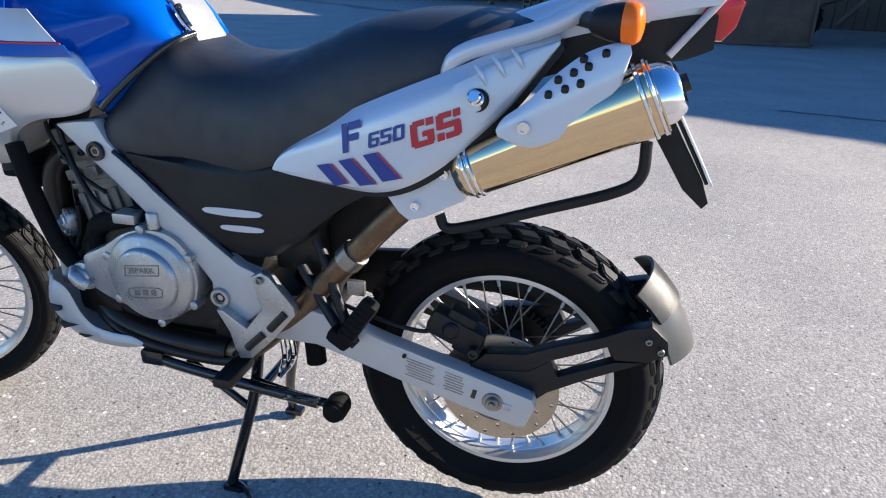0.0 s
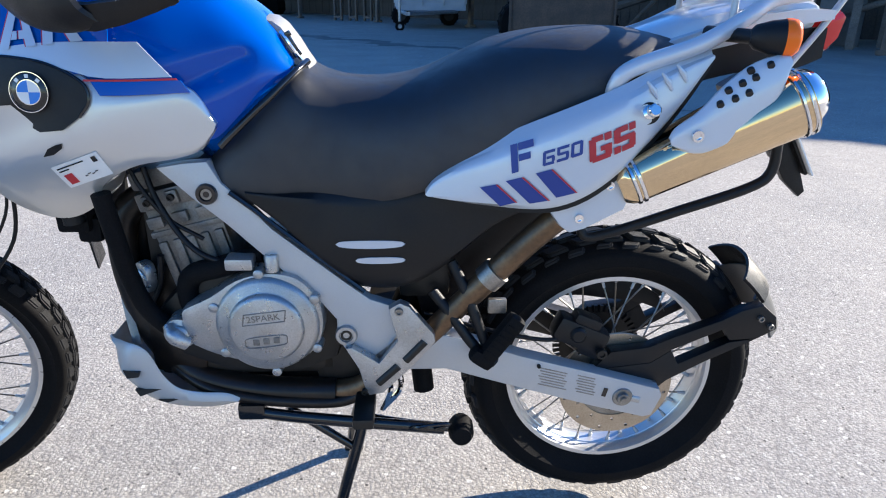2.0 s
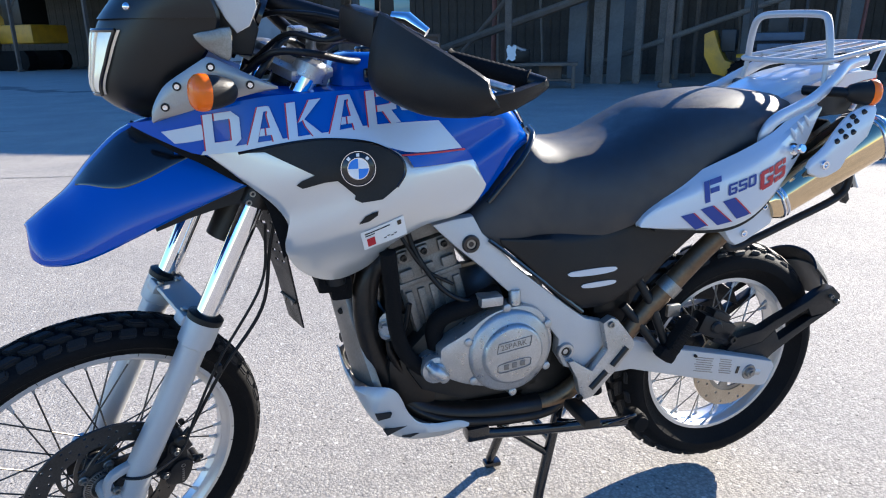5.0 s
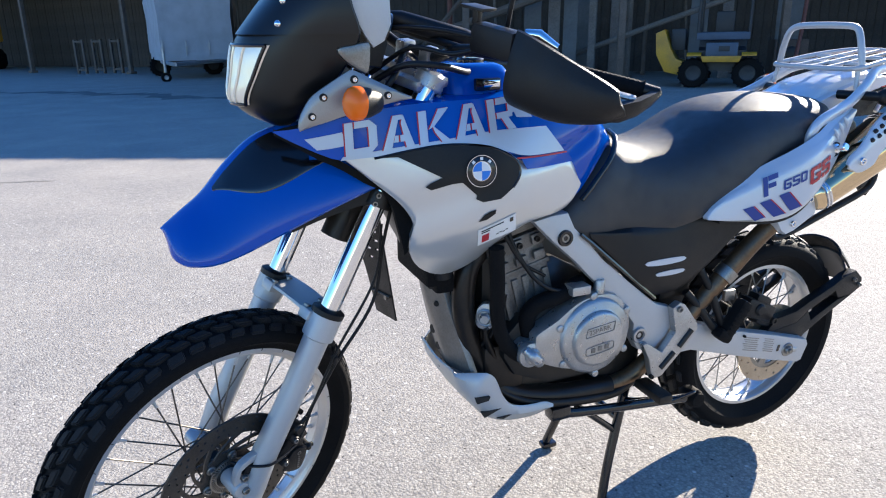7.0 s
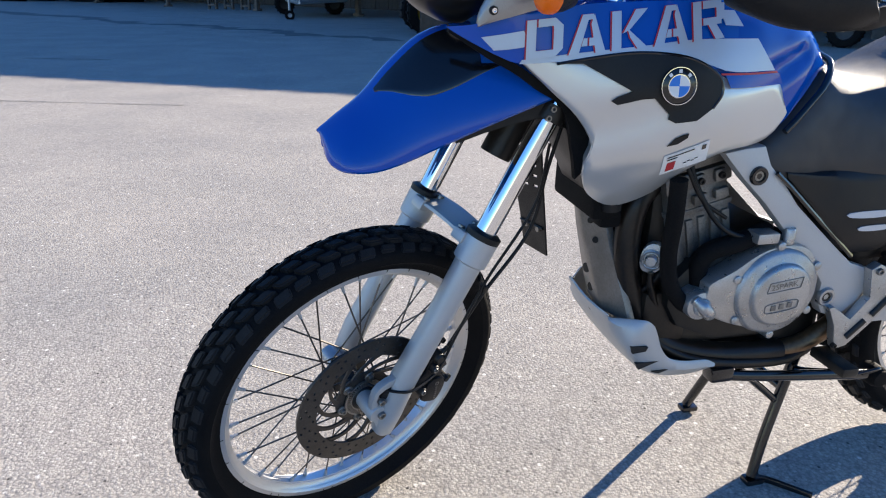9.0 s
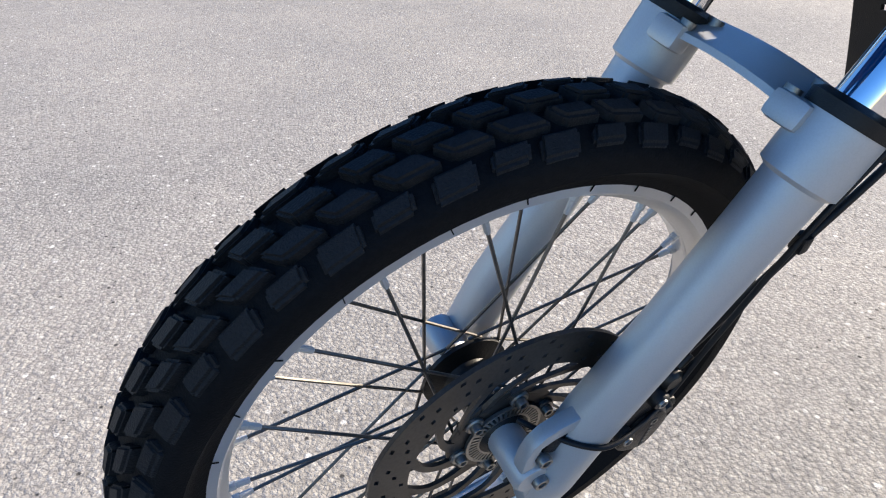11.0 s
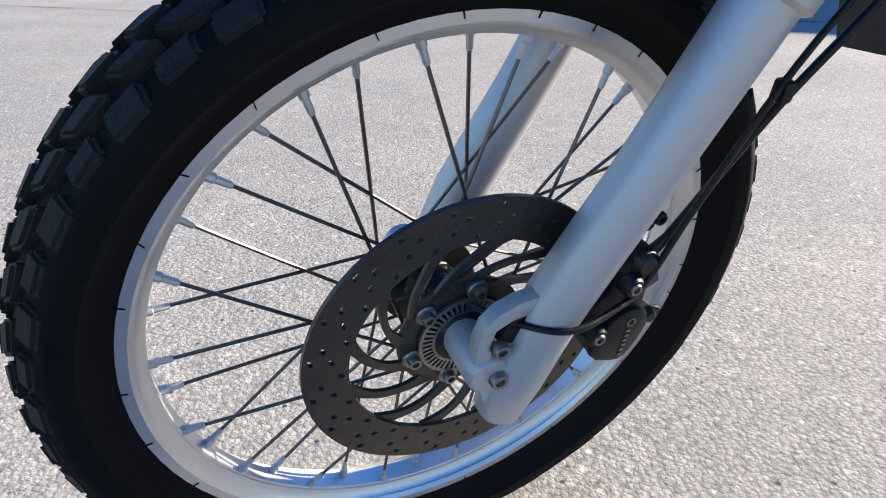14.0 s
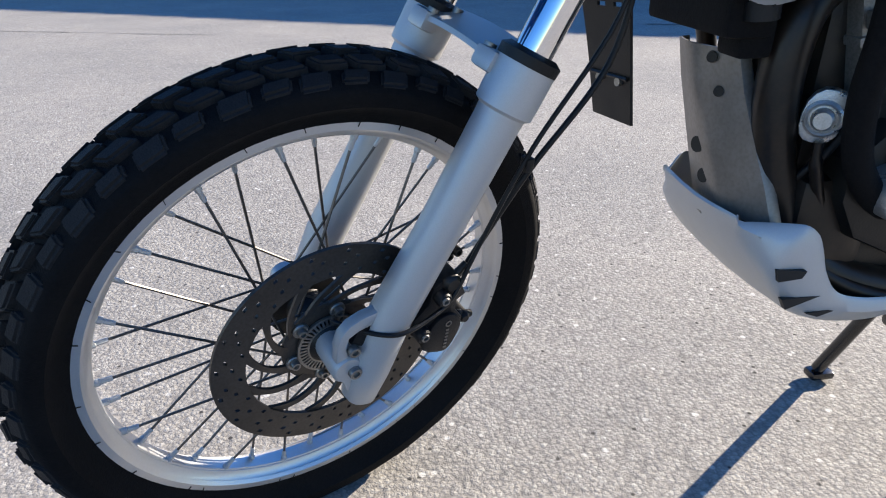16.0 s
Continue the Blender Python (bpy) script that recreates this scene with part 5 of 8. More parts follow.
# black side cover under the seat, with two slots
cover_y = lambda x, z: -(0.166 + 0.012 * math.exp(-((x - 1.0) / 0.12) ** 2 - ((z - 0.70) / 0.07) ** 2))
bm = bmesh.new()
ribbon(bm, [(0.79, 0.80), (0.87, 0.795), (0.95, 0.797), (1.04, 0.803), (1.10, 0.812), (1.18, 0.80), (1.29, 0.775)], [(0.795, 0.785), (0.85, 0.734), (0.90, 0.68), (0.95, 0.632), (0.995, 0.614), (1.07, 0.617), (1.14, 0.658), (1.22, 0.73), (1.285, 0.768)], cover_y, 0.02, 40, 12, roll_edge=0.012)
part("side_cover", bm, BLACK, bike, "black plastic side cover with two bright slots")
for x0, x1, z0, dz in ((0.943, 1.066, 0.706, 0.0075), (0.977, 1.066, 0.675, 0.0065)):
    bm = bmesh.new()
    pts = [(x0 + (x1 - x0) * (0.5 - 0.5 * math.cos(math.pi * k / 8)), 0, 0) for k in range(9)]
    up = [(p[0], z0 + dz * math.sin(math.pi * k / 8) ** 0.6) for k, p in enumerate(pts)]
    dn = [(p[0], z0 - dz * math.sin(math.pi * k / 8) ** 0.6) for k, p in enumerate(pts)]
    ribbon(bm, up, dn, cover_y, 0.004, 16, 3, n=1, lift=0.002)
    part("slot_trim", bm, WHITE, bike, "bright slot insert")
bm = bmesh.new()
prism(bm, [(0.74, 0.86), (0.80, 0.80), (0.95, 0.66), (1.0, 0.62), (1.08, 0.62), (1.30, 0.80), (1.45, 0.93), (1.52, 0.98), (1.3, 0.95), (1.0, 0.84)], -0.13, 0.13, 0.01)
part("airbox", bm, BLACK, bike)

# pale tail panel
tail_y = lambda x, z: -(0.15 + 0.083 * math.exp(-((x - 1.36) / 0.19) ** 2) + 0.030 * math.exp(-((x - 1.10) / 0.12) ** 2)) + 0.25 * max(0, z - 0.86 - 0.45 * (x - 1.3)) ** 1.2
TAIL_T = [(1.101, 0.803), (1.110, 0.822), (1.135, 0.842), (1.165, 0.858), (1.21, 0.879), (1.27, 0.909), (1.349, 0.944), (1.42, 0.973), (1.50, 1.008), (1.574, 1.032)]
TAIL_L = [(1.105, 0.799), (1.14, 0.793), (1.20, 0.786), (1.285, 0.784), (1.346, 0.799), (1.405, 0.834), (1.459, 0.883), (1.515, 0.942), (1.575, 1.026)]
bm = bmesh.new()
ribbon(bm, TAIL_T, TAIL_L, tail_y, 0.010, 44, 12, lift=0.004, roll_edge=0.010)
tail = part("tail_panel", bm, WHITE, bike, "pale silver tail panel with blue and red lettering")
bm = bmesh.new()
ribbon(bm, [(x, z + 0.006) for x, z in TAIL_L[1:]], [(x + 0.006, z - 0.009) for x, z in TAIL_L[1:]], lambda x, z: tail_y(x, z) + 0.012, 0.03, 30, 3)
part("tail_rubber", bm, BLACK, bike, "black edge under the tail panel")
bm = bmesh.new()
T = at_share(curve_points([(x, 0, z) for x, z in TAIL_T], 6), 30)
sheet(bm, [[Vector((p.x, tail_y(p.x, p.z) + 0.006, p.z)), Vector((p.x, tail_y(p.x, p.z) + 0.02, p.z + 0.014))] for p in T], [[Vector((p.x, tail_y(p.x, p.z) + 0.006, p.z - 0.005)), Vector((p.x, tail_y(p.x, p.z) + 0.02, p.z + 0.009))] for p in T])
part("tail_top_edge", bm, WHITE, bike)
for (ax, az), (bx, bz), (cx, cz), (dx, dz) in (((1.192, 0.820), (1.218, 0.826), (1.251, 0.797), (1.226, 0.789)), ((1.234, 0.833), (1.259, 0.841), (1.303, 0.804), (1.274, 0.797)), ((1.281, 0.849), (1.305, 0.857), (1.347, 0.819), (1.316, 0.810))):
    bm = bmesh.new()
    ribbon(bm, [(ax, az), (bx, bz)], [(dx, dz), (cx, cz)], tail_y, 0.001, 6, 4, lift=0.0065)
    part("tail_stripe", bm, DECAL_BLUE, tail, "dark blue slanted stripe")
    bm = bmesh.new()
    ribbon(bm, [(bx - 0.0005, bz), (bx + 0.003, bz + 0.0005)], [(cx, cz), (cx + 0.0035, cz)], tail_y, 0.001, 2, 4, lift=0.0068)
    part("stripe_edge", bm, DECAL_RED, tail)
stencil("F", "lettering", DECAL_BLUE, (1.243, 0.846, 0.036, 0.046, 0.36), tail_y, 0.0062, tail, shear=-0.08)
stencil("650", "lettering", DECAL_BLUE, (1.291, 0.861, 0.062, 0.024, 0.36), tail_y, 0.0062, tail)
stencil("GS", "lettering", DECAL_RED, (1.366, 0.867, 0.076, 0.041, 0.36), tail_y, 0.0062, tail, gap=0.1, shear=-0.12)
for k in range(3):
    x, z = 1.462 + 0.026 * k, 0.981 + 0.012 * k
    bm = bmesh.new()
    tube(bm, [(x - 0.008, tail_y(x, z) - 0.004, z + 0.014), (x + 0.004, tail_y(x, z) - 0.006, z), (x + 0.012, tail_y(x, z) - 0.004, z - 0.014)], [0.002, 0.005, 0.002], 8)
    part("pressed_rib", bm, WHITE, tail)
# peg bolt on the panel
x, z = 1.461, 0.945
bm = bmesh.new()
lathe(bm, [(0.0, -0.003), (0.015, -0.003), (0.018, -0.006), (0.018, 0.004)], Matrix.Translation((x, tail_y(x, z), z)), 20)
part("bolt_cup", bm, DARK, tail)
bm = bmesh.new()
lathe(bm, [(0.0, -0.036), (0.008, -0.036), (0.0105, -0.033), (0.0105, -0.024), (0.006, -0.022), (0.006, -0.012), (0.0115, -0.010), (0.0115, 0.0)], Matrix.Translation((x, tail_y(x, z), z)) @ Matrix.Rotation(radians(-18), 4, "X"), 18)
part("peg_bolt", bm, CHROME, tail, "protruding chrome bolt")

# rear deck, grab rails, rack
bm = bmesh.new()
rings = []
for x, zt, zl, w in ((1.48, 1.058, 1.02, 0.07), (1.53, 1.076, 1.03, 0.08), (1.60, 1.098, 1.045, 0.088), (1.70, 1.116, 1.055, 0.09), (1.765, 1.118, 1.06, 0.085), (1.79, 1.112, 1.07, 0.075)):
    rings.append([Vector((x, w * c_, z_)) for c_, z_ in ((-1, zl), (-1.02, zl + 0.02), (-0.9, zt - 0.008), (-0.6, zt), (0.6, zt), (0.9, zt - 0.008), (1.02, zl + 0.02), (1, zl))])
skin(bm, rings)
part("rear_deck", bm, WHITE, bike, "pale silver rear deck")
bm = bmesh.new()
ribbon(bm, [(1.50, 1.04), (1.56, 1.06), (1.64, 1.085), (1.74, 1.10), (1.80, 1.10)], [(1.50, 1.005), (1.58, 1.03), (1.66, 1.05), (1.74, 1.075), (1.80, 1.085)], lambda x, z: -0.105, 0.21, 16, 4)
part("tail_fairing", bm, WHITE, bike)
bm = bmesh.new()
ribbon(bm, [(1.45, 0.99), (1.56, 1.03), (1.66, 1.05), (1.77, 1.07), (1.80, 1.07)], [(1.45, 0.93), (1.56, 0.97), (1.66, 0.995), (1.75, 1.0), (1.80, 1.02)], lambda x, z: -0.09, 0.18, 16, 4)
part("tail_underside", bm, BLACK, bike)
for sgn in (-1, 1):
    bm = bmesh.new()
    tube(bm, curve_points([(1.412, sgn * 0.178, 0.958), (1.412, sgn * 0.184, 0.985), (1.438, sgn * 0.184, 1.012), (1.55, sgn * 0.165, 1.048), (1.63, sgn * 0.145, 1.09), (1.68, sgn * 0.125, 1.118), (1.75, sgn * 0.11, 1.128)], 7), 0.0145, 14, flat=0.75)
    part("grab_rail", bm, WHITE, bike, "pale silver grab rail")
rack = new("luggage_rack")
rack.parent = bike
tagged(rack, "silver tubular luggage rack with a tall hoop")


def rod(pts, r=0.0065, n=6, closed=False, name="rack_tube", mat=None):
    bm = bmesh.new()
    tube(bm, curve_points(pts, n, closed) if n else pts, r, 10, closed)
    return part(name, bm, mat or ALU_PAINT, rack)


rod([(1.605, -0.128, 1.128), (1.66, -0.128, 1.136), (1.75, -0.118, 1.150), (1.83, -0.095, 1.160), (1.856, -0.06, 1.163), (1.858, 0.06, 1.163), (1.83, 0.095, 1.160), (1.75, 0.118, 1.150), (1.66, 0.128, 1.136), (1.605, 0.126, 1.128), (1.585, 0.08, 1.126), (1.585, -0.08, 1.126)], closed=True)
for y in (-0.05, 0.0, 0.05):
    rod([(1.585, y, 1.126), (1.856, y, 1.163)], 0.0045, 0)
for x in (1.66, 1.75):
    rod([(x, -0.122, 1.134 + 0.13 * (x - 1.65)), (x, 0.122, 1.134 + 0.13 * (x - 1.65))], 0.005, 0)
rod([(1.621, -0.13, 1.12), (1.624, -0.118, 1.17), (1.630, -0.100, 1.213), (1.632, -0.082, 1.229), (1.625, -0.04, 1.233), (1.598, 0.02, 1.233), (1.584, 0.055, 1.229), (1.581, 0.075, 1.213), (1.595, 0.10, 1.17), (1.609, 0.118, 1.125)], 0.0085, 6, name="hoop")
for sgn in (-1, 1):
    rod([(1.852, sgn * 0.075, 1.16), (1.795, sgn * 0.095, 1.085), (1.735, sgn * 0.108, 1.01)], 0.006, 4, name="rack_stay")
    rod([(1.615, sgn * 0.124, 1.128), (1.612, sgn * 0.130, 1.075)], 0.006, 0, name="rack_stay")
# lights and plate at the tail
bm = bmesh.new()
prism(bm, [(1.742, 1.066), (1.752, 1.052), (1.79, 1.030), (1.812, 1.030), (1.830, 1.052), (1.838, 1.088), (1.828, 1.098), (1.79, 1.086)], -0.082, 0.082, 0.012)
part("tail_lamp", bm, RED_LENS, bike, "red tail lamp")
signal(bike, (1.664, -0.205, 1.062), (0.97, -0.24, 0.0), (1.585, -0.10, 1.062), "rear turn signal on a black stalk")
signal(bike, (1.664, 0.205, 1.062), (0.97, 0.24, 0.0), (1.585, 0.10, 1.062), "rear turn signal on a black stalk")
pm = Matrix.Translation((1.80, 0, 0.862)) @ Matrix.Rotation(radians(-30), 4, "Y")
bm = bmesh.new()
block(bm, (0, 0, 0.0), (0.004, 0.17, 0.135), 0.0015, pm)
plate = part("number_plate", bm, DECAL_WHITE, bike, "white plate seen from behind its holder")
bm = bmesh.new()
block(bm, (-0.006, 0, 0.0), (0.006, 0.15, 0.13), 0.002, pm)
block(bm, (-0.03, 0, 0.10), (0.06, 0.12, 0.08), 0.01, pm)
part("plate_holder", bm, BLACK, bike)
bm = bmesh.new()
prism(bm, [(-0.05, 0.04), (-0.012, 0.05), (-0.010, -0.06), (-0.016, -0.10), (-0.03, -0.105), (-0.045, -0.06)], -0.065, -0.045, 0.003, 0, pm)
part("mud_flap", bm, BLACK, bike)

# ---- silencer ----
S0, S1 = Vector((1.440, -0.172, 0.821)), Vector((1.738, -0.172, 0.970))
SD = (S1 - S0).normalized()
SU = Vector((-SD.z, 0, SD.x))


def can_ring(p, h, w, seg=28, e=0.72):
    out = []
    for k in range(seg):
        a = 2 * math.pi * k / seg
        c, s = math.cos(a), math.sin(a)
        out.append(p + Vector((0, 1, 0)) * (w * math.copysign(abs(c) ** e, c)) + SU * (h * math.copysign(abs(s) ** e, s)))
    return out


sil = new("silencer")
sil.parent = bike
tagged(sil, "polished stainless silencer with a pale heat shield")
bm = bmesh.new()
skin(bm, [can_ring(S0 + SD * d, h, w) for d, h, w in ((-0.012, 0.032, 0.046), (0.0, 0.040, 0.054), (0.006, 0.042, 0.056), (0.30, 0.057, 0.066), (0.318, 0.057, 0.066))])
part("can", bm, STAINLESS, sil)
for d in (0.012, 0.022, 0.298, 0.312):
    bm = bmesh.new()
    g_ = 0.042 + 0.015 * d / 0.3
    skin(bm, [can_ring(S0 + SD * (d + q), g_ + hh, g_ * 0.67 + 0.028 + hh) for q, hh in ((-0.004, 0.0), (-0.002, 0.003), (0.002, 0.003), (0.004, 0.0))])
    part("band", bm, CHROME, sil)
bm = bmesh.new()
skin(bm, [can_ring(S0 + SD * d, h, w, e=0.85) for d, h, w in ((0.315, 0.05, 0.058), (0.330, 0.047, 0.054), (0.346, 0.038, 0.044), (0.352, 0.03, 0.036))])
part("end_cap", bm, CHROME, sil, "polished end cap")
bm = bmesh.new()
tube(bm, [S0 + SD * 0.345, S0 + SD * 0.362], [0.014, 0.014], 14)
part("outlet", bm, DARK, sil)
# front collar with two bolts
bm = bmesh.new()
prism(bm, [(1.312, 0.775), (1.352, 0.815), (1.405, 0.856), (1.432, 0.846), (1.447, 0.795), (1.442, 0.778), (1.375, 0.742), (1.35, 0.735), (1.332, 0.748)], -0.208, -0.14, 0.010)
part("collar", bm, WHITE, sil, "pale painted collar with two bolts")
bolt_at(sil, 1.411, -0.209, 0.823, 0.0085, CHROME)
bolt_at(sil, 1.363, -0.209, 0.765, 0.0085, CHROME)
# heat shield with holes
hs_y = lambda x, z: -(0.236 - 0.06 * max(0, x - 1.55)) + 0.5 * max(0, (z - 0.905) - 0.55 * (x - 1.5)) ** 1.25
bm = bmesh.new()
ribbon(bm, [(1.494, 0.907), (1.504, 0.924), (1.538, 0.950), (1.574, 0.988), (1.614, 1.020), (1.654, 1.036), (1.674, 1.036)], [(1.498, 0.896), (1.529, 0.884), (1.56, 0.885), (1.600, 0.896), (1.640, 0.922), (1.664, 0.970), (1.678, 1.024)], hs_y, 0.005, 26, 10, roll_edge=0.004)
shield_part = part("heat_shield", bm, WHITE, sil, "pale heat shield with round holes")
for k, (x, z) in enumerate(((1.568, 0.962), (1.591, 0.971), (1.612, 0.980), (1.580, 0.983), (1.601, 0.994), (1.621, 1.003), (1.613, 1.013), (1.643, 1.022))):
    bm = bmesh.new()
    lathe(bm, [(0.0, -0.0030), (0.0056, -0.0030), (0.0060, 0.004)], Matrix.Translation((x, hs_y(x, z) - 0.0008, z)) @ Matrix.Rotation(radians(28), 4, "X"), 14)
    part("vent_hole", bm, RADIATOR, shield_part)
bolt_at(sil, 1.536, hs_y(1.536, 0.913) - 0.001, 0.913, 0.0105, CHROME)
# tail pipe up to the silencer
bm = bmesh.new()
tube(bm, curve_points([(0.90, -0.10, 0.352), (0.98, -0.115, 0.378), (1.08, -0.13, 0.47), (1.16, -0.14, 0.56), (1.23, -0.15, 0.638), (1.30, -0.160, 0.715), (1.36, -0.170, 0.772)], 7), [0.022] * 24 + [0.0235] * 20, 18)
part("exhaust_pipe", bm, PIPE, bike, "heat-browned exhaust pipe")
bm = bmesh.new()
tube(bm, [(1.215, -0.148, 0.622), (1.235, -0.152, 0.644)], 0.028, 16)
part("pipe_clamp", bm, STEEL, bike)
# black stay under the silencer
hose("silencer_stay", [(1.385, -0.13, 0.725), (1.40, -0.135, 0.703), (1.45, -0.14, 0.715), (1.56, -0.145, 0.755), (1.68, -0.15, 0.80), (1.716, -0.15, 0.83), (1.718, -0.15, 0.885)], 0.0095, label="black tubular stay")

# ---- frame ----
bm = bmesh.new()
prism(bm, [(0.645, 0.842), (0.69, 0.850), (0.732, 0.853), (0.752, 0.815), (0.79, 0.779), (0.832, 0.731), (0.89, 0.682), (0.95, 0.632), (1.0, 0.592), (1.05, 0.575), (1.068, 0.55), (1.04, 0.50), (0.995, 0.462), (0.955, 0.478), (0.935, 0.51), (0.936, 0.55), (0.90, 0.598), (0.852, 0.642), (0.80, 0.692), (0.755, 0.738), (0.70, 0.787)], -0.165, -0.135, 0.006)
part("frame_spar", bm, ALU_PAINT, bike, "grey painted frame spar")
bm = bmesh.new()
prism(bm, [(0.645, 0.842), (0.732, 0.853), (0.79, 0.779), (1.0, 0.592), (1.05, 0.575), (1.04, 0.50), (0.995, 0.462), (0.935, 0.51), (0.755, 0.738)], 0.135, 0.165, 0.006)
part("frame_spar", bm, ALU_PAINT, bike, "grey painted frame spar")
for x, z, r in ((0.726, 0.796, 0.019), (0.953, 0.519, 0.021)):
    bm = bmesh.new()
    lathe(bm, [(r * 0.55, -0.168), (r * 0.62, -0.172), (r * 0.9, -0.172), (r, -0.168), (r, -0.16)], Matrix.Translation((x, 0, z)), 26)
    part("bush", bm, GLOSS if r < 0.02 else ALU, bike)
    bm = bmesh.new()
    lathe(bm, [(0.0, -0.165), (r * 0.25, -0.165), (r * 0.3, -0.169), (r * 0.5, -0.169), (r * 0.56, -0.16)], Matrix.Translation((x, 0, z)), 20)
    part("frame_bolt", bm, STEEL if r < 0.02 else DARK, bike)
bm = bmesh.new()
tube(bm, [(0.765, -0.168, 0.80), (0.80, -0.168, 0.772), (0.90, -0.168, 0.686), (0.99, -0.167, 0.61)], 0.0045, 6)
part("frame_edge", bm, GLOSS, bike)
# foot peg plate with two slots
bm = bmesh.new()
prism(bm, [(1.034, 0.582), (1.055, 0.594), (1.072, 0.586), (1.118, 0.528), (1.12, 0.512), (1.07, 0.452), (1.02, 0.402), (0.993, 0.397), (0.984, 0.42), (0.976, 0.455), (0.952, 0.50), (0.965, 0.502), (1.014, 0.468), (1.05, 0.515)], -0.186, -0.164, 0.004)
part("peg_plate", bm, ALU, bike, "cast aluminium foot peg plate")
for (x0, z0), (x1, z1) in (((1.012, 0.425), (1.05, 0.462)), ((1.064, 0.474), (1.10, 0.514))):
    bm = bmesh.new()
    tube(bm, [(x0, -0.184, z0), (x1, -0.184, z1)], 0.0085, 10)
    part("plate_slot", bm, DARK, bike)
bolt_at(bike, 1.053, -0.187, 0.578, 0.008, STEEL)
bolt_at(bike, 0.985, -0.187, 0.408, 0.006, DARK)
# rider peg and gear linkage in the shade
bm = bmesh.new()
block(bm, (0.985, -0.20, 0.375), (0.04, 0.10, 0.022), 0.006)
part("rider_peg", bm, DARK, bike)
# passenger peg: black forked bracket with a rubber foot
hose("peg_bracket", [(1.115, -0.135, 0.595), (1.15, -0.15, 0.552), (1.195, -0.165, 0.492), (1.235, -0.172, 0.458)], 0.0105, label="black passenger peg bracket")
hose("peg_bracket", [(1.15, -0.135, 0.655), (1.178, -0.15, 0.60), (1.20, -0.162, 0.54), (1.232, -0.17, 0.462)], 0.0105)
PEG = Matrix.Translation((1.243, -0.182, 0.516)) @ Matrix.Rotation(radians(-55), 4, "Y")
bm = bmesh.new()
block(bm, (0, 0, 0), (0.112, 0.034, 0.036), 0.012, PEG)
block(bm, (-0.052, 0, 0.006), (0.03, 0.036, 0.05), 0.012, PEG)
part("passenger_peg", bm, RUBBER, bike, "ribbed black rubber passenger peg")
for k in range(6):
    bm = bmesh.new()
    block(bm, (-0.030 + 0.013 * k, -0.0165, 0.0), (0.006, 0.003, 0.026), 0.001, PEG)
    part("peg_rib", bm, RUBBER, bike)
bm = bmesh.new()
block(bm, (1.236, -0.16, 0.575), (0.035, 0.012, 0.03), 0.004, None)
part("pipe_bracket", bm, STEEL, bike)

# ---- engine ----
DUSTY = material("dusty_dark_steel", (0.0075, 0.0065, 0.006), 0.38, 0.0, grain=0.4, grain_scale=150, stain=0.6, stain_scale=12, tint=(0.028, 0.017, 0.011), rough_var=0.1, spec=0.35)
ALU_DARK = material("grimy_cast_aluminium", (0.26, 0.25, 0.235), 0.45, 0.6, grain=0.4, grain_scale=300, stain=0.5, stain_scale=18, bump=0.3, bump_scale=500, tint=(0.09, 0.08, 0.07))
engine = new("engine")
engine.parent = bike
tagged(engine, "grey single-cylinder engine with a round clutch cover")
bm = bmesh.new()
prism(bm, [(0.60, 0.56), (0.64, 0.60), (0.75, 0.655), (0.86, 0.655), (0.94, 0.61), (0.96, 0.54), (0.93, 0.45), (0.86, 0.42), (0.72, 0.42), (0.63, 0.46), (0.60, 0.51)], -0.13, 0.13, 0.012)
# dark steel on the cast case puts the shade low on the engine into colour
part("crankcase", bm, DARK, engine)
# cylinder, leaning forward, with cast steps
CY = Matrix.Translation((0.665, 0.0, 0.70)) @ Matrix.Rotation(radians(-14), 4, "Y")
bm = bmesh.new()
block(bm, (0, 0, -0.02), (0.135, 0.19, 0.20), 0.012, CY)
block(bm, (0, 0, 0.075), (0.145, 0.20, 0.035), 0.006, CY)
block(bm, (0, 0, 0.115), (0.14, 0.20, 0.035), 0.008, CY)
block(bm, (0, 0, 0.01), (0.142, 0.196, 0.012), 0.003, CY)
for k in range(5):
    block(bm, (-0.055 + 0.027 * k, -0.096, -0.055), (0.017, 0.012, 0.10), 0.004, CY)
for k in range(3):
    block(bm, (-0.048 + 0.045 * k, -0.102, 0.075), (0.024, 0.014, 0.026), 0.005, CY)
    block(bm, (-0.05 + 0.047 * k, -0.102, 0.035), (0.03, 0.012, 0.022), 0.004, CY)
part("cylinder", bm, ALU_DARK, engine, "cast grey cylinder with steps and ribs")
for k in range(3):
    bolt_at(engine, -0.048 + 0.045 * k, -0.11, 0.076, 0.007, DARK, m=CY)
# clutch side: a rounded casing, then the round cover
bm = bmesh.new()
prism(bm, [(0.655, 0.56), (0.66, 0.58), (0.71, 0.605), (0.76, 0.638), (0.815, 0.652), (0.87, 0.642), (0.905, 0.60), (0.915, 0.55), (0.90, 0.50), (0.86, 0.468), (0.80, 0.462), (0.73, 0.478), (0.68, 0.50), (0.65, 0.525)], -0.178, -0.12, 0.012, 3)
part("side_casing", bm, ALU, engine)
bm = bmesh.new()
CC = Matrix.Translation((0.812, 0, 0.550))
lathe(bm, [(0.0, -0.203), (0.060, -0.203), (0.064, -0.2015), (0.0675, -0.198), (0.069, -0.192), (0.072, -0.190), (0.086, -0.188), (0.092, -0.184), (0.096, -0.174), (0.098, -0.15)], CC, 56)
clutch = part("clutch_cover", bm, ALU, engine, "round clutch cover with raised lettering")
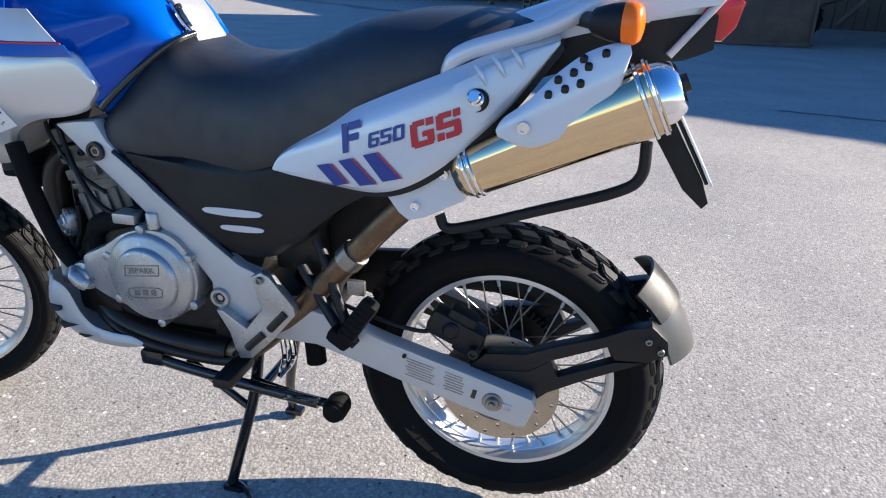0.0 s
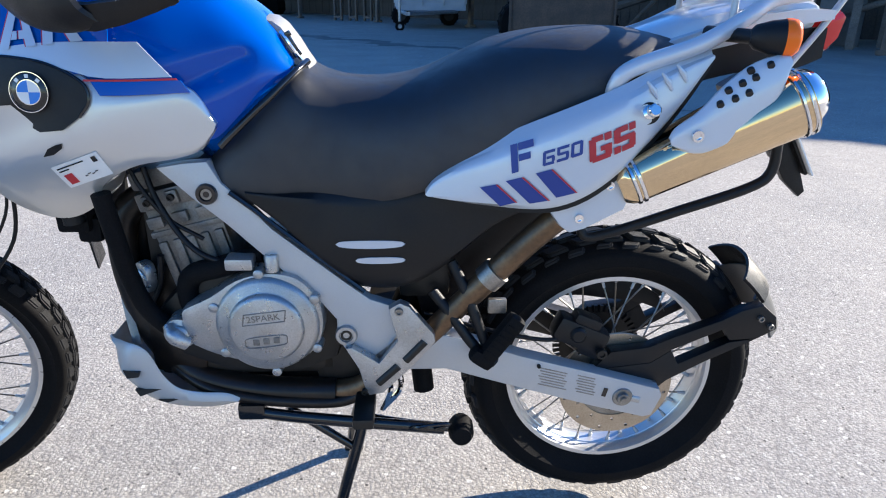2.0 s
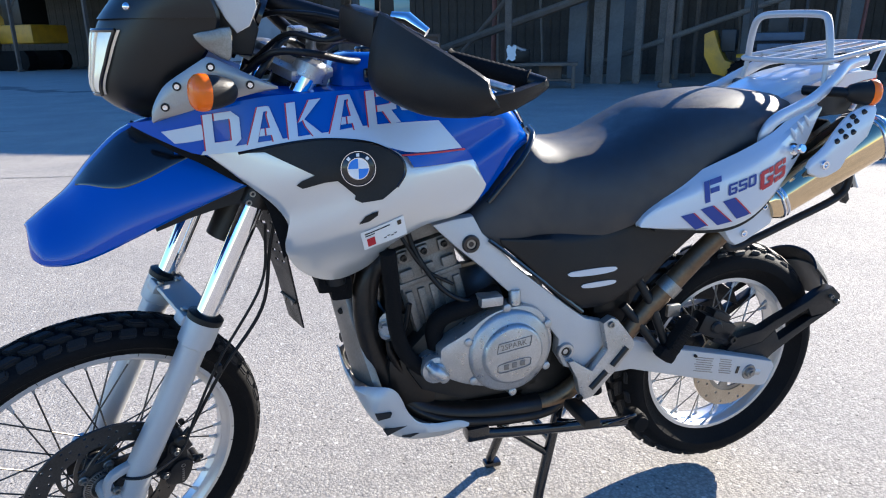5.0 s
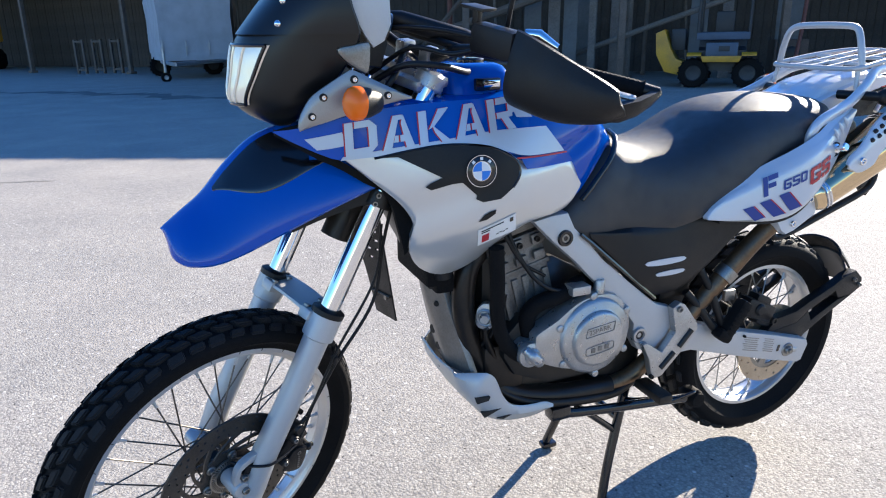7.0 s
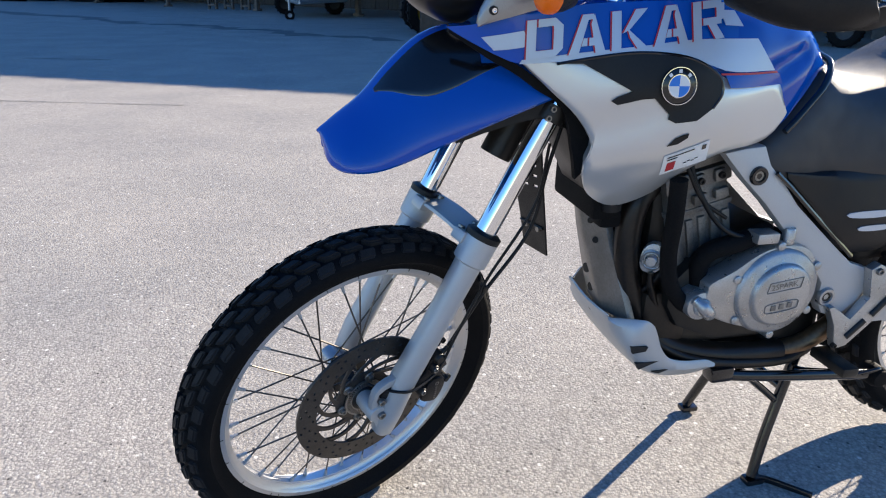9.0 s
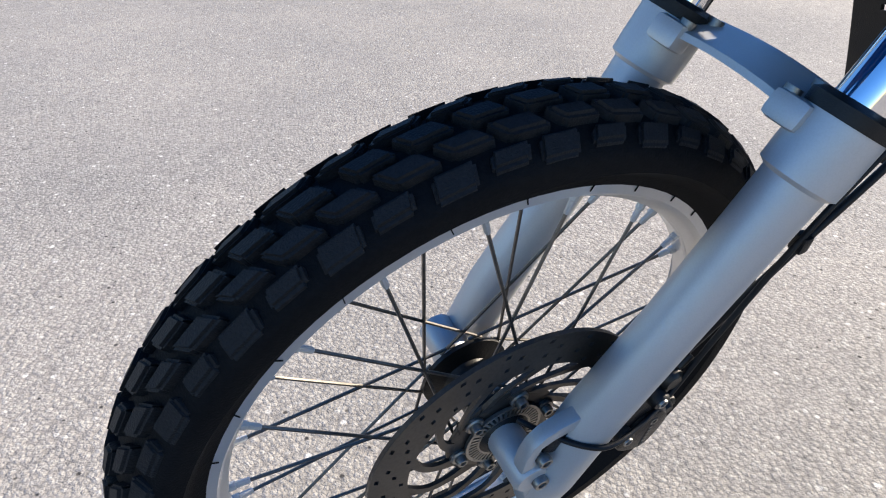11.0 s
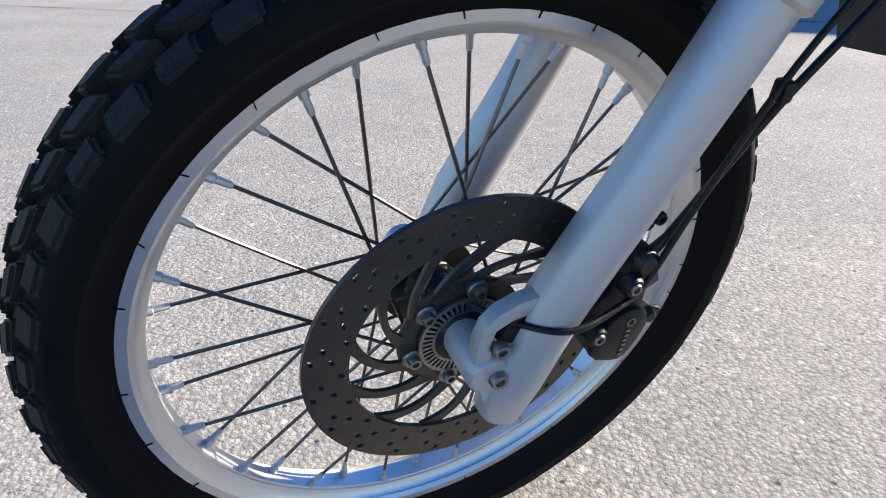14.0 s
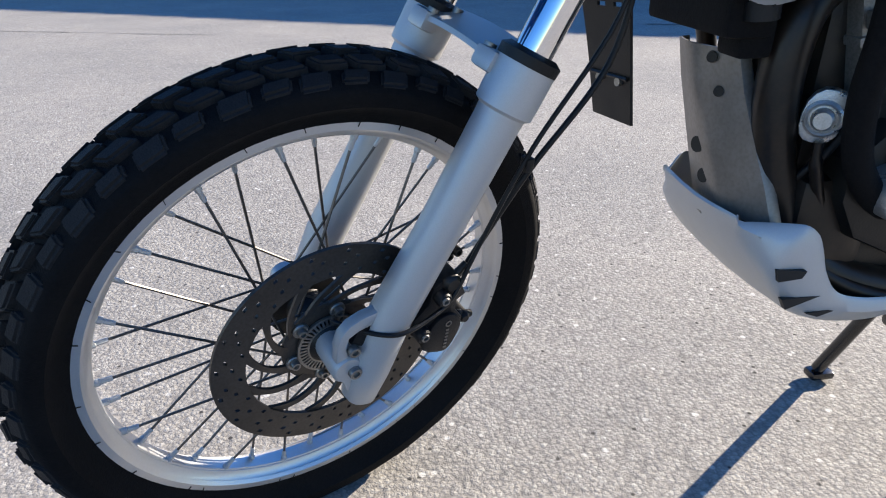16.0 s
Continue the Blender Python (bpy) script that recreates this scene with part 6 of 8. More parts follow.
for a in (30, 95, 160, 215, 275, 330):
    x, z = 0.812 + 0.101 * math.cos(radians(a)), 0.550 + 0.101 * math.sin(radians(a))
    bm = bmesh.new()
    lathe(bm, [(0.0, -0.183), (0.006, -0.183), (0.009, -0.181), (0.011, -0.15)], Matrix.Translation((x, 0, z)), 14)
    part("bolt_boss", bm, ALU, engine)
word("2SPARK", "raised_lettering", ALU_DARK, (0.781, 0.5655, 0.060, 0.0125, 0.12), lambda x, z: -0.2035, 0.0006, clutch, bold=0.004)
bm = bmesh.new()
for (x0, z0, x1, z1) in ((0.772, 0.5595, 0.848, 0.5685), (0.772, 0.5595, 0.776, 0.5815), (0.776, 0.5815, 0.851, 0.5905), (0.848, 0.5685, 0.851, 0.5905)):
    tube(bm, [(x0, -0.2035, z0), (x1, -0.2035, z1)], 0.0010, 6)
for p in ([(0.782, -0.2035, 0.514), (0.842, -0.2035, 0.521), (0.850, -0.2035, 0.531), (0.843, -0.2035, 0.541), (0.782, -0.2035, 0.534), (0.775, -0.2035, 0.524)],):
    tube(bm, curve_points(p, 4, True), 0.0010, 6, closed=True)
for k in range(3):
    block(bm, (0.794 + 0.0185 * k, -0.2035, 0.5258 + 0.0022 * k), (0.011, 0.002, 0.0115), 0.0005)
part("raised_frame", bm, ALU_DARK, clutch)
# water pump and thermostat housings
for x, z, r, y in ((0.648, 0.529, 0.031, -0.186),):
    bm = bmesh.new()
    lathe(bm, [(0.0, y), (r * 0.5, y), (r * 0.62, y + 0.004), (r * 0.62, y + 0.010), (r * 0.95, y + 0.013), (r, y + 0.018), (r, -0.05)], Matrix.Translation((x, 0, z)), 28)
    part("pump_housing", bm, ALU, engine)
bm = bmesh.new()
block(bm, (0.77, -0.16, 0.668), (0.05, 0.04, 0.022), 0.005)
lathe(bm, [(0.0, -0.012), (0.011, -0.012), (0.013, -0.008), (0.013, 0.02)], Matrix.Translation((0.826, -0.165, 0.672)) @ Matrix.Rotation(radians(-90), 4, "X"), 16)
part("breather", bm, ALU, engine)
bm = bmesh.new()
tube(bm, curve_points([(0.632, -0.176, 0.546), (0.640, -0.188, 0.538), (0.652, -0.190, 0.526), (0.662, -0.184, 0.516)], 4), [0.011] * 4 + [0.0135] * 9, 14)
part("pump_elbow", bm, ALU, engine)
hose("coolant_hose", [(0.668, -0.130, 0.540), (0.658, -0.128, 0.595), (0.675, -0.135, 0.632), (0.73, -0.145, 0.652), (0.80, -0.13, 0.668)], 0.020, RUBBER)
hose("coolant_hose", [(0.552, -0.175, 0.80), (0.560, -0.168, 0.72), (0.567, -0.156, 0.642), (0.585, -0.150, 0.575), (0.619, -0.145, 0.530), (0.655, -0.135, 0.505)], 0.0165, RUBBER, "black coolant hose")
hose("engine_cable", [(0.605, -0.115, 0.83), (0.625, -0.125, 0.77), (0.67, -0.14, 0.70), (0.72, -0.15, 0.668), (0.80, -0.16, 0.66)], 0.0055)
hose("engine_cable", [(0.58, -0.12, 0.84), (0.60, -0.13, 0.80), (0.64, -0.13, 0.74), (0.70, -0.13, 0.70)], 0.004)
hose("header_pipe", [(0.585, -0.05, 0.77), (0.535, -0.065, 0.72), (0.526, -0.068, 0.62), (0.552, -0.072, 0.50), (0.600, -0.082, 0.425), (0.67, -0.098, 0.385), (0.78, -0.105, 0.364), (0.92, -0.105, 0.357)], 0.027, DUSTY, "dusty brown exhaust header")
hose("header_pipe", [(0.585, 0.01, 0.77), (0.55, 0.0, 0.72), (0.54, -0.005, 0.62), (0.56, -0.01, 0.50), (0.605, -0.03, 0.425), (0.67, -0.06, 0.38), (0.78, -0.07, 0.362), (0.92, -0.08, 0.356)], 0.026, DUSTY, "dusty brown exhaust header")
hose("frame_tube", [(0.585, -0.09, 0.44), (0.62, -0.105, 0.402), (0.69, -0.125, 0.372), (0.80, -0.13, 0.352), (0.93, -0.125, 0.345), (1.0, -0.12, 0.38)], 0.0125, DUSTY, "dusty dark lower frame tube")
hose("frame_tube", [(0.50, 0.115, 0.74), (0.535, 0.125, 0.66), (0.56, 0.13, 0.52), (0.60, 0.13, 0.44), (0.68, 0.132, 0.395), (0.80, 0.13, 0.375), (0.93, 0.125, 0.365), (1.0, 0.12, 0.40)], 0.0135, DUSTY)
bm = bmesh.new()
block(bm, (0.75, 0, 0.42), (0.36, 0.20, 0.05), 0.015)
block(bm, (0.95, 0, 0.43), (0.14, 0.20, 0.12), 0.02)
block(bm, (0.60, 0, 0.66), (0.06, 0.14, 0.20), 0.015)
part("engine_underside", bm, DARK, engine)
# radiator block behind the shroud, and lower front guard
bm = bmesh.new()
block(bm, (0.455, 0.0, 0.77), (0.06, 0.20, 0.14), 0.01)
block(bm, (0.475, -0.06, 0.70), (0.045, 0.05, 0.05), 0.01)
part("radiator", bm, RUBBER, bike)
bm = bmesh.new()
tube(bm, [(0.46, -0.10, 0.742), (0.462, -0.10, 0.722)], 0.02, 14)
part("radiator_neck", bm, BLACK, bike)
# silver front plate under the radiator
bm = bmesh.new()
F, B = [], []
for z, dx, (xl, yl), (xr, yr), (xe, ye) in ((0.676, 0.0, (0.472, 0.088), (0.462, 0.036), (0.486, -0.036)), (0.628, 0.002, (0.478, 0.080), (0.469, 0.020), (0.494, -0.050)), (0.570, 0.004, (0.488, 0.068), (0.479, -0.004), (0.506, -0.074)),
                                            (0.520, 0.006, (0.497, 0.058), (0.488, -0.026), (0.518, -0.094)), (0.470, 0.008, (0.508, 0.050), (0.499, -0.042), (0.530, -0.108))):
    f = [Vector((xl + 0.014, yl + 0.004, z)), Vector((xl, yl, z)), Vector(((xl + xr) / 2 - 0.002, (yl + yr) / 2, z)), Vector((xr, yr + 0.008, z)), Vector((xr + 0.002, yr - 0.004, z)), Vector(((xr + xe) / 2, (yr + ye) / 2, z)), Vector((xe, ye, z)), Vector((xe + 0.012, ye - 0.001, z))]
    F.append(f)
    B.append([p + Vector((0.004, 0.002, 0)) for p in f])
sheet(bm, F, B)
front_plate = part("front_plate", bm, material("dusty_plate", (0.30, 0.285, 0.265), 0.4, 0.6, grain=0.3, grain_scale=200, stain=0.4, stain_scale=14, tint=(0.15, 0.13, 0.11)), bike, "dusty grey folded plate in front of the engine")
for x, y, z in ((0.473, 0.000, 0.664), (0.482, -0.014, 0.624)):
    bm = bmesh.new()
    tube(bm, [(x + 0.004, y + 0.003, z), (x - 0.003, y - 0.004, z)], [0.0085, 0.0065], 12)
    part("bolt", bm, DARK, front_plate)
for x, y, z, r in ((0.4805, 0.018, 0.545, 0.011), (0.489, 0.004, 0.505, 0.010)):
    bm = bmesh.new()
    tube(bm, [(x + 0.012, y + 0.002, z), (x + 0.0025, y, z)], r, 16)
    part("plate_hole", bm, RADIATOR, front_plate)
# bright flange of the sensor beside the header, with its lead
bm = bmesh.new()
FL = Matrix.Translation((0.570, -0.098, 0.610)) @ Matrix.Rotation(radians(-38), 4, "Z")
prism(bm, [(-0.024, -0.012), (-0.020, 0.018), (-0.004, 0.034), (0.018, 0.030), (0.024, 0.010), (0.018, -0.020), (0.004, -0.030), (-0.016, -0.028)], -0.010, 0.012, 0.004, 2, FL)
lathe(bm, [(0.0, -0.024), (0.010, -0.024), (0.013, -0.020), (0.013, -0.009)], FL, 20)
lathe(bm, [(0.016, -0.013), (0.019, -0.015), (0.022, -0.013), (0.022, -0.008), (0.016, -0.008)], FL, 24, closed=True)
flange = part("sensor_flange", bm, ALU, bike, "bright cast flange beside the exhaust header")
bm = bmesh.new()
tube(bm, curve_points([FL @ Vector((0.002, -0.016, -0.026)), FL @ Vector((0.004, -0.014, -0.05)), FL @ Vector((0.012, 0.0, -0.085)), FL @ Vector((0.02, 0.01, -0.11))], 5), [0.006] * 5 + [0.008] * 12, 10)
part("flange_stem", bm, DUSTY, flange)
hose("engine_cable", [(0.565, -0.085, 0.53), (0.58, -0.10, 0.56), (0.60, -0.105, 0.60), (0.61, -0.11, 0.66)], 0.006)
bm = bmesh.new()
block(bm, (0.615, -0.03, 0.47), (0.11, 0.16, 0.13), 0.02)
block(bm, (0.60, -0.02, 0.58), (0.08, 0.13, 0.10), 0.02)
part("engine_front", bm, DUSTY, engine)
# skid plate: a folded sheet that wraps the engine's front and belly
SK_T = [(0.484, 0.487), (0.488, 0.478), (0.505, 0.482), (0.530, 0.489), (0.548, 0.488), (0.566, 0.474), (0.577, 0.452), (0.590, 0.420), (0.614, 0.391), (0.655, 0.379), (0.705, 0.375), (0.731, 0.363)]
SK_L = [(0.486, 0.483), (0.491, 0.462), (0.500, 0.440), (0.514, 0.416), (0.533, 0.391), (0.558, 0.366), (0.593, 0.349), (0.635, 0.341), (0.68, 0.339), (0.715, 0.345), (0.731, 0.357)]
NS = 44
T = at_share(curve_points([(x, 0, z) for x, z in SK_T], 6), NS)
L = at_share(curve_points([(x, 0, z) for x, z in SK_L], 6), NS)


def skid_half(u):
    """Half width of the skid plate along its length."""
    g = min(1.0, u / 0.23)
    return 0.098 + 0.049 * g * g * (3 - 2 * g) - 0.010 * max(0.0, u - 0.5)


F, B = [], []
for k in range(NS):
    w, tall = skid_half(k / (NS - 1)), (T[k] - L[k]).length
    up = (T[k] - L[k]).normalized() if tall > 1e-6 else Vector((0, 0, 1))
    r_ = min(0.022, tall * 0.8)
    left = [Vector((T[k].x, -w - 0.001, T[k].z)), L[k].lerp(T[k], 0.6) + Vector((0, -w - 0.003, 0)), L[k] + up * r_ + Vector((0, -w, 0)), L[k] + up * r_ * 0.28 + Vector((0, -w + r_ * 0.28, 0)), L[k] + Vector((0, -w + r_, 0)), L[k] + Vector((-0.003, -w * 0.4, -0.003))]
    f = left + [L[k] + Vector((-0.004, 0, -0.004))] + [Vector((p.x, -p.y, p.z)) for p in reversed(left)]
    F.append(f)
    B.append([p + Vector((0.003, -0.003 * math.copysign(min(1, abs(p.y) / 0.1), p.y), 0.003)) for p in f])
bm = bmesh.new()
sheet(bm, F, B)
skid = part("skid_plate", bm, ALU_PAINT, bike, "silver aluminium skid plate with slanted holes", 50)
for tri_, y0, slope_ in ((((0.519, 0.436), (0.554, 0.436), (0.550, 0.426), (0.525, 0.419)), -0.1480, 0.28), (((0.536, 0.393), (0.588, 0.395), (0.544, 0.378)), -0.1490, 0.03), (((0.577, 0.368), (0.634, 0.374), (0.594, 0.362)), -0.1478, -0.01)):
    bm = bmesh.new()
    A_ = [bm.verts.new((x, y0 - slope_ * (x - tri_[0][0]), z)) for x, z in tri_]
    B_ = [bm.verts.new((x, y0 - slope_ * (x - tri_[0][0]) + 0.008, z)) for x, z in tri_]
    bm.faces.new(A_)
    bm.faces.new(B_[::-1])
    for k in range(len(A_)):
        n_ = (k + 1) % len(A_)
        bm.faces.new((A_[k], B_[k], B_[n_], A_[n_]))
    part("cut_out", bm, RADIATOR, skid)
bm = bmesh.new()
V = [bm.verts.new((x, y, z)) for x in (0.4865, 0.4955) for y, z in ((0.006, 0.462), (-0.018, 0.458), (-0.008, 0.476))]
for q in ((0, 1, 2), (5, 4, 3), (0, 3, 4, 1), (1, 4, 5, 2), (2, 5, 3, 0)):
    bm.faces.new([V[k] for k in q])
part("worn_mark", bm, STEEL, skid)

# black flap beside the front wheel, with rows of slots cut through
bm = bmesh.new()
LEFT_E = [(0.275, 0.905), (0.288, 0.829), (0.308, 0.786), (0.334, 0.685), (0.352, 0.592)]
RIGHT_E = [(0.372, 0.905), (0.377, 0.814), (0.384, 0.751), (0.396, 0.66), (0.410, 0.556)]


def shifted(x, z, y, k):
    """The same edge line, moved out along its sight to another depth."""
    return (-0.127 + (x + 0.127) * k, y, 1.075 - (1.075 - z) * k)


LP = at_share(curve_points([shifted(x, z, 0.146, 1.065) for x, z in LEFT_E], 6), 61)
RP = at_share(curve_points([shifted(x, z, 0.062, 0.991) for x, z in RIGHT_E], 6), 61)
NX = 12
keep = {(i, k) for i in range(60) for k in range(NX) if not (12 <= i <= 34 and i % 4 == 0 and k in (4, 5, 8, 9))}
grid_ = {}


def flap_vert(i, k, back):
    key = (i, k, back)
    if key not in grid_:
        p = LP[i].lerp(RP[i], k / NX)
        grid_[key] = bm.verts.new((p.x + back, p.y, p.z))
    return grid_[key]


for i, k in sorted(keep):
    for y in (0.0, 0.004):
        bm.faces.new([flap_vert(i, k, y), flap_vert(i + 1, k, y), flap_vert(i + 1, k + 1, y), flap_vert(i, k + 1, y)])
    for di, dk, (a, b2) in ((-1, 0, ((i, k), (i, k + 1))), (1, 0, ((i + 1, k), (i + 1, k + 1))), (0, -1, ((i, k), (i + 1, k))), (0, 1, ((i, k + 1), (i + 1, k + 1)))):
        if (i + di, k + dk) not in keep:
            bm.faces.new([flap_vert(*a, 0.0), flap_vert(*b2, 0.0), flap_vert(*b2, 0.004), flap_vert(*a, 0.004)])
flap = part("front_flap", bm, BLACK, bike, "black slotted flap beside the front wheel")
for k in (3.4, 9.0):
    p = LP[50].lerp(RP[50], k / NX)
    bm = bmesh.new()
    tube(bm, [p + Vector((0.002, 0, 0)), p + Vector((-0.005, -0.002, 0))], 0.006, 12)
    part("bolt", bm, STEEL, flap)
bm = bmesh.new()
tube(bm, [LP[49].lerp(RP[49], 0.04) - Vector((0.002, 0, 0)), LP[49].lerp(RP[49], 0.96) - Vector((0.002, 0, 0))], 0.003, 6)
part("flap_fold", bm, BLACK, flap)
bm = bmesh.new()
prism(bm, [(0.34, 0.93), (0.42, 0.90), (0.47, 0.80), (0.47, 0.72), (0.43, 0.74), (0.39, 0.82)], -0.07, 0.07, 0.01)
part("head_frame", bm, DARK, bike)
bm = bmesh.new()
tube(bm, [HEAD + AXIS * 0.55, HEAD + AXIS * 0.94], 0.032, 18)
part("steering_head", bm, DARK, bike)

# ---- swing arm and rear fittings ----
bm = bmesh.new()
prism(bm, [(1.0, 0.50), (1.09, 0.515), (1.165, 0.50), (1.29, 0.457), (1.437, 0.417), (1.575, 0.377), (1.582, 0.36), (1.565, 0.314), (1.548, 0.310), (1.447, 0.336), (1.299, 0.381), (1.143, 0.430), (1.05, 0.43), (1.0, 0.46)], -0.148, -0.108, 0.006)
arm = part("swing_arm", bm, ALU_PAINT, bike, "grey box-section swing arm")
bm = bmesh.new()
prism(bm, [(1.0, 0.50), (1.09, 0.515), (1.165, 0.50), (1.575, 0.377), (1.565, 0.314), (1.143, 0.430), (1.0, 0.46)], 0.108, 0.148, 0.006)
# same arm as the near one, its shade given by a dark material
part("swing_arm", bm, DARK, bike, "far arm of the swing arm, coloured dark for shade")
bm = bmesh.new()
prism(bm, [(1.16, 0.49), (1.18, 0.545), (1.30, 0.555), (1.46, 0.545), (1.58, 0.515), (1.64, 0.475), (1.66, 0.43), (1.60, 0.455), (1.46, 0.475), (1.30, 0.475)], 0.085, 0.105, 0.006)
part("chain_guard", bm, BLACK, bike, "black chain guard on the far side")
bm = bmesh.new()
polar(bm, 0.04, 0.10, 0.075, 0.081, 4, 90, lambda i, j: i == 3 and j % 2 == 0)
part("sprocket", bm, DARK, rear, "dark toothed rear sprocket")
bm = bmesh.new()
lathe(bm, [(0.0, -0.163), (0.006, -0.163), (0.007, -0.158), (0.011, -0.158), (0.013, -0.155), (0.013, -0.151), (0.019, -0.151), (0.021, -0.148)], Matrix.Translation((1.50, 0, 0.360)), 24)
part("axle_nut", bm, STEEL, arm)
bm = bmesh.new()
tube(bm, [(1.50, -0.143, 0.360), (1.536, -0.143, 0.352)], 0.010, 12, flat=0.8)
part("axle_slot", bm, ALU, arm)
bm = bmesh.new()
for k in range(7):
    for q in range(2):
        x0 = 1.325 + 0.068 * q
        z0 = 0.424 - 0.0105 * q * 1.55 - 0.0062 * k
        dx = 0.06 if q == 0 else 0.042
        block(bm, (0, 0, 0), (dx * (1 - 0.2 * ((k * 7 + q) % 3) / 2), 0.0006, 0.0022), 0, Matrix.Translation((x0 + 0.03, -0.1485, z0)) @ Matrix.Rotation(radians(14.5), 4, "Y"))
part("printed_line", bm, STEEL, arm, "small grey warning print")
bm = bmesh.new()
block(bm, (0, 0, 0), (0.009, 0.001, 0.02), 0.0003, Matrix.Translation((1.463, -0.1485, 0.372)) @ Matrix.Rotation(radians(14), 4, "Y"))
part("adjuster_mark", bm, GLOSS, arm)
bolt_at(arm, 1.325, -0.148, 0.436, 0.004, DARK)
# rear caliper and bracket
bm = bmesh.new()
CR = Matrix.Translation((1.415, -0.092, 0.478)) @ Matrix.Rotation(radians(24), 4, "Y")
block(bm, (0, 0, 0), (0.115, 0.05, 0.055), 0.014, CR)
block(bm, (0.0, 0.0, 0.03), (0.06, 0.04, 0.03), 0.01, CR)
lathe(bm, [(0.0, -0.032), (0.012, -0.032), (0.017, -0.027), (0.017, 0.0)], CR @ Matrix.Translation((-0.01, 0, 0.004)), 18)
block(bm, (0.035, 0.0, -0.022), (0.06, 0.04, 0.03), 0.01, CR)
rc = part("rear_brake_caliper", bm, BLACK, bike, "black rear brake caliper")
bolt_at(rc, 1.455, -0.126, 0.448, 0.011, DARK)
bolt_at(bike, 1.447, -0.119, 0.402, 0.008, STEEL)
bolt_at(bike, 1.570, -0.119, 0.372, 0.008, STEEL)
hose("rear_brake_line", [(1.38, -0.10, 0.48), (1.35, -0.115, 0.475), (1.28, -0.12, 0.488), (1.18, -0.11, 0.51), (1.10, -0.10, 0.53)], 0.0045)
# arms that carry the wheel hugger
ARM_UP = [(1.440, 0.405), (1.477, 0.446), (1.553, 0.456), (1.60, 0.478), (1.693, 0.515), (1.733, 0.537), (1.773, 0.548), (1.803, 0.522), (1.808, 0.495), (1.773, 0.474), (1.716, 0.470), (1.700, 0.495), (1.600, 0.449), (1.56, 0.42)]
ARM_LOW = [(1.440, 0.405), (1.56, 0.42), (1.600, 0.449), (1.617, 0.417), (1.716, 0.466), (1.773, 0.474), (1.67, 0.420), (1.599, 0.378), (1.576, 0.355), (1.522, 0.367), (1.455, 0.388)]
for y0, y1 in ((-0.118, -0.09), (0.09, 0.118)):
    bm = bmesh.new()
    prism(bm, ARM_UP, y0, y1, 0.003)
    prism(bm, ARM_LOW, y0, y1, 0.003)
    hug_ = part("hugger_arm", bm, BLACK, bike, "black forked arm holding the wheel hugger")
    if y0 < 0:
        hug = hug_
F, B = [], []
for i in range(13):
    a = radians(18 + 18 * i / 12)
    r = 0.381 - 0.003 * i / 12
    f = []
    for k in range(13):
        y = -0.086 + 0.172 * k / 12
        rr = r - 0.045 * (abs(y) / 0.086) ** 2.4
        f.append(REAR_AXLE + Vector((rr * math.cos(a), y, rr * math.sin(a))))
    F.append(f)
    B.append([p - (p - REAR_AXLE).normalized() * 0.005 for p in f])
bm = bmesh.new()
sheet(bm, F, B)
part("wheel_hugger", bm, material("grey_hugger", (0.11, 0.11, 0.11), 0.33, 0.4, grain=0.2, grain_scale=300, stain=0.3, bump=0.1), bike, "grey wheel hugger behind the rear tyre")
F, B = [], []
for i in range(9):
    a = radians(33 + 12 * i / 8)
    f = []
    for k in range(13):
        y = -0.09 + 0.18 * k / 12
        rr = 0.3845 - 0.005 * i / 8 - 0.04 * (abs(y) / 0.09) ** 2.4
        f.append(REAR_AXLE + Vector((rr * math.cos(a), y, rr * math.sin(a))))
    F.append(f)
    B.append([p - (p - REAR_AXLE).normalized() * 0.006 for p in f])
bm = bmesh.new()
sheet(bm, F, B)
part("hugger_lip", bm, BLACK, bike)
for x, z in ((1.770, 0.520), (1.793, 0.502)):
    bolt_at(hug, x, -0.119, z, 0.0065, STEEL)
# rear shock and dark parts between
bm = bmesh.new()
tube(bm, [(1.06, 0.0, 0.50), (1.18, 0.0, 0.76)], 0.03, 14)
for k in range(9):
    lathe(bm, [(0.03, -0.004), (0.042, 0), (0.03, 0.004)], Matrix.Translation(Vector((1.06, 0.0, 0.50)).lerp(Vector((1.18, 0, 0.76)), 0.2 + 0.08 * k)) @ Matrix.Rotation(radians(65), 4, "X"), 16)
part("rear_shock", bm, DARK, bike)
bm = bmesh.new()
block(bm, (1.06, 0.0, 0.47), (0.16, 0.20, 0.08), 0.02)
block(bm, (1.10, -0.09, 0.62), (0.10, 0.05, 0.10), 0.015)
part("linkage", bm, DARK, bike)
bm = bmesh.new()
prism(bm, [(1.08, 0.82), (1.44, 0.84), (1.36, 0.735), (1.27, 0.665), (1.19, 0.585), (1.15, 0.50), (1.10, 0.50), (1.07, 0.60)], -0.075, 0.075, 0.008)
part("inner_mudguard", bm, BLACK, bike, "black inner mudguard before the rear tyre")
# ---- centre stand and side stand ----
stand = new("centre_stand")
stand.parent = bike
tagged(stand, "black tubular centre stand with both feet down")
for y_top, y_bot, x_bot in ((-0.10, -0.135, 0.905), (0.10, 0.165, 0.915)):
    bm = bmesh.new()
    tube(bm, curve_points([(0.985, y_top, 0.36), (0.965, y_top * 1.02, 0.25), (0.93, (y_top + y_bot) / 2, 0.12), (x_bot, y_bot, 0.022)], 5), 0.0125, 12)
    part("stand_leg", bm, GLOSS, stand)
    bm = bmesh.new()
    block(bm, (x_bot + 0.006, y_bot, 0.010), (0.048, 0.032, 0.016), 0.006)
    part("stand_foot", bm, GLOSS, stand)
bm = bmesh.new()
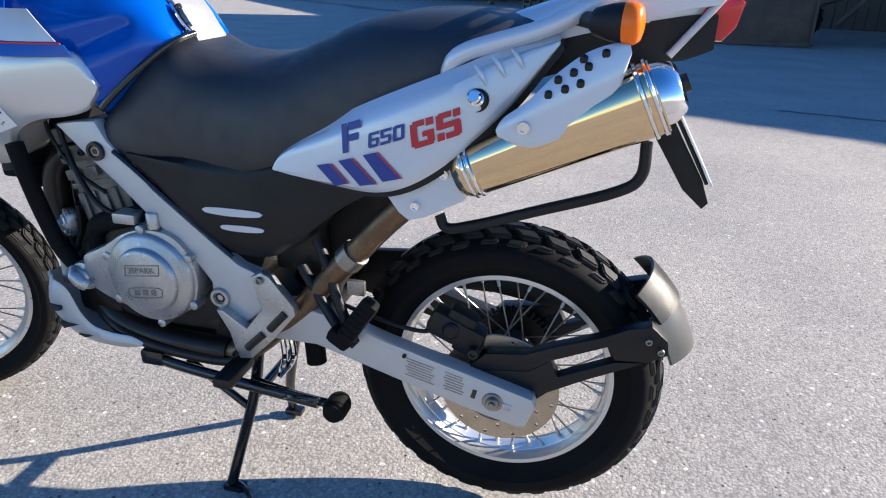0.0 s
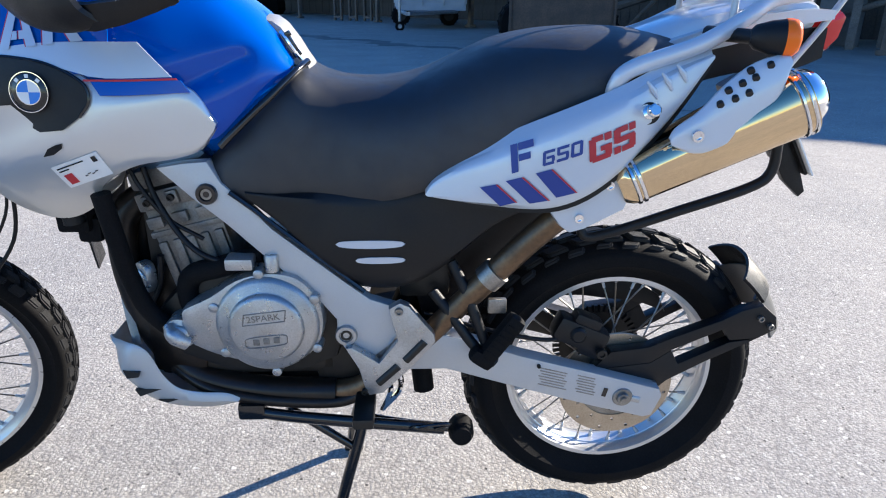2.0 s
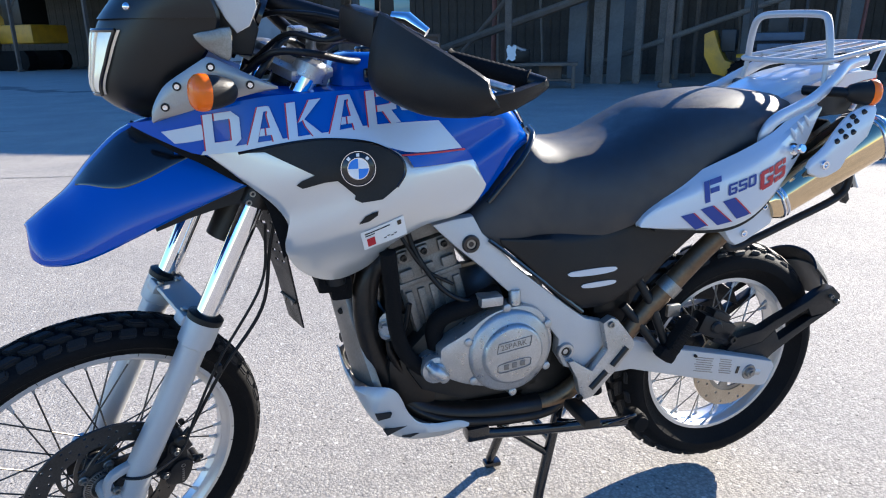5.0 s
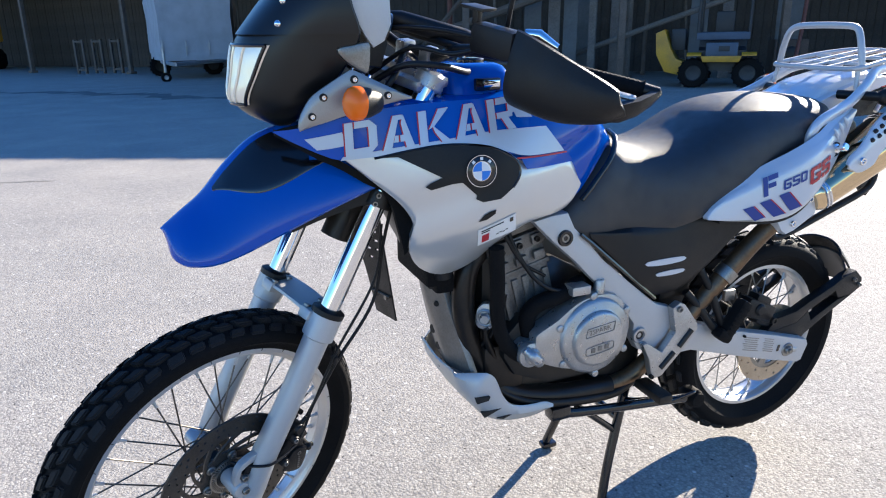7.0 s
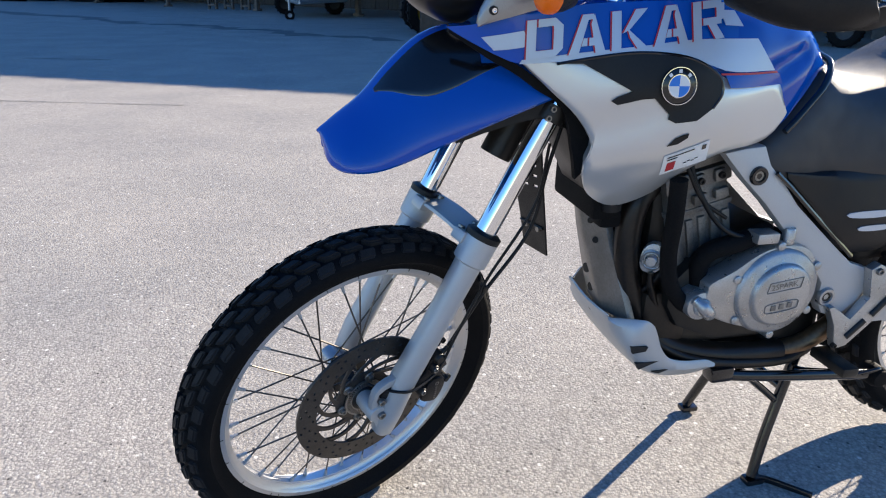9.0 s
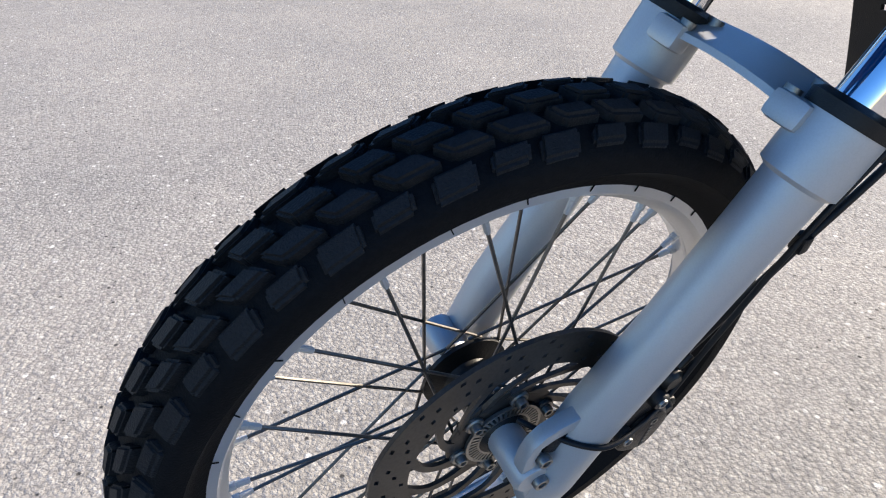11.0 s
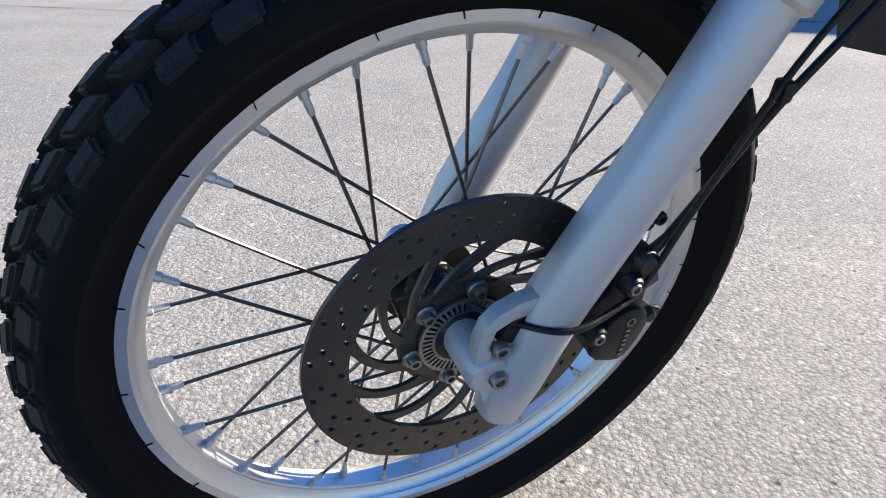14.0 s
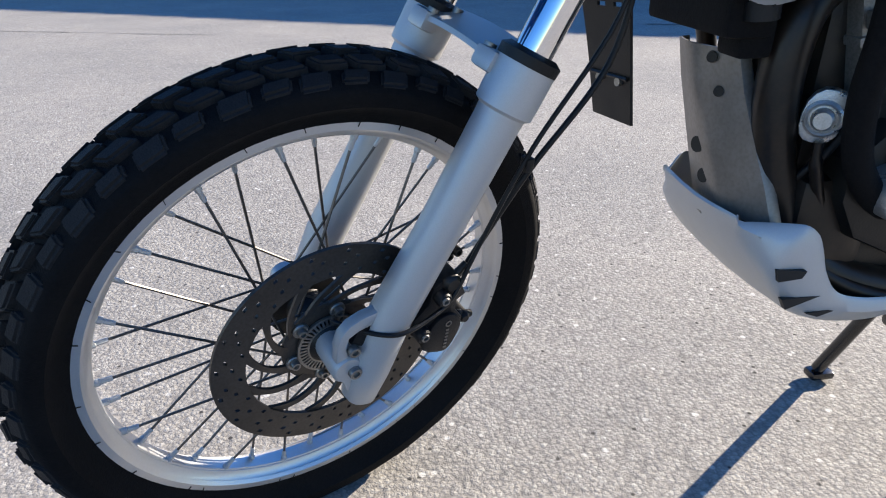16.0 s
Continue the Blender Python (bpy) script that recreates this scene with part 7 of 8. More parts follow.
tube(bm, [(0.82, -0.115, 0.325), (0.953, -0.103, 0.212)], 0.009, 10)
part("stand_brace", bm, GLOSS, stand)
bm = bmesh.new()
tube(bm, curve_points([(0.915, -0.13, 0.014), (0.95, -0.15, 0.012), (1.015, -0.215, 0.010)], 4), 0.009, 8, flat=0.8)
part("foot_tang", bm, GLOSS, stand)
bm = bmesh.new()
tube(bm, [(0.965, -0.10, 0.245), (0.965, 0.10, 0.245)], 0.011, 10)
part("stand_cross_tube", bm, GLOSS, stand)
bm = bmesh.new()
tube(bm, curve_points([(0.975, -0.11, 0.30), (1.0, -0.125, 0.30), (1.08, -0.135, 0.292), (1.15, -0.135, 0.284), (1.175, -0.135, 0.282)], 5), 0.010, 10)
part("stand_lever", bm, GLOSS, stand)
bm = bmesh.new()
lathe(bm, [(0.0, -0.03), (0.02, -0.028), (0.026, -0.015), (0.026, 0.015), (0.02, 0.028), (0.0, 0.03)], Matrix.Translation((1.175, -0.138, 0.281)), 16)
part("lever_pad", bm, RUBBER, stand)
side_stand = new("side_stand")
side_stand.parent = bike
tagged(side_stand, "black side stand folded up under the frame")
bm = bmesh.new()
tube(bm, curve_points([(0.74, -0.135, 0.335), (0.80, -0.14, 0.325), (0.90, -0.145, 0.315), (1.02, -0.15, 0.305), (1.14, -0.15, 0.292)], 5), 0.013, 12, flat=0.8)
block(bm, (0.755, -0.13, 0.335), (0.055, 0.04, 0.035), 0.008)
part("stand_arm", bm, GLOSS, side_stand)
bm = bmesh.new()
tube(bm, curve_points([(1.07, -0.16, 0.30), (1.09, -0.175, 0.315), (1.135, -0.18, 0.325), (1.15, -0.17, 0.315), (1.12, -0.16, 0.30)], 5), 0.004, 8)
part("stand_tang", bm, GLOSS, side_stand)
bm = bmesh.new()
tube(bm, [(1.09, -0.05, 0.42), (1.10, -0.06, 0.33)], 0.022, 14)
part("link_bush", bm, RUBBER, bike)
for k in range(2):
    bm = bmesh.new()
    tube(bm, curve_points([(1.02 + 0.02 * k, -0.06, 0.40), (1.03 + 0.02 * k, -0.07, 0.34), (1.01, -0.06, 0.28)], 5), 0.007, 8)
    part("stand_spring", bm, CHROME, stand)


# ---------------- ground ----------------
def ground_material():
    m = bpy.data.materials.new("worn_asphalt")
    m.use_nodes = True
    nt = m.node_tree
    b = nt.nodes["Principled BSDF"]
    b.inputs["Roughness"].default_value = 0.85
    b.inputs["Specular IOR Level"].default_value = 0.25
    co = nt.nodes.new("ShaderNodeTexCoord")

    def tex(kind, scale, detail=4):
        n = nt.nodes.new(kind)
        n.inputs["Scale"].default_value = scale
        if kind == "ShaderNodeTexNoise":
            n.inputs["Detail"].default_value = detail
        nt.links.new(co.outputs["Object"], n.inputs["Vector"])
        return n

    def ramp(src, stops):
        r = nt.nodes.new("ShaderNodeValToRGB")
        els = r.color_ramp.elements
        while len(els) < len(stops):
            els.new(0.5)
        for e, (p, c) in zip(els, stops):
            e.position, e.color = p, (*c, 1)
        nt.links.new(src, r.inputs["Fac"])
        return r.outputs["Color"]

    def mix(kind, fac, a, bb):
        mx = nt.nodes.new("ShaderNodeMix")
        mx.data_type, mx.blend_type = "RGBA", kind
        if isinstance(fac, float):
            mx.inputs["Factor"].default_value = fac
        else:
            nt.links.new(fac, mx.inputs["Factor"])
        nt.links.new(a, mx.inputs["A"])
        nt.links.new(bb, mx.inputs["B"])
        return mx.outputs["Result"]
    stones = tex("ShaderNodeTexVoronoi", 120)
    grit = tex("ShaderNodeTexNoise", 300, 4)
    patch = tex("ShaderNodeTexNoise", 1.1, 6)
    mottle = tex("ShaderNodeTexNoise", 14, 5)
    stone_col = ramp(stones.outputs["Color"], [(0.0, (0.22, 0.207, 0.192)), (0.12, (0.33, 0.309, 0.282)), (0.35, (0.37, 0.345, 0.313)), (0.7, (0.42, 0.391, 0.352)), (0.93, (0.51, 0.48, 0.435)), (1.0, (0.66, 0.63, 0.585))])
    gaps = ramp(stones.outputs["Distance"], [(0.0, (1, 1, 1)), (0.42, (1, 1, 1)), (0.75, (0.72, 0.72, 0.73))])
    col = mix("MULTIPLY", 1.0, stone_col, gaps)
    col = mix("MULTIPLY", 0.7, col, ramp(grit.outputs["Fac"], [(0.3, (0.72, 0.72, 0.72)), (0.62, (1.1, 1.1, 1.1))]))
    col = mix("MULTIPLY", 0.9, col, ramp(patch.outputs["Fac"], [(0.32, (0.84, 0.85, 0.86)), (0.65, (1.06, 1.05, 1.03))]))
    col = mix("MULTIPLY", 0.7, col, ramp(mottle.outputs["Fac"], [(0.3, (0.9, 0.9, 0.9)), (0.66, (1.05, 1.04, 1.02))]))
    pits = tex("ShaderNodeTexVoronoi", 34)
    shape = mix("MULTIPLY", 1.0, ramp(pits.outputs["Distance"], [(0.10, (1, 1, 1)), (0.17, (0, 0, 0))]), ramp(pits.outputs["Color"], [(0.60, (0, 0, 0)), (0.66, (1, 1, 1))]))
    dark = nt.nodes.new("ShaderNodeRGB")
    dark.outputs[0].default_value = (0.07, 0.065, 0.06, 1)
    col = mix("MIX", shape, col, dark.outputs[0])
    chips = tex("ShaderNodeTexVoronoi", 27)
    shape = mix("MULTIPLY", 1.0, ramp(chips.outputs["Distance"], [(0.11, (1, 1, 1)), (0.19, (0, 0, 0))]), ramp(chips.outputs["Color"], [(0.62, (0, 0, 0)), (0.68, (1, 1, 1))]))
    pale = nt.nodes.new("ShaderNodeRGB")
    pale.outputs[0].default_value = (0.66, 0.63, 0.58, 1)
    col = mix("MIX", shape, col, pale.outputs[0])
    nt.links.new(col, b.inputs["Base Color"])
    bp = nt.nodes.new("ShaderNodeBump")
    bp.inputs["Strength"].default_value = 0.5
    bp.inputs["Distance"].default_value = 0.003
    hsum = nt.nodes.new("ShaderNodeMath")
    hsum.operation = "SUBTRACT"
    nt.links.new(grit.outputs["Fac"], hsum.inputs[0])
    nt.links.new(stones.outputs["Distance"], hsum.inputs[1])
    nt.links.new(hsum.outputs[0], bp.inputs["Height"])
    nt.links.new(bp.outputs["Normal"], b.inputs["Normal"])
    return m


GROUND = ground_material()
bm = bmesh.new()
cuts = [-400, -60, -12, -4, 0, 4, 12, 30, 80, 400]
vs = [[bm.verts.new((x, y, 0)) for y in cuts] for x in cuts]
for i in range(len(cuts) - 1):
    for j in range(len(cuts) - 1):
        bm.faces.new((vs[i][j], vs[i + 1][j], vs[i + 1][j + 1], vs[i][j + 1]))
ground = new("ground", bpy.data.meshes.new("ground"))
finish(ground, bm, GROUND)
tagged(ground, "pale worn asphalt yard with visible grit", "ground", kind="structure")

# ---------------- sheds ----------------
TIMBER = material("weathered_timber", (0.16, 0.125, 0.10), 0.8, grain=0.5, grain_scale=40, stain=0.5, stain_scale=2.5, bump=0.3, bump_scale=60)
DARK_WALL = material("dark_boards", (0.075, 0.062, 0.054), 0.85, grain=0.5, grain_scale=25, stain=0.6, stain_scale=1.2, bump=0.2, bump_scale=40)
ROOF = material("sheet_roof", (0.06, 0.05, 0.045), 0.7, grain=0.3, grain_scale=10, stain=0.5, stain_scale=0.7)
RUST = material("rusty_steel", (0.13, 0.085, 0.06), 0.7, 0.3, grain=0.5, grain_scale=30, stain=0.6, stain_scale=3, tint=(0.05, 0.04, 0.035))
YELLOW = material("yellow_machine_paint", (0.62, 0.30, 0.015), 0.45, grain=0.2, grain_scale=30, stain=0.4, stain_scale=3, tint=(0.25, 0.12, 0.02))
TARP = material("grey_tarpaulin", (0.42, 0.45, 0.5), 0.55, grain=0.15, grain_scale=60, stain=0.3, stain_scale=2, bump=0.4, bump_scale=8)
GALV = material("galvanised_steel", (0.45, 0.46, 0.48), 0.45, 0.7, grain=0.3, grain_scale=40, stain=0.3, stain_scale=5)


def shed(name, origin, along, x0, x1, posts, height, depth, label, wall, closed):
    """An open-fronted shed: posts on the front line, roof, back wall and ends. Its own x runs along the front, y goes inside."""
    ux = Vector((*along, 0)).normalized()
    uy = Vector((-ux.y, ux.x, 0))
    M = Matrix(((ux.x, uy.x, 0, origin[0]), (ux.y, uy.y, 0, origin[1]), (0, 0, 1, 0), (0, 0, 0, 1)))
    s = thing(name, label, "shed", kind="structure", m=M)
    for x in posts:
        bm = bmesh.new()
        block(bm, (x, 0.12, height / 2 - 0.1), (0.18, 0.18, height - 0.2), 0.012)
        block(bm, (x, 0.12, 0.06), (0.32, 0.32, 0.12), 0.02)
        part("post", bm, TIMBER, s)
    for k, x in enumerate(posts[:-1]):
        bm = bmesh.new()
        a, b2 = Vector((x, 0.3, height - 1.9)), Vector((x + 1.7, 0.3, height - 0.3))
        tube(bm, [a, b2], 0.07, 4)
        part("brace", bm, TIMBER, s)
    bm = bmesh.new()
    block(bm, ((x0 + x1) / 2, 0.12, height - 0.12), (x1 - x0, 0.16, 0.24), 0.01)
    part("eave_beam", bm, TIMBER, s)
    bm = bmesh.new()
    n = int((x1 - x0) / 0.3)
    F, B = [], []
    for i in range(n + 1):
        x = x0 + (x1 - x0) * i / n
        dz = 0.03 * (i % 2)
        F.append([Vector((x, -0.25, height + dz)), Vector((x, depth / 2, height + 0.9 + dz)), Vector((x, depth + 0.3, height + 1.8 + dz))])
        B.append([p - Vector((0, 0, 0.04)) for p in F[-1]])
    sheet(bm, F, B)
    part("roof", bm, ROOF, s)
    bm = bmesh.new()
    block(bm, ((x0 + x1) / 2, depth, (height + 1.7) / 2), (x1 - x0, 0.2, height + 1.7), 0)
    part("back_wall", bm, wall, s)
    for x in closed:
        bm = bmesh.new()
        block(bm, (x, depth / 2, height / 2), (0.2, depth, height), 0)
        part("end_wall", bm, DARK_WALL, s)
    w = 0.32
    bm = bmesh.new()
    block(bm, (0, 0, 0), (w - 0.02, 0.03, height - 0.3), 0.004)
    first = part("plank", bm, wall, s)
    k = 0
    x = x0 + 0.3
    while x < x1 - 0.2:
        m = Matrix.Translation((x, depth - 0.12 - 0.008 * (k % 3), (height - 0.3) / 2))
        if k == 0:
            first.matrix_basis = m
        else:
            part_like(first, m, s)
        x += w
        k += 1
    return s, M


# roof and wall run on unseen past the first post, added to shade the yard
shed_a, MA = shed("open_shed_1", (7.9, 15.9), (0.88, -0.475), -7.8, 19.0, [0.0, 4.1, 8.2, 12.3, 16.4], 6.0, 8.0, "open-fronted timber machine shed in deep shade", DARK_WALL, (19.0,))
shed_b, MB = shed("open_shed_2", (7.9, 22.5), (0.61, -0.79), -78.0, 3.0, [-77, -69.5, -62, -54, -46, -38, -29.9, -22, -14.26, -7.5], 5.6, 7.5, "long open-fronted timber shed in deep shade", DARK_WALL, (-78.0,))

# dirty joint across the yard, and a few dark cracks
DIRT = material("dirty_joint", (0.17, 0.165, 0.16), 0.85, grain=0.5, grain_scale=12, stain=0.5, stain_scale=2)
rng = random.Random(5)


def streak(name, a, b, w0, w1, n, label):
    A, B = Vector((*a, 0.004)), Vector((*b, 0.004))
    d = (B - A).normalized()
    side_ = Vector((-d.y, d.x, 0))
    bm = bmesh.new()
    off = 0.0
    prev = None
    for i in range(n + 1):
        off = off * 0.7 + rng.uniform(-0.5, 0.5) * w1
        w = rng.uniform(w0, w1) * (0.15 if i in (0, n) else 1)
        p = A.lerp(B, i / n) + side_ * off
        cur = (bm.verts.new(p - side_ * w), bm.verts.new(p + side_ * w))
        if prev:
            bm.faces.new((prev[0], cur[0], cur[1], prev[1]))
        prev = cur
    ob = new(name, bpy.data.meshes.new(name))
    finish(ob, bm, DIRT)
    tagged(ob, label, "ground", kind="structure")


streak("ground_joint", (-22.0, 44.4), (2.6, 14.4), 0.12, 0.6, 150, "dark dirty joint in the asphalt yard")
streak("ground_crack", (3.3, 6.15), (5.2, 5.55), 0.01, 0.05, 30, "thin dark crack in the asphalt")
streak("ground_crack", (-4.0, 11.0), (-2.6, 10.6), 0.01, 0.04, 24, "thin dark crack in the asphalt")
streak("ground_crack", (-6.0, 7.4), (-1.0, 5.9), 0.004, 0.016, 60, "thin dark crack in the asphalt")


# ---------------- things in and before the sheds ----------------
def facing(x, y, deg):
    return pose(x, y, 0, 0, 0, deg)


def machine_wheel(parent, p, r, w, mat_rim):
    hold = new("wheel")
    hold.parent = parent
    bm = bmesh.new()
    M = Matrix.Translation(p)
    lathe(bm, [(r * 0.55, -w / 2), (r * 0.9, -w / 2), (r, -w * 0.35), (r, w * 0.35), (r * 0.9, w / 2), (r * 0.55, w / 2)], M, 28, closed=True)
    part("tyre", bm, RUBBER, hold)
    first = None
    for k in range(18):
        m = M @ Matrix.Rotation(2 * math.pi * k / 18, 4, "Y")
        if first is None:
            bm = bmesh.new()
            block(bm, (r, 0, 0), (0.05, w * 0.9, 0.05), 0)
            first = part("tread_block", bm, RUBBER, hold)
            first.matrix_basis = m
        else:
            part_like(first, m, hold)
    bm = bmesh.new()
    lathe(bm, [(0.0, -w * 0.2), (r * 0.25, -w * 0.25), (r * 0.5, -w * 0.3), (r * 0.56, -w * 0.45), (r * 0.56, w * 0.45), (0.0, w * 0.3)], M, 20)
    part("rim", bm, mat_rim, hold)


# covered trailer, drawbar towards the yard
tr = thing("trailer", "box trailer under a grey tarpaulin with a bare steel drawbar", "trailer", m=facing(1.56, 26.5, 4) @ Matrix.Scale(1.18, 4))
bm = bmesh.new()
rings = []
for z, g in ((0.78, 0.0), (1.2, 0.02), (1.9, 0.0), (2.5, 0.02), (2.75, -0.04), (2.9, -0.3)):
    rings.append([Vector((0.2 + sx * (1.10 + g + 0.015 * math.sin(7 * z + 3 * sx)), sy * (2.1 + g) + 2.1, z)) for sx, sy in ((-1, -1), (-0.5, -1.004), (0, -0.997), (0.5, -1.004), (1, -1), (1, 0), (1, 1), (0, 1), (-1, 1), (-1, 0))])
skin(bm, rings)
part("tarpaulin", bm, TARP, tr, "creased grey tarpaulin")
bm = bmesh.new()
block(bm, (0.2, 2.1, 0.70), (2.16, 4.2, 0.26), 0.01)
part("bed", bm, TARP, tr)
for x in (-0.85, -0.15, 0.55, 1.25):
    bm = bmesh.new()
    block(bm, (x, -0.04, 0.95), (0.05, 0.05, 0.45), 0.006)
    part("bed_post", bm, GALV, tr)
bm = bmesh.new()
tube(bm, [(-0.9, 0.1, 0.55), (-0.75, -1.5, 0.5)], 0.06, 8)
tube(bm, [(1.0, 0.1, 0.55), (-0.7, -1.5, 0.5)], 0.06, 8)
part("drawbar", bm, GALV, tr)
bm = bmesh.new()
tube(bm, [(-0.95, -1.1, 0.95), (-0.95, -1.1, 0.22)], 0.04, 8)
part("jockey_leg", bm, GALV, tr)
machine_wheel(tr, (-0.95, -1.1, 0.12), 0.12, 0.1, GALV)
for x in (-0.7, 1.1):
    machine_wheel(tr, (x, 3.2, 0.34), 0.34, 0.2, DARK)

# forklift
MACHINE_BLUE = material("blue_grey_paint", (0.055, 0.085, 0.13), 0.5, stain=0.4, stain_scale=4)
DARK_PAINT = material("dark_machine_paint", (0.02, 0.022, 0.026), 0.5, grain=0.2, grain_scale=20, stain=0.4, stain_scale=3)
PALE_LAMP = material("lamp_glass", (0.8, 0.82, 0.85), 0.15, coat=0.5)
fl = thing("forklift", "yellow-sided forklift with blue grille parked under the shed roof", "forklift", m=facing(12.55, 11.5, -46) @ Matrix.Scale(0.88, 4))
bm = bmesh.new()
prism(bm, [(0.45, 0.45), (0.45, 1.0), (0.75, 1.1), (0.85, 1.5), (2.1, 1.5), (2.2, 0.9), (2.1, 0.45)], -0.62, 0.62, 0.04, 0, Matrix.Rotation(radians(90), 4, "Z"))
part("body", bm, DARK_PAINT, fl, "dark body")
bm = bmesh.new()
block(bm, (0, 0.30, 1.03), (0.82, 0.3, 0.36), 0.03)
grille = part("grille", bm, MACHINE_BLUE, fl, "blue-grey front grille")
bm = bmesh.new()
block(bm, (0.06, 0.145, 1.05), (0.28, 0.02, 0.14), 0.004)
part("recess", bm, DARK_PAINT, grille)
bm = bmesh.new()
block(bm, (0, 0.42, 1.38), (1.36, 0.2, 0.2), 0.03)
part("front_panel", bm, MACHINE_BLUE, fl)
bm = bmesh.new()
prism(bm, [(-0.52, 0.86), (0.52, 0.86), (0.46, 0.70), (-0.46, 0.70)], 0.05, 0.2, 0.015)
part("bumper", bm, YELLOW, fl, "yellow bumper")
for x in (-0.70, 0.70):
    machine_wheel(fl, (x, 0.42, 0.40), 0.40, 0.30, DARK_PAINT)
    bm = bmesh.new()
    prism(bm, [(-0.36, 0.86), (-0.28, 0.91), (0.28, 0.91), (0.36, 0.86), (0.36, 0.89), (0.28, 0.95), (-0.28, 0.95), (-0.36, 0.89)], -0.19, 0.19, 0.008, 0, Matrix.Translation((x, 0.42, 0.0)) @ Matrix.Rotation(radians(90), 4, "Z"))
    part("mudguard", bm, YELLOW, fl, "yellow mudguard")
    bm = bmesh.new()
    tube(bm, [(x * 0.93, 0.5, 1.3), (x * 0.93, 0.5, 2.75), (x * 0.93, 1.9, 2.75), (x * 0.93, 2.0, 1.3)], 0.04, 8)
    part("cab_frame", bm, DARK_PAINT, fl)
    bm = bmesh.new()
    block(bm, (x * 0.93, 0.43, 2.80), (0.2, 0.12, 0.14), 0.02)
    lamp_ = part("work_lamp", bm, DARK_PAINT, fl)
    bm = bmesh.new()
    block(bm, (x * 0.93, 0.36, 2.80), (0.17, 0.02, 0.11), 0.01)
    part("lamp_glass", bm, PALE_LAMP, lamp_)
    machine_wheel(fl, (x * 0.9, 1.9, 0.32), 0.32, 0.24, DARK_PAINT)
bm = bmesh.new()
block(bm, (0, 1.2, 2.78), (1.4, 1.5, 0.05), 0.01)
part("cab_roof", bm, DARK_PAINT, fl)
bm = bmesh.new()
block(bm, (0, 1.3, 1.75), (0.5, 0.12, 0.6), 0.04)
part("driver_seat", bm, DARK_PAINT, fl)
bm = bmesh.new()
prism(bm, [(-1.76, 0.9), (-1.80, 1.48), (-1.56, 1.58), (-1.36, 1.05), (-1.2, 0.78), (-1.02, 0.72), (-1.0, 0.30), (-1.5, 0.42)], 0.55, 1.5, 0.03)
part("side_body", bm, YELLOW, fl, "yellow side panel and step")
bm = bmesh.new()
block(bm, (-1.2, 1.3, 1.3), (0.4, 0.8, 0.6), 0.05)
part("counterweight", bm, DARK_PAINT, fl)

# loader with an upright dozer blade
ld = thing("loader", "old loader standing with its wide rusty blade lowered", "loader", m=facing(4.5, 15.2, -6))
bm = bmesh.new()
block(bm, (0, 0, 0.73), (2.42, 0.05, 1.36), 0.01)
blade = part("blade", bm, RUST, ld, "wide rusty steel blade")
for nm, c, sz in (("edge_bar", (0, -0.035, 1.38), (2.46, 0.07, 0.07)), ("edge_bar", (0, -0.035, 0.06), (2.46, 0.07, 0.08)), ("edge_bar", (-1.2, -0.035, 0.72), (0.06, 0.07, 1.38)), ("edge_bar", (1.2, -0.035, 0.72), (0.06, 0.07, 1.38)), ("mid_bar", (0, -0.03, 1.16), (2.0, 0.03, 0.05))):
    bm = bmesh.new()
    block(bm, c, sz, 0.008)
    part(nm, bm, RUST, blade)
bm = bmesh.new()
prism(bm, [(0.4, 0.6), (0.4, 1.7), (1.2, 1.75), (3.2, 1.6), (3.4, 0.6)], -0.75, 0.75, 0.04, 0, Matrix.Rotation(radians(90), 4, "Z"))
part("body", bm, material("faded_blue_paint", (0.05, 0.09, 0.16), 0.5, stain=0.5, stain_scale=3), ld)
bm = bmesh.new()
block(bm, (0, 1.4, 2.3), (1.3, 1.5, 1.4), 0.05)
cabp = part("cab", bm, DARK, ld)
for x in (-0.42, 0.42):
    bm = bmesh.new()
    block(bm, (x, 0.64, 2.15), (0.4, 0.03, 0.95), 0.01)
    part("window", bm, material("pale_glass", (0.12, 0.3, 0.32), 0.1, coat=0.4), cabp)
for x in (-0.9, 0.9):
    for y in (1.0, 3.0):
        machine_wheel(ld, (x, y, 0.55), 0.55, 0.35, YELLOW)
    bm = bmesh.new()
    block(bm, (x * 0.8, 0.3, 1.5), (0.25, 0.2, 0.2), 0.03)
    part("lamp", bm, DARK, ld)

# excavator far inside the left shed
ex = thing("excavator", "small yellow excavator with a folded arm", "excavator", m=facing(-10.7, 50.0, -40) @ Matrix.Scale(1.6, 4))
bm = bmesh.new()
block(bm, (0.6, 0, 1.35), (2.0, 1.6, 0.7), 0.08)
part("body", bm, YELLOW, ex)
bm = bmesh.new()
block(bm, (0.3, 0.1, 2.3), (1.0, 1.2, 1.3), 0.06)
part("cab", bm, DARK, ex)
for y in (-0.75, 0.75):
    bm = bmesh.new()
    prism(bm, [(-1.0, 0.2), (-0.8, 0.0), (1.2, 0.0), (1.4, 0.2), (1.4, 0.55), (1.2, 0.75), (-0.8, 0.75), (-1.0, 0.55)], y - 0.22, y + 0.22, 0.03)
    part("track", bm, RUBBER, ex)
bm = bmesh.new()
tube(bm, [(-0.3, -0.3, 1.5), (-1.3, -0.4, 2.9), (-2.0, -0.45, 2.4)], 0.17, 4)
tube(bm, [(-2.0, -0.45, 2.5), (-1.9, -0.45, 1.2)], 0.13, 4)
part("arm", bm, YELLOW, ex)
bm = bmesh.new()
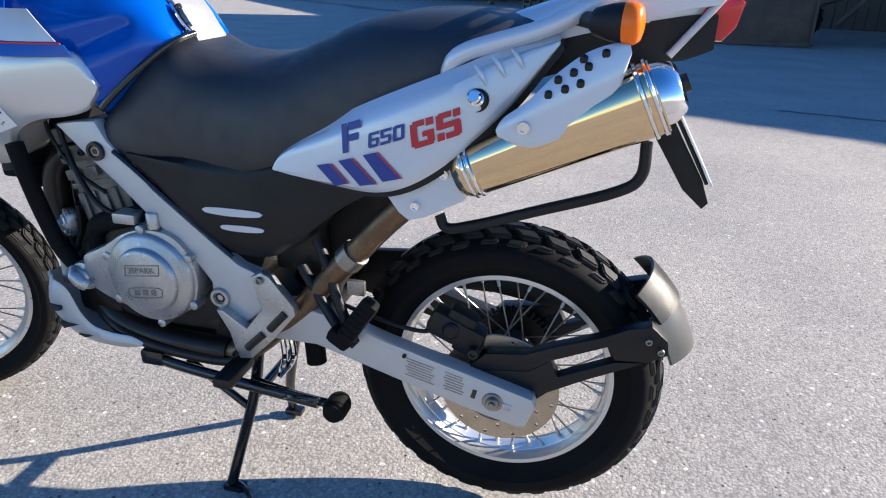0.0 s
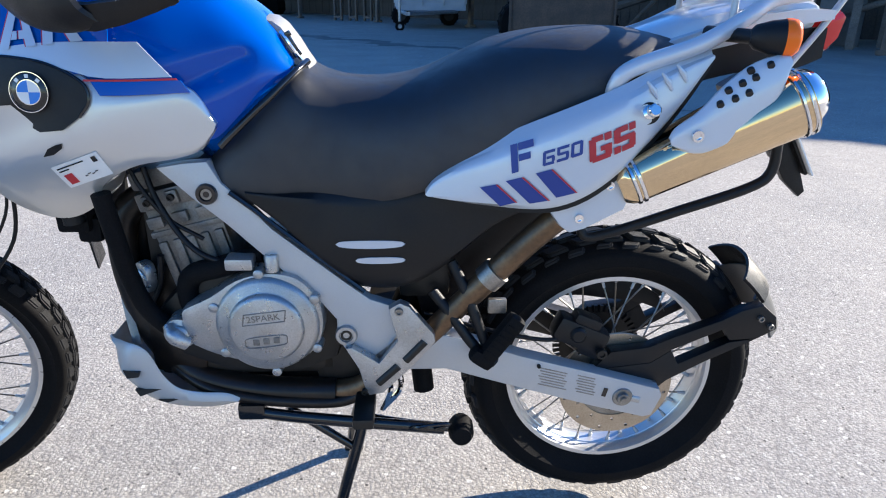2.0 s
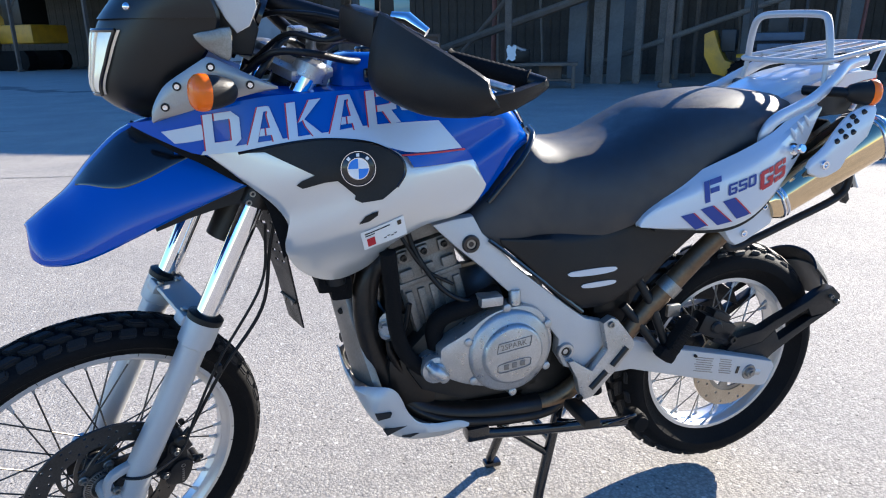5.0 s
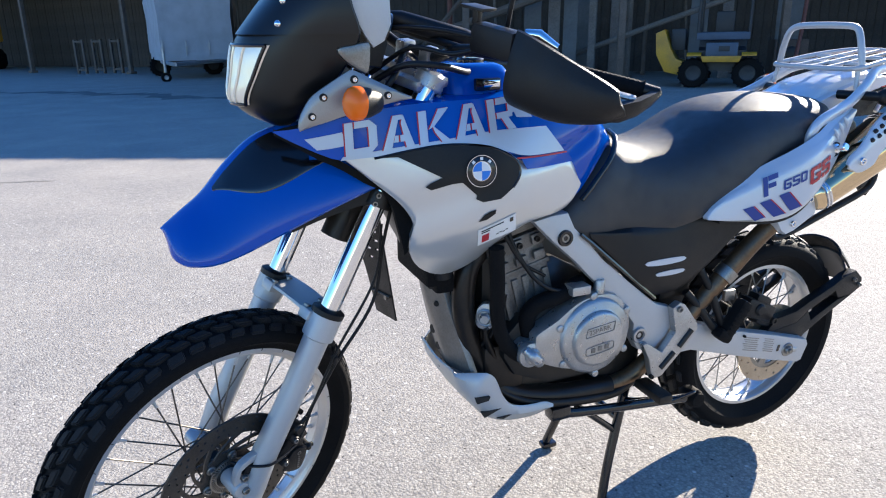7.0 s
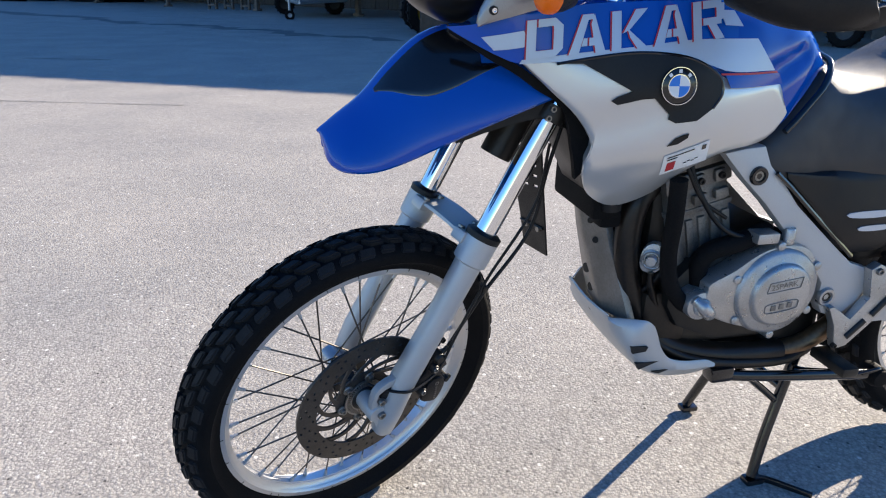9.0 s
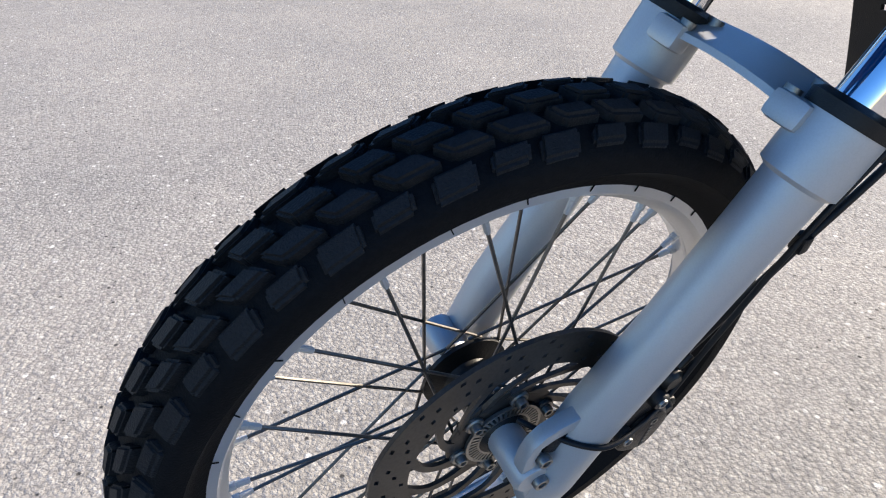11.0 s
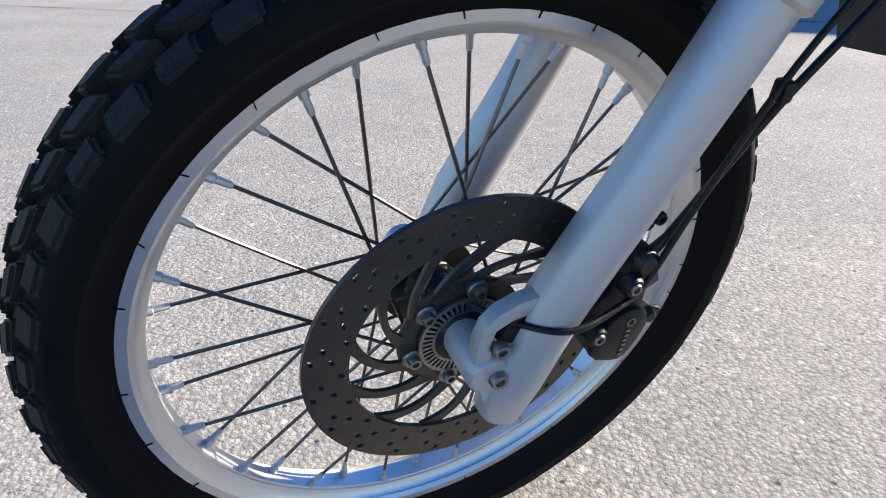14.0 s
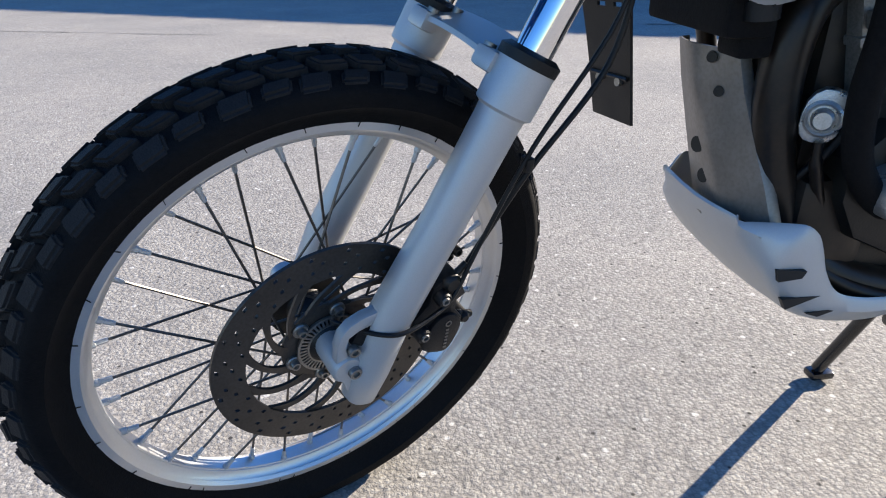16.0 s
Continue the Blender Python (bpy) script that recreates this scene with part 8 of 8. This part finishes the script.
prism(bm, [(-2.3, 0.7), (-1.6, 0.7), (-1.5, 1.3), (-2.0, 1.35), (-2.4, 1.1)], -0.75, -0.15, 0.03)
part("bucket", bm, RUST, ex)
tagged(ex, group="excavators before the sheds")
ex_far = copy_thing(ex, facing(-15.6, 50.2, 150))
tagged(ex_far, "second yellow excavator with dark tracks in the shade")

# work bench with an engine on it
be = thing("work_bench", "low wooden work bench at the shed's corner post", "bench", m=facing(8.75, 15.6, -30))
bm = bmesh.new()
block(bm, (0, 0, 0.62), (1.9, 0.8, 0.08), 0.01)
part("bench_top", bm, TIMBER, be)
for x in (-0.85, 0.85):
    for y in (-0.32, 0.32):
        bm = bmesh.new()
        block(bm, (x, y, 0.29), (0.09, 0.09, 0.58), 0.008)
        part("leg", bm, TIMBER, be)
bm = bmesh.new()
block(bm, (0, 0, 0.22), (1.7, 0.6, 0.05), 0.006)
part("lower_shelf", bm, TIMBER, be)
mo = thing("spare_motor", "greasy spare motor lying on the work bench", "motor", m=facing(8.15, 15.75, 10))
bm = bmesh.new()
block(bm, (0, 0, 0.84), (0.5, 0.35, 0.34), 0.04)
part("motor_block", bm, DARK, mo)
bm = bmesh.new()
tube(bm, [(-0.3, 0, 0.9), (-0.22, -0.1, 1.1), (-0.05, -0.15, 1.0), (0.25, -0.1, 0.95)], 0.05, 8)
part("pipe", bm, GALV, mo)
rg = thing("rag", "pale rag thrown over the motor", "rag", m=facing(7.85, 15.62, 0))
bm = bmesh.new()
F = [[Vector((0.05 * i - 0.15 + 0.02 * math.sin(j * 2.1), -0.12 + 0.01 * math.sin(3 * i + j), 1.10 - 0.06 * j + 0.03 * math.sin(i * 1.7 + j))) for j in range(7)] for i in range(6)]
sheet(bm, F, [[p + Vector((0, 0.008, 0)) for p in r_] for r_ in F])
part("cloth", bm, DECAL_WHITE, rg)
bx = thing("crate", "dark crate pushed under the bench", "crate", m=facing(9.0, 15.55, -30))
bm = bmesh.new()
block(bm, (0, 0, 0.41), (0.6, 0.4, 0.33), 0.015)
part("crate_body", bm, RUST, bx)


def pallet():
    p = thing("pallet", "grey wooden pallet lying on the ground", "pallet", "pallets by the shed")
    bm = bmesh.new()
    block(bm, (0, 0, 0), (1.2, 0.11, 0.024), 0.003)
    first = part("slat", bm, TIMBER, p)
    first.matrix_basis = Matrix.Translation((0, -0.345, 0.132))
    for y in (-0.17, 0.0, 0.17, 0.345):
        part_like(first, Matrix.Translation((0, y, 0.132)), p)
    bm = bmesh.new()
    block(bm, (0, 0, 0), (0.1, 0.8, 0.1), 0.004)
    b0 = part("bearer", bm, TIMBER, p)
    b0.matrix_basis = Matrix.Translation((-0.55, 0, 0.06))
    for x in (0.0, 0.55):
        part_like(b0, Matrix.Translation((x, 0, 0.06)), p)
    return p


pal = pallet()
pal.matrix_world = facing(15.6, 11.9, -25)
copy_thing(pal, facing(17.3, 10.9, -35))
copy_thing(pal, facing(19.2, 10.2, -20))
for k, (x, y, h, w) in enumerate(((16.4, 13.0, 1.1, 0.9), (18.0, 12.2, 0.8, 1.2), (20.0, 11.6, 1.3, 0.8))):
    c = thing("machine_part", "dark rusty machine part on the shed floor", "machine part", "machine parts", m=facing(x, y, 20 * k - 30))
    bm = bmesh.new()
    block(bm, (0, 0, h / 2), (w, 0.6, h), 0.05)
    part("casing", bm, RUST, c)
    bm = bmesh.new()
    lathe(bm, [(0.0, -0.36), (0.2, -0.36), (0.26, -0.32), (0.26, 0.3)], Matrix.Translation((0, 0, h * 0.6)), 20)
    part("flywheel", bm, DARK, c)
# wooden trestles by the shed's left post
for k in range(3):
    f_ = thing("wooden_frame", "narrow upright wooden frame leaning at the shed", "frame", "wooden frames", m=facing(-2.9 + 0.8 * k, 36.4 - 0.4 * k, -40) @ Matrix.Scale(1.2, 4))
    for x in (-0.2, 0.2):
        bm = bmesh.new()
        block(bm, (x, 0, 0.65), (0.08, 0.1, 1.3), 0.006)
        part("upright", bm, TIMBER, f_)
    for z in (0.15, 1.22):
        bm = bmesh.new()
        block(bm, (0, 0, z), (0.34, 0.08, 0.08), 0.006)
        part("rail", bm, TIMBER, f_)


# poles, braces and boards standing about in the sheds
PALE_TIMBER = material("pale_old_timber", (0.2, 0.17, 0.145), 0.8, grain=0.5, grain_scale=30, stain=0.5, stain_scale=2, bump=0.2, bump_scale=50)
RED_STEEL = material("red_lead_steel", (0.2, 0.07, 0.05), 0.6, 0.2, grain=0.4, grain_scale=20, stain=0.5, stain_scale=2)


def pole(name, a, b, r, mat, label, group):
    p = thing(name, label, "pole", group)
    p.location = a
    bm = bmesh.new()
    A, B = Vector((0, 0, 0)), Vector(b) - Vector(a)
    k = [A.lerp(B, i / 6) + Vector((0.012 * math.sin(2.3 * i + a[0]), 0.012 * math.cos(1.7 * i), 0)) for i in range(7)]
    k[0], k[-1] = A, B
    tube(bm, k, r, 8)
    part("shaft", bm, mat, p)


pole("steel_pole", (9.1, 19.79, 0), (9.2, 19.85, 5.8), 0.085, RED_STEEL, "thin red-brown steel pole holding the roof", "poles in the shed")
pole("timber_pole", (14.13, 17.11, 0), (14.2, 17.2, 6.2), 0.1, PALE_TIMBER, "pale round timber pole in the shed", "poles in the shed")
pole("timber_pole", (13.5, 18.2, 0), (13.3, 18.3, 6.2), 0.06, TIMBER, "weathered thin timber pole in the shed", "poles in the shed")
pole("timber_pole", (15.5, 18.0, 0), (15.6, 18.1, 6.3), 0.07, TIMBER, "weathered thin timber pole in the shed", "poles in the shed")
pole("steel_pole", (15.4, 11.9, 0), (16.4, 12.4, 4.0), 0.05, RED_STEEL, "red-brown pole leaning in the shed", "poles in the shed")
pole("timber_pole", (16.3, 13.2, 0), (16.9, 13.5, 5.2), 0.1, PALE_TIMBER, "pale round timber pole in the shed", "poles in the shed")
pole("timber_pole", (12.1, 19.6, 0), (12.0, 19.7, 6.2), 0.05, PALE_TIMBER, "pale thin timber pole in the shed", "poles in the shed")
for k, (x, y) in enumerate(((11.2, 20.4), (12.8, 20.1), (13.9, 19.2), (16.8, 17.4), (18.0, 16.6), (9.9, 21.2))):
    pole("timber_pole", (x, y, 0), (x + 0.15 * math.sin(3 * k), y + 0.5, 4.6 + 0.3 * (k % 3)), 0.045 + 0.012 * (k % 3), TIMBER if k % 2 else PALE_TIMBER, "thin timber pole leaning at the back wall", "poles in the shed")
pole("timber_brace", (6.6, 20.1, 0.75), (11.2, 15.45, 2.70), 0.12, TIMBER, "slanting timber brace across the shed", "braces in the shed")
pole("timber_brace", (7.3, 19.35, 0.33), (9.4, 17.25, 3.35), 0.07, TIMBER, "slanting timber brace across the shed", "braces in the shed")
pole("timber_brace", (11.4, 17.4, 0.5), (15.6, 13.8, 2.4), 0.08, PALE_TIMBER, "pale slanting timber brace across the shed", "braces in the shed")


def board(x, y, deg, w, h, tilt, mat, label):
    b_ = thing("board", label, "board", "boards in the shed", m=pose(x, y, 0.0, -tilt, 0, deg))
    bm = bmesh.new()
    block(bm, (0, 0, h / 2), (w, 0.04, h), 0.006)
    part("sheet", bm, mat, b_)


PALE_SHEET = material("pale_sheet", (0.13, 0.13, 0.127), 0.7, grain=0.2, grain_scale=20, stain=0.5, stain_scale=1.5)
for x, y, w, h, mt in ((10.5, 16.9, 0.5, 2.7, PALE_SHEET), (10.95, 16.45, 0.34, 2.9, PALE_TIMBER), (11.35, 16.2, 0.4, 2.6, PALE_SHEET), (11.9, 15.9, 0.2, 3.1, PALE_TIMBER), (12.6, 17.2, 0.6, 2.8, PALE_SHEET), (13.3, 16.7, 0.3, 3.2, PALE_TIMBER),
                       (15.2, 15.2, 0.5, 2.7, PALE_SHEET), (16.0, 14.9, 0.3, 3.0, PALE_TIMBER), (17.5, 14.0, 0.7, 2.4, PALE_SHEET)):
    board(x, y, -40, w, h, 4, mt, "pale board leaning upright in the shed" if mt == PALE_SHEET else "narrow timber board leaning upright in the shed")
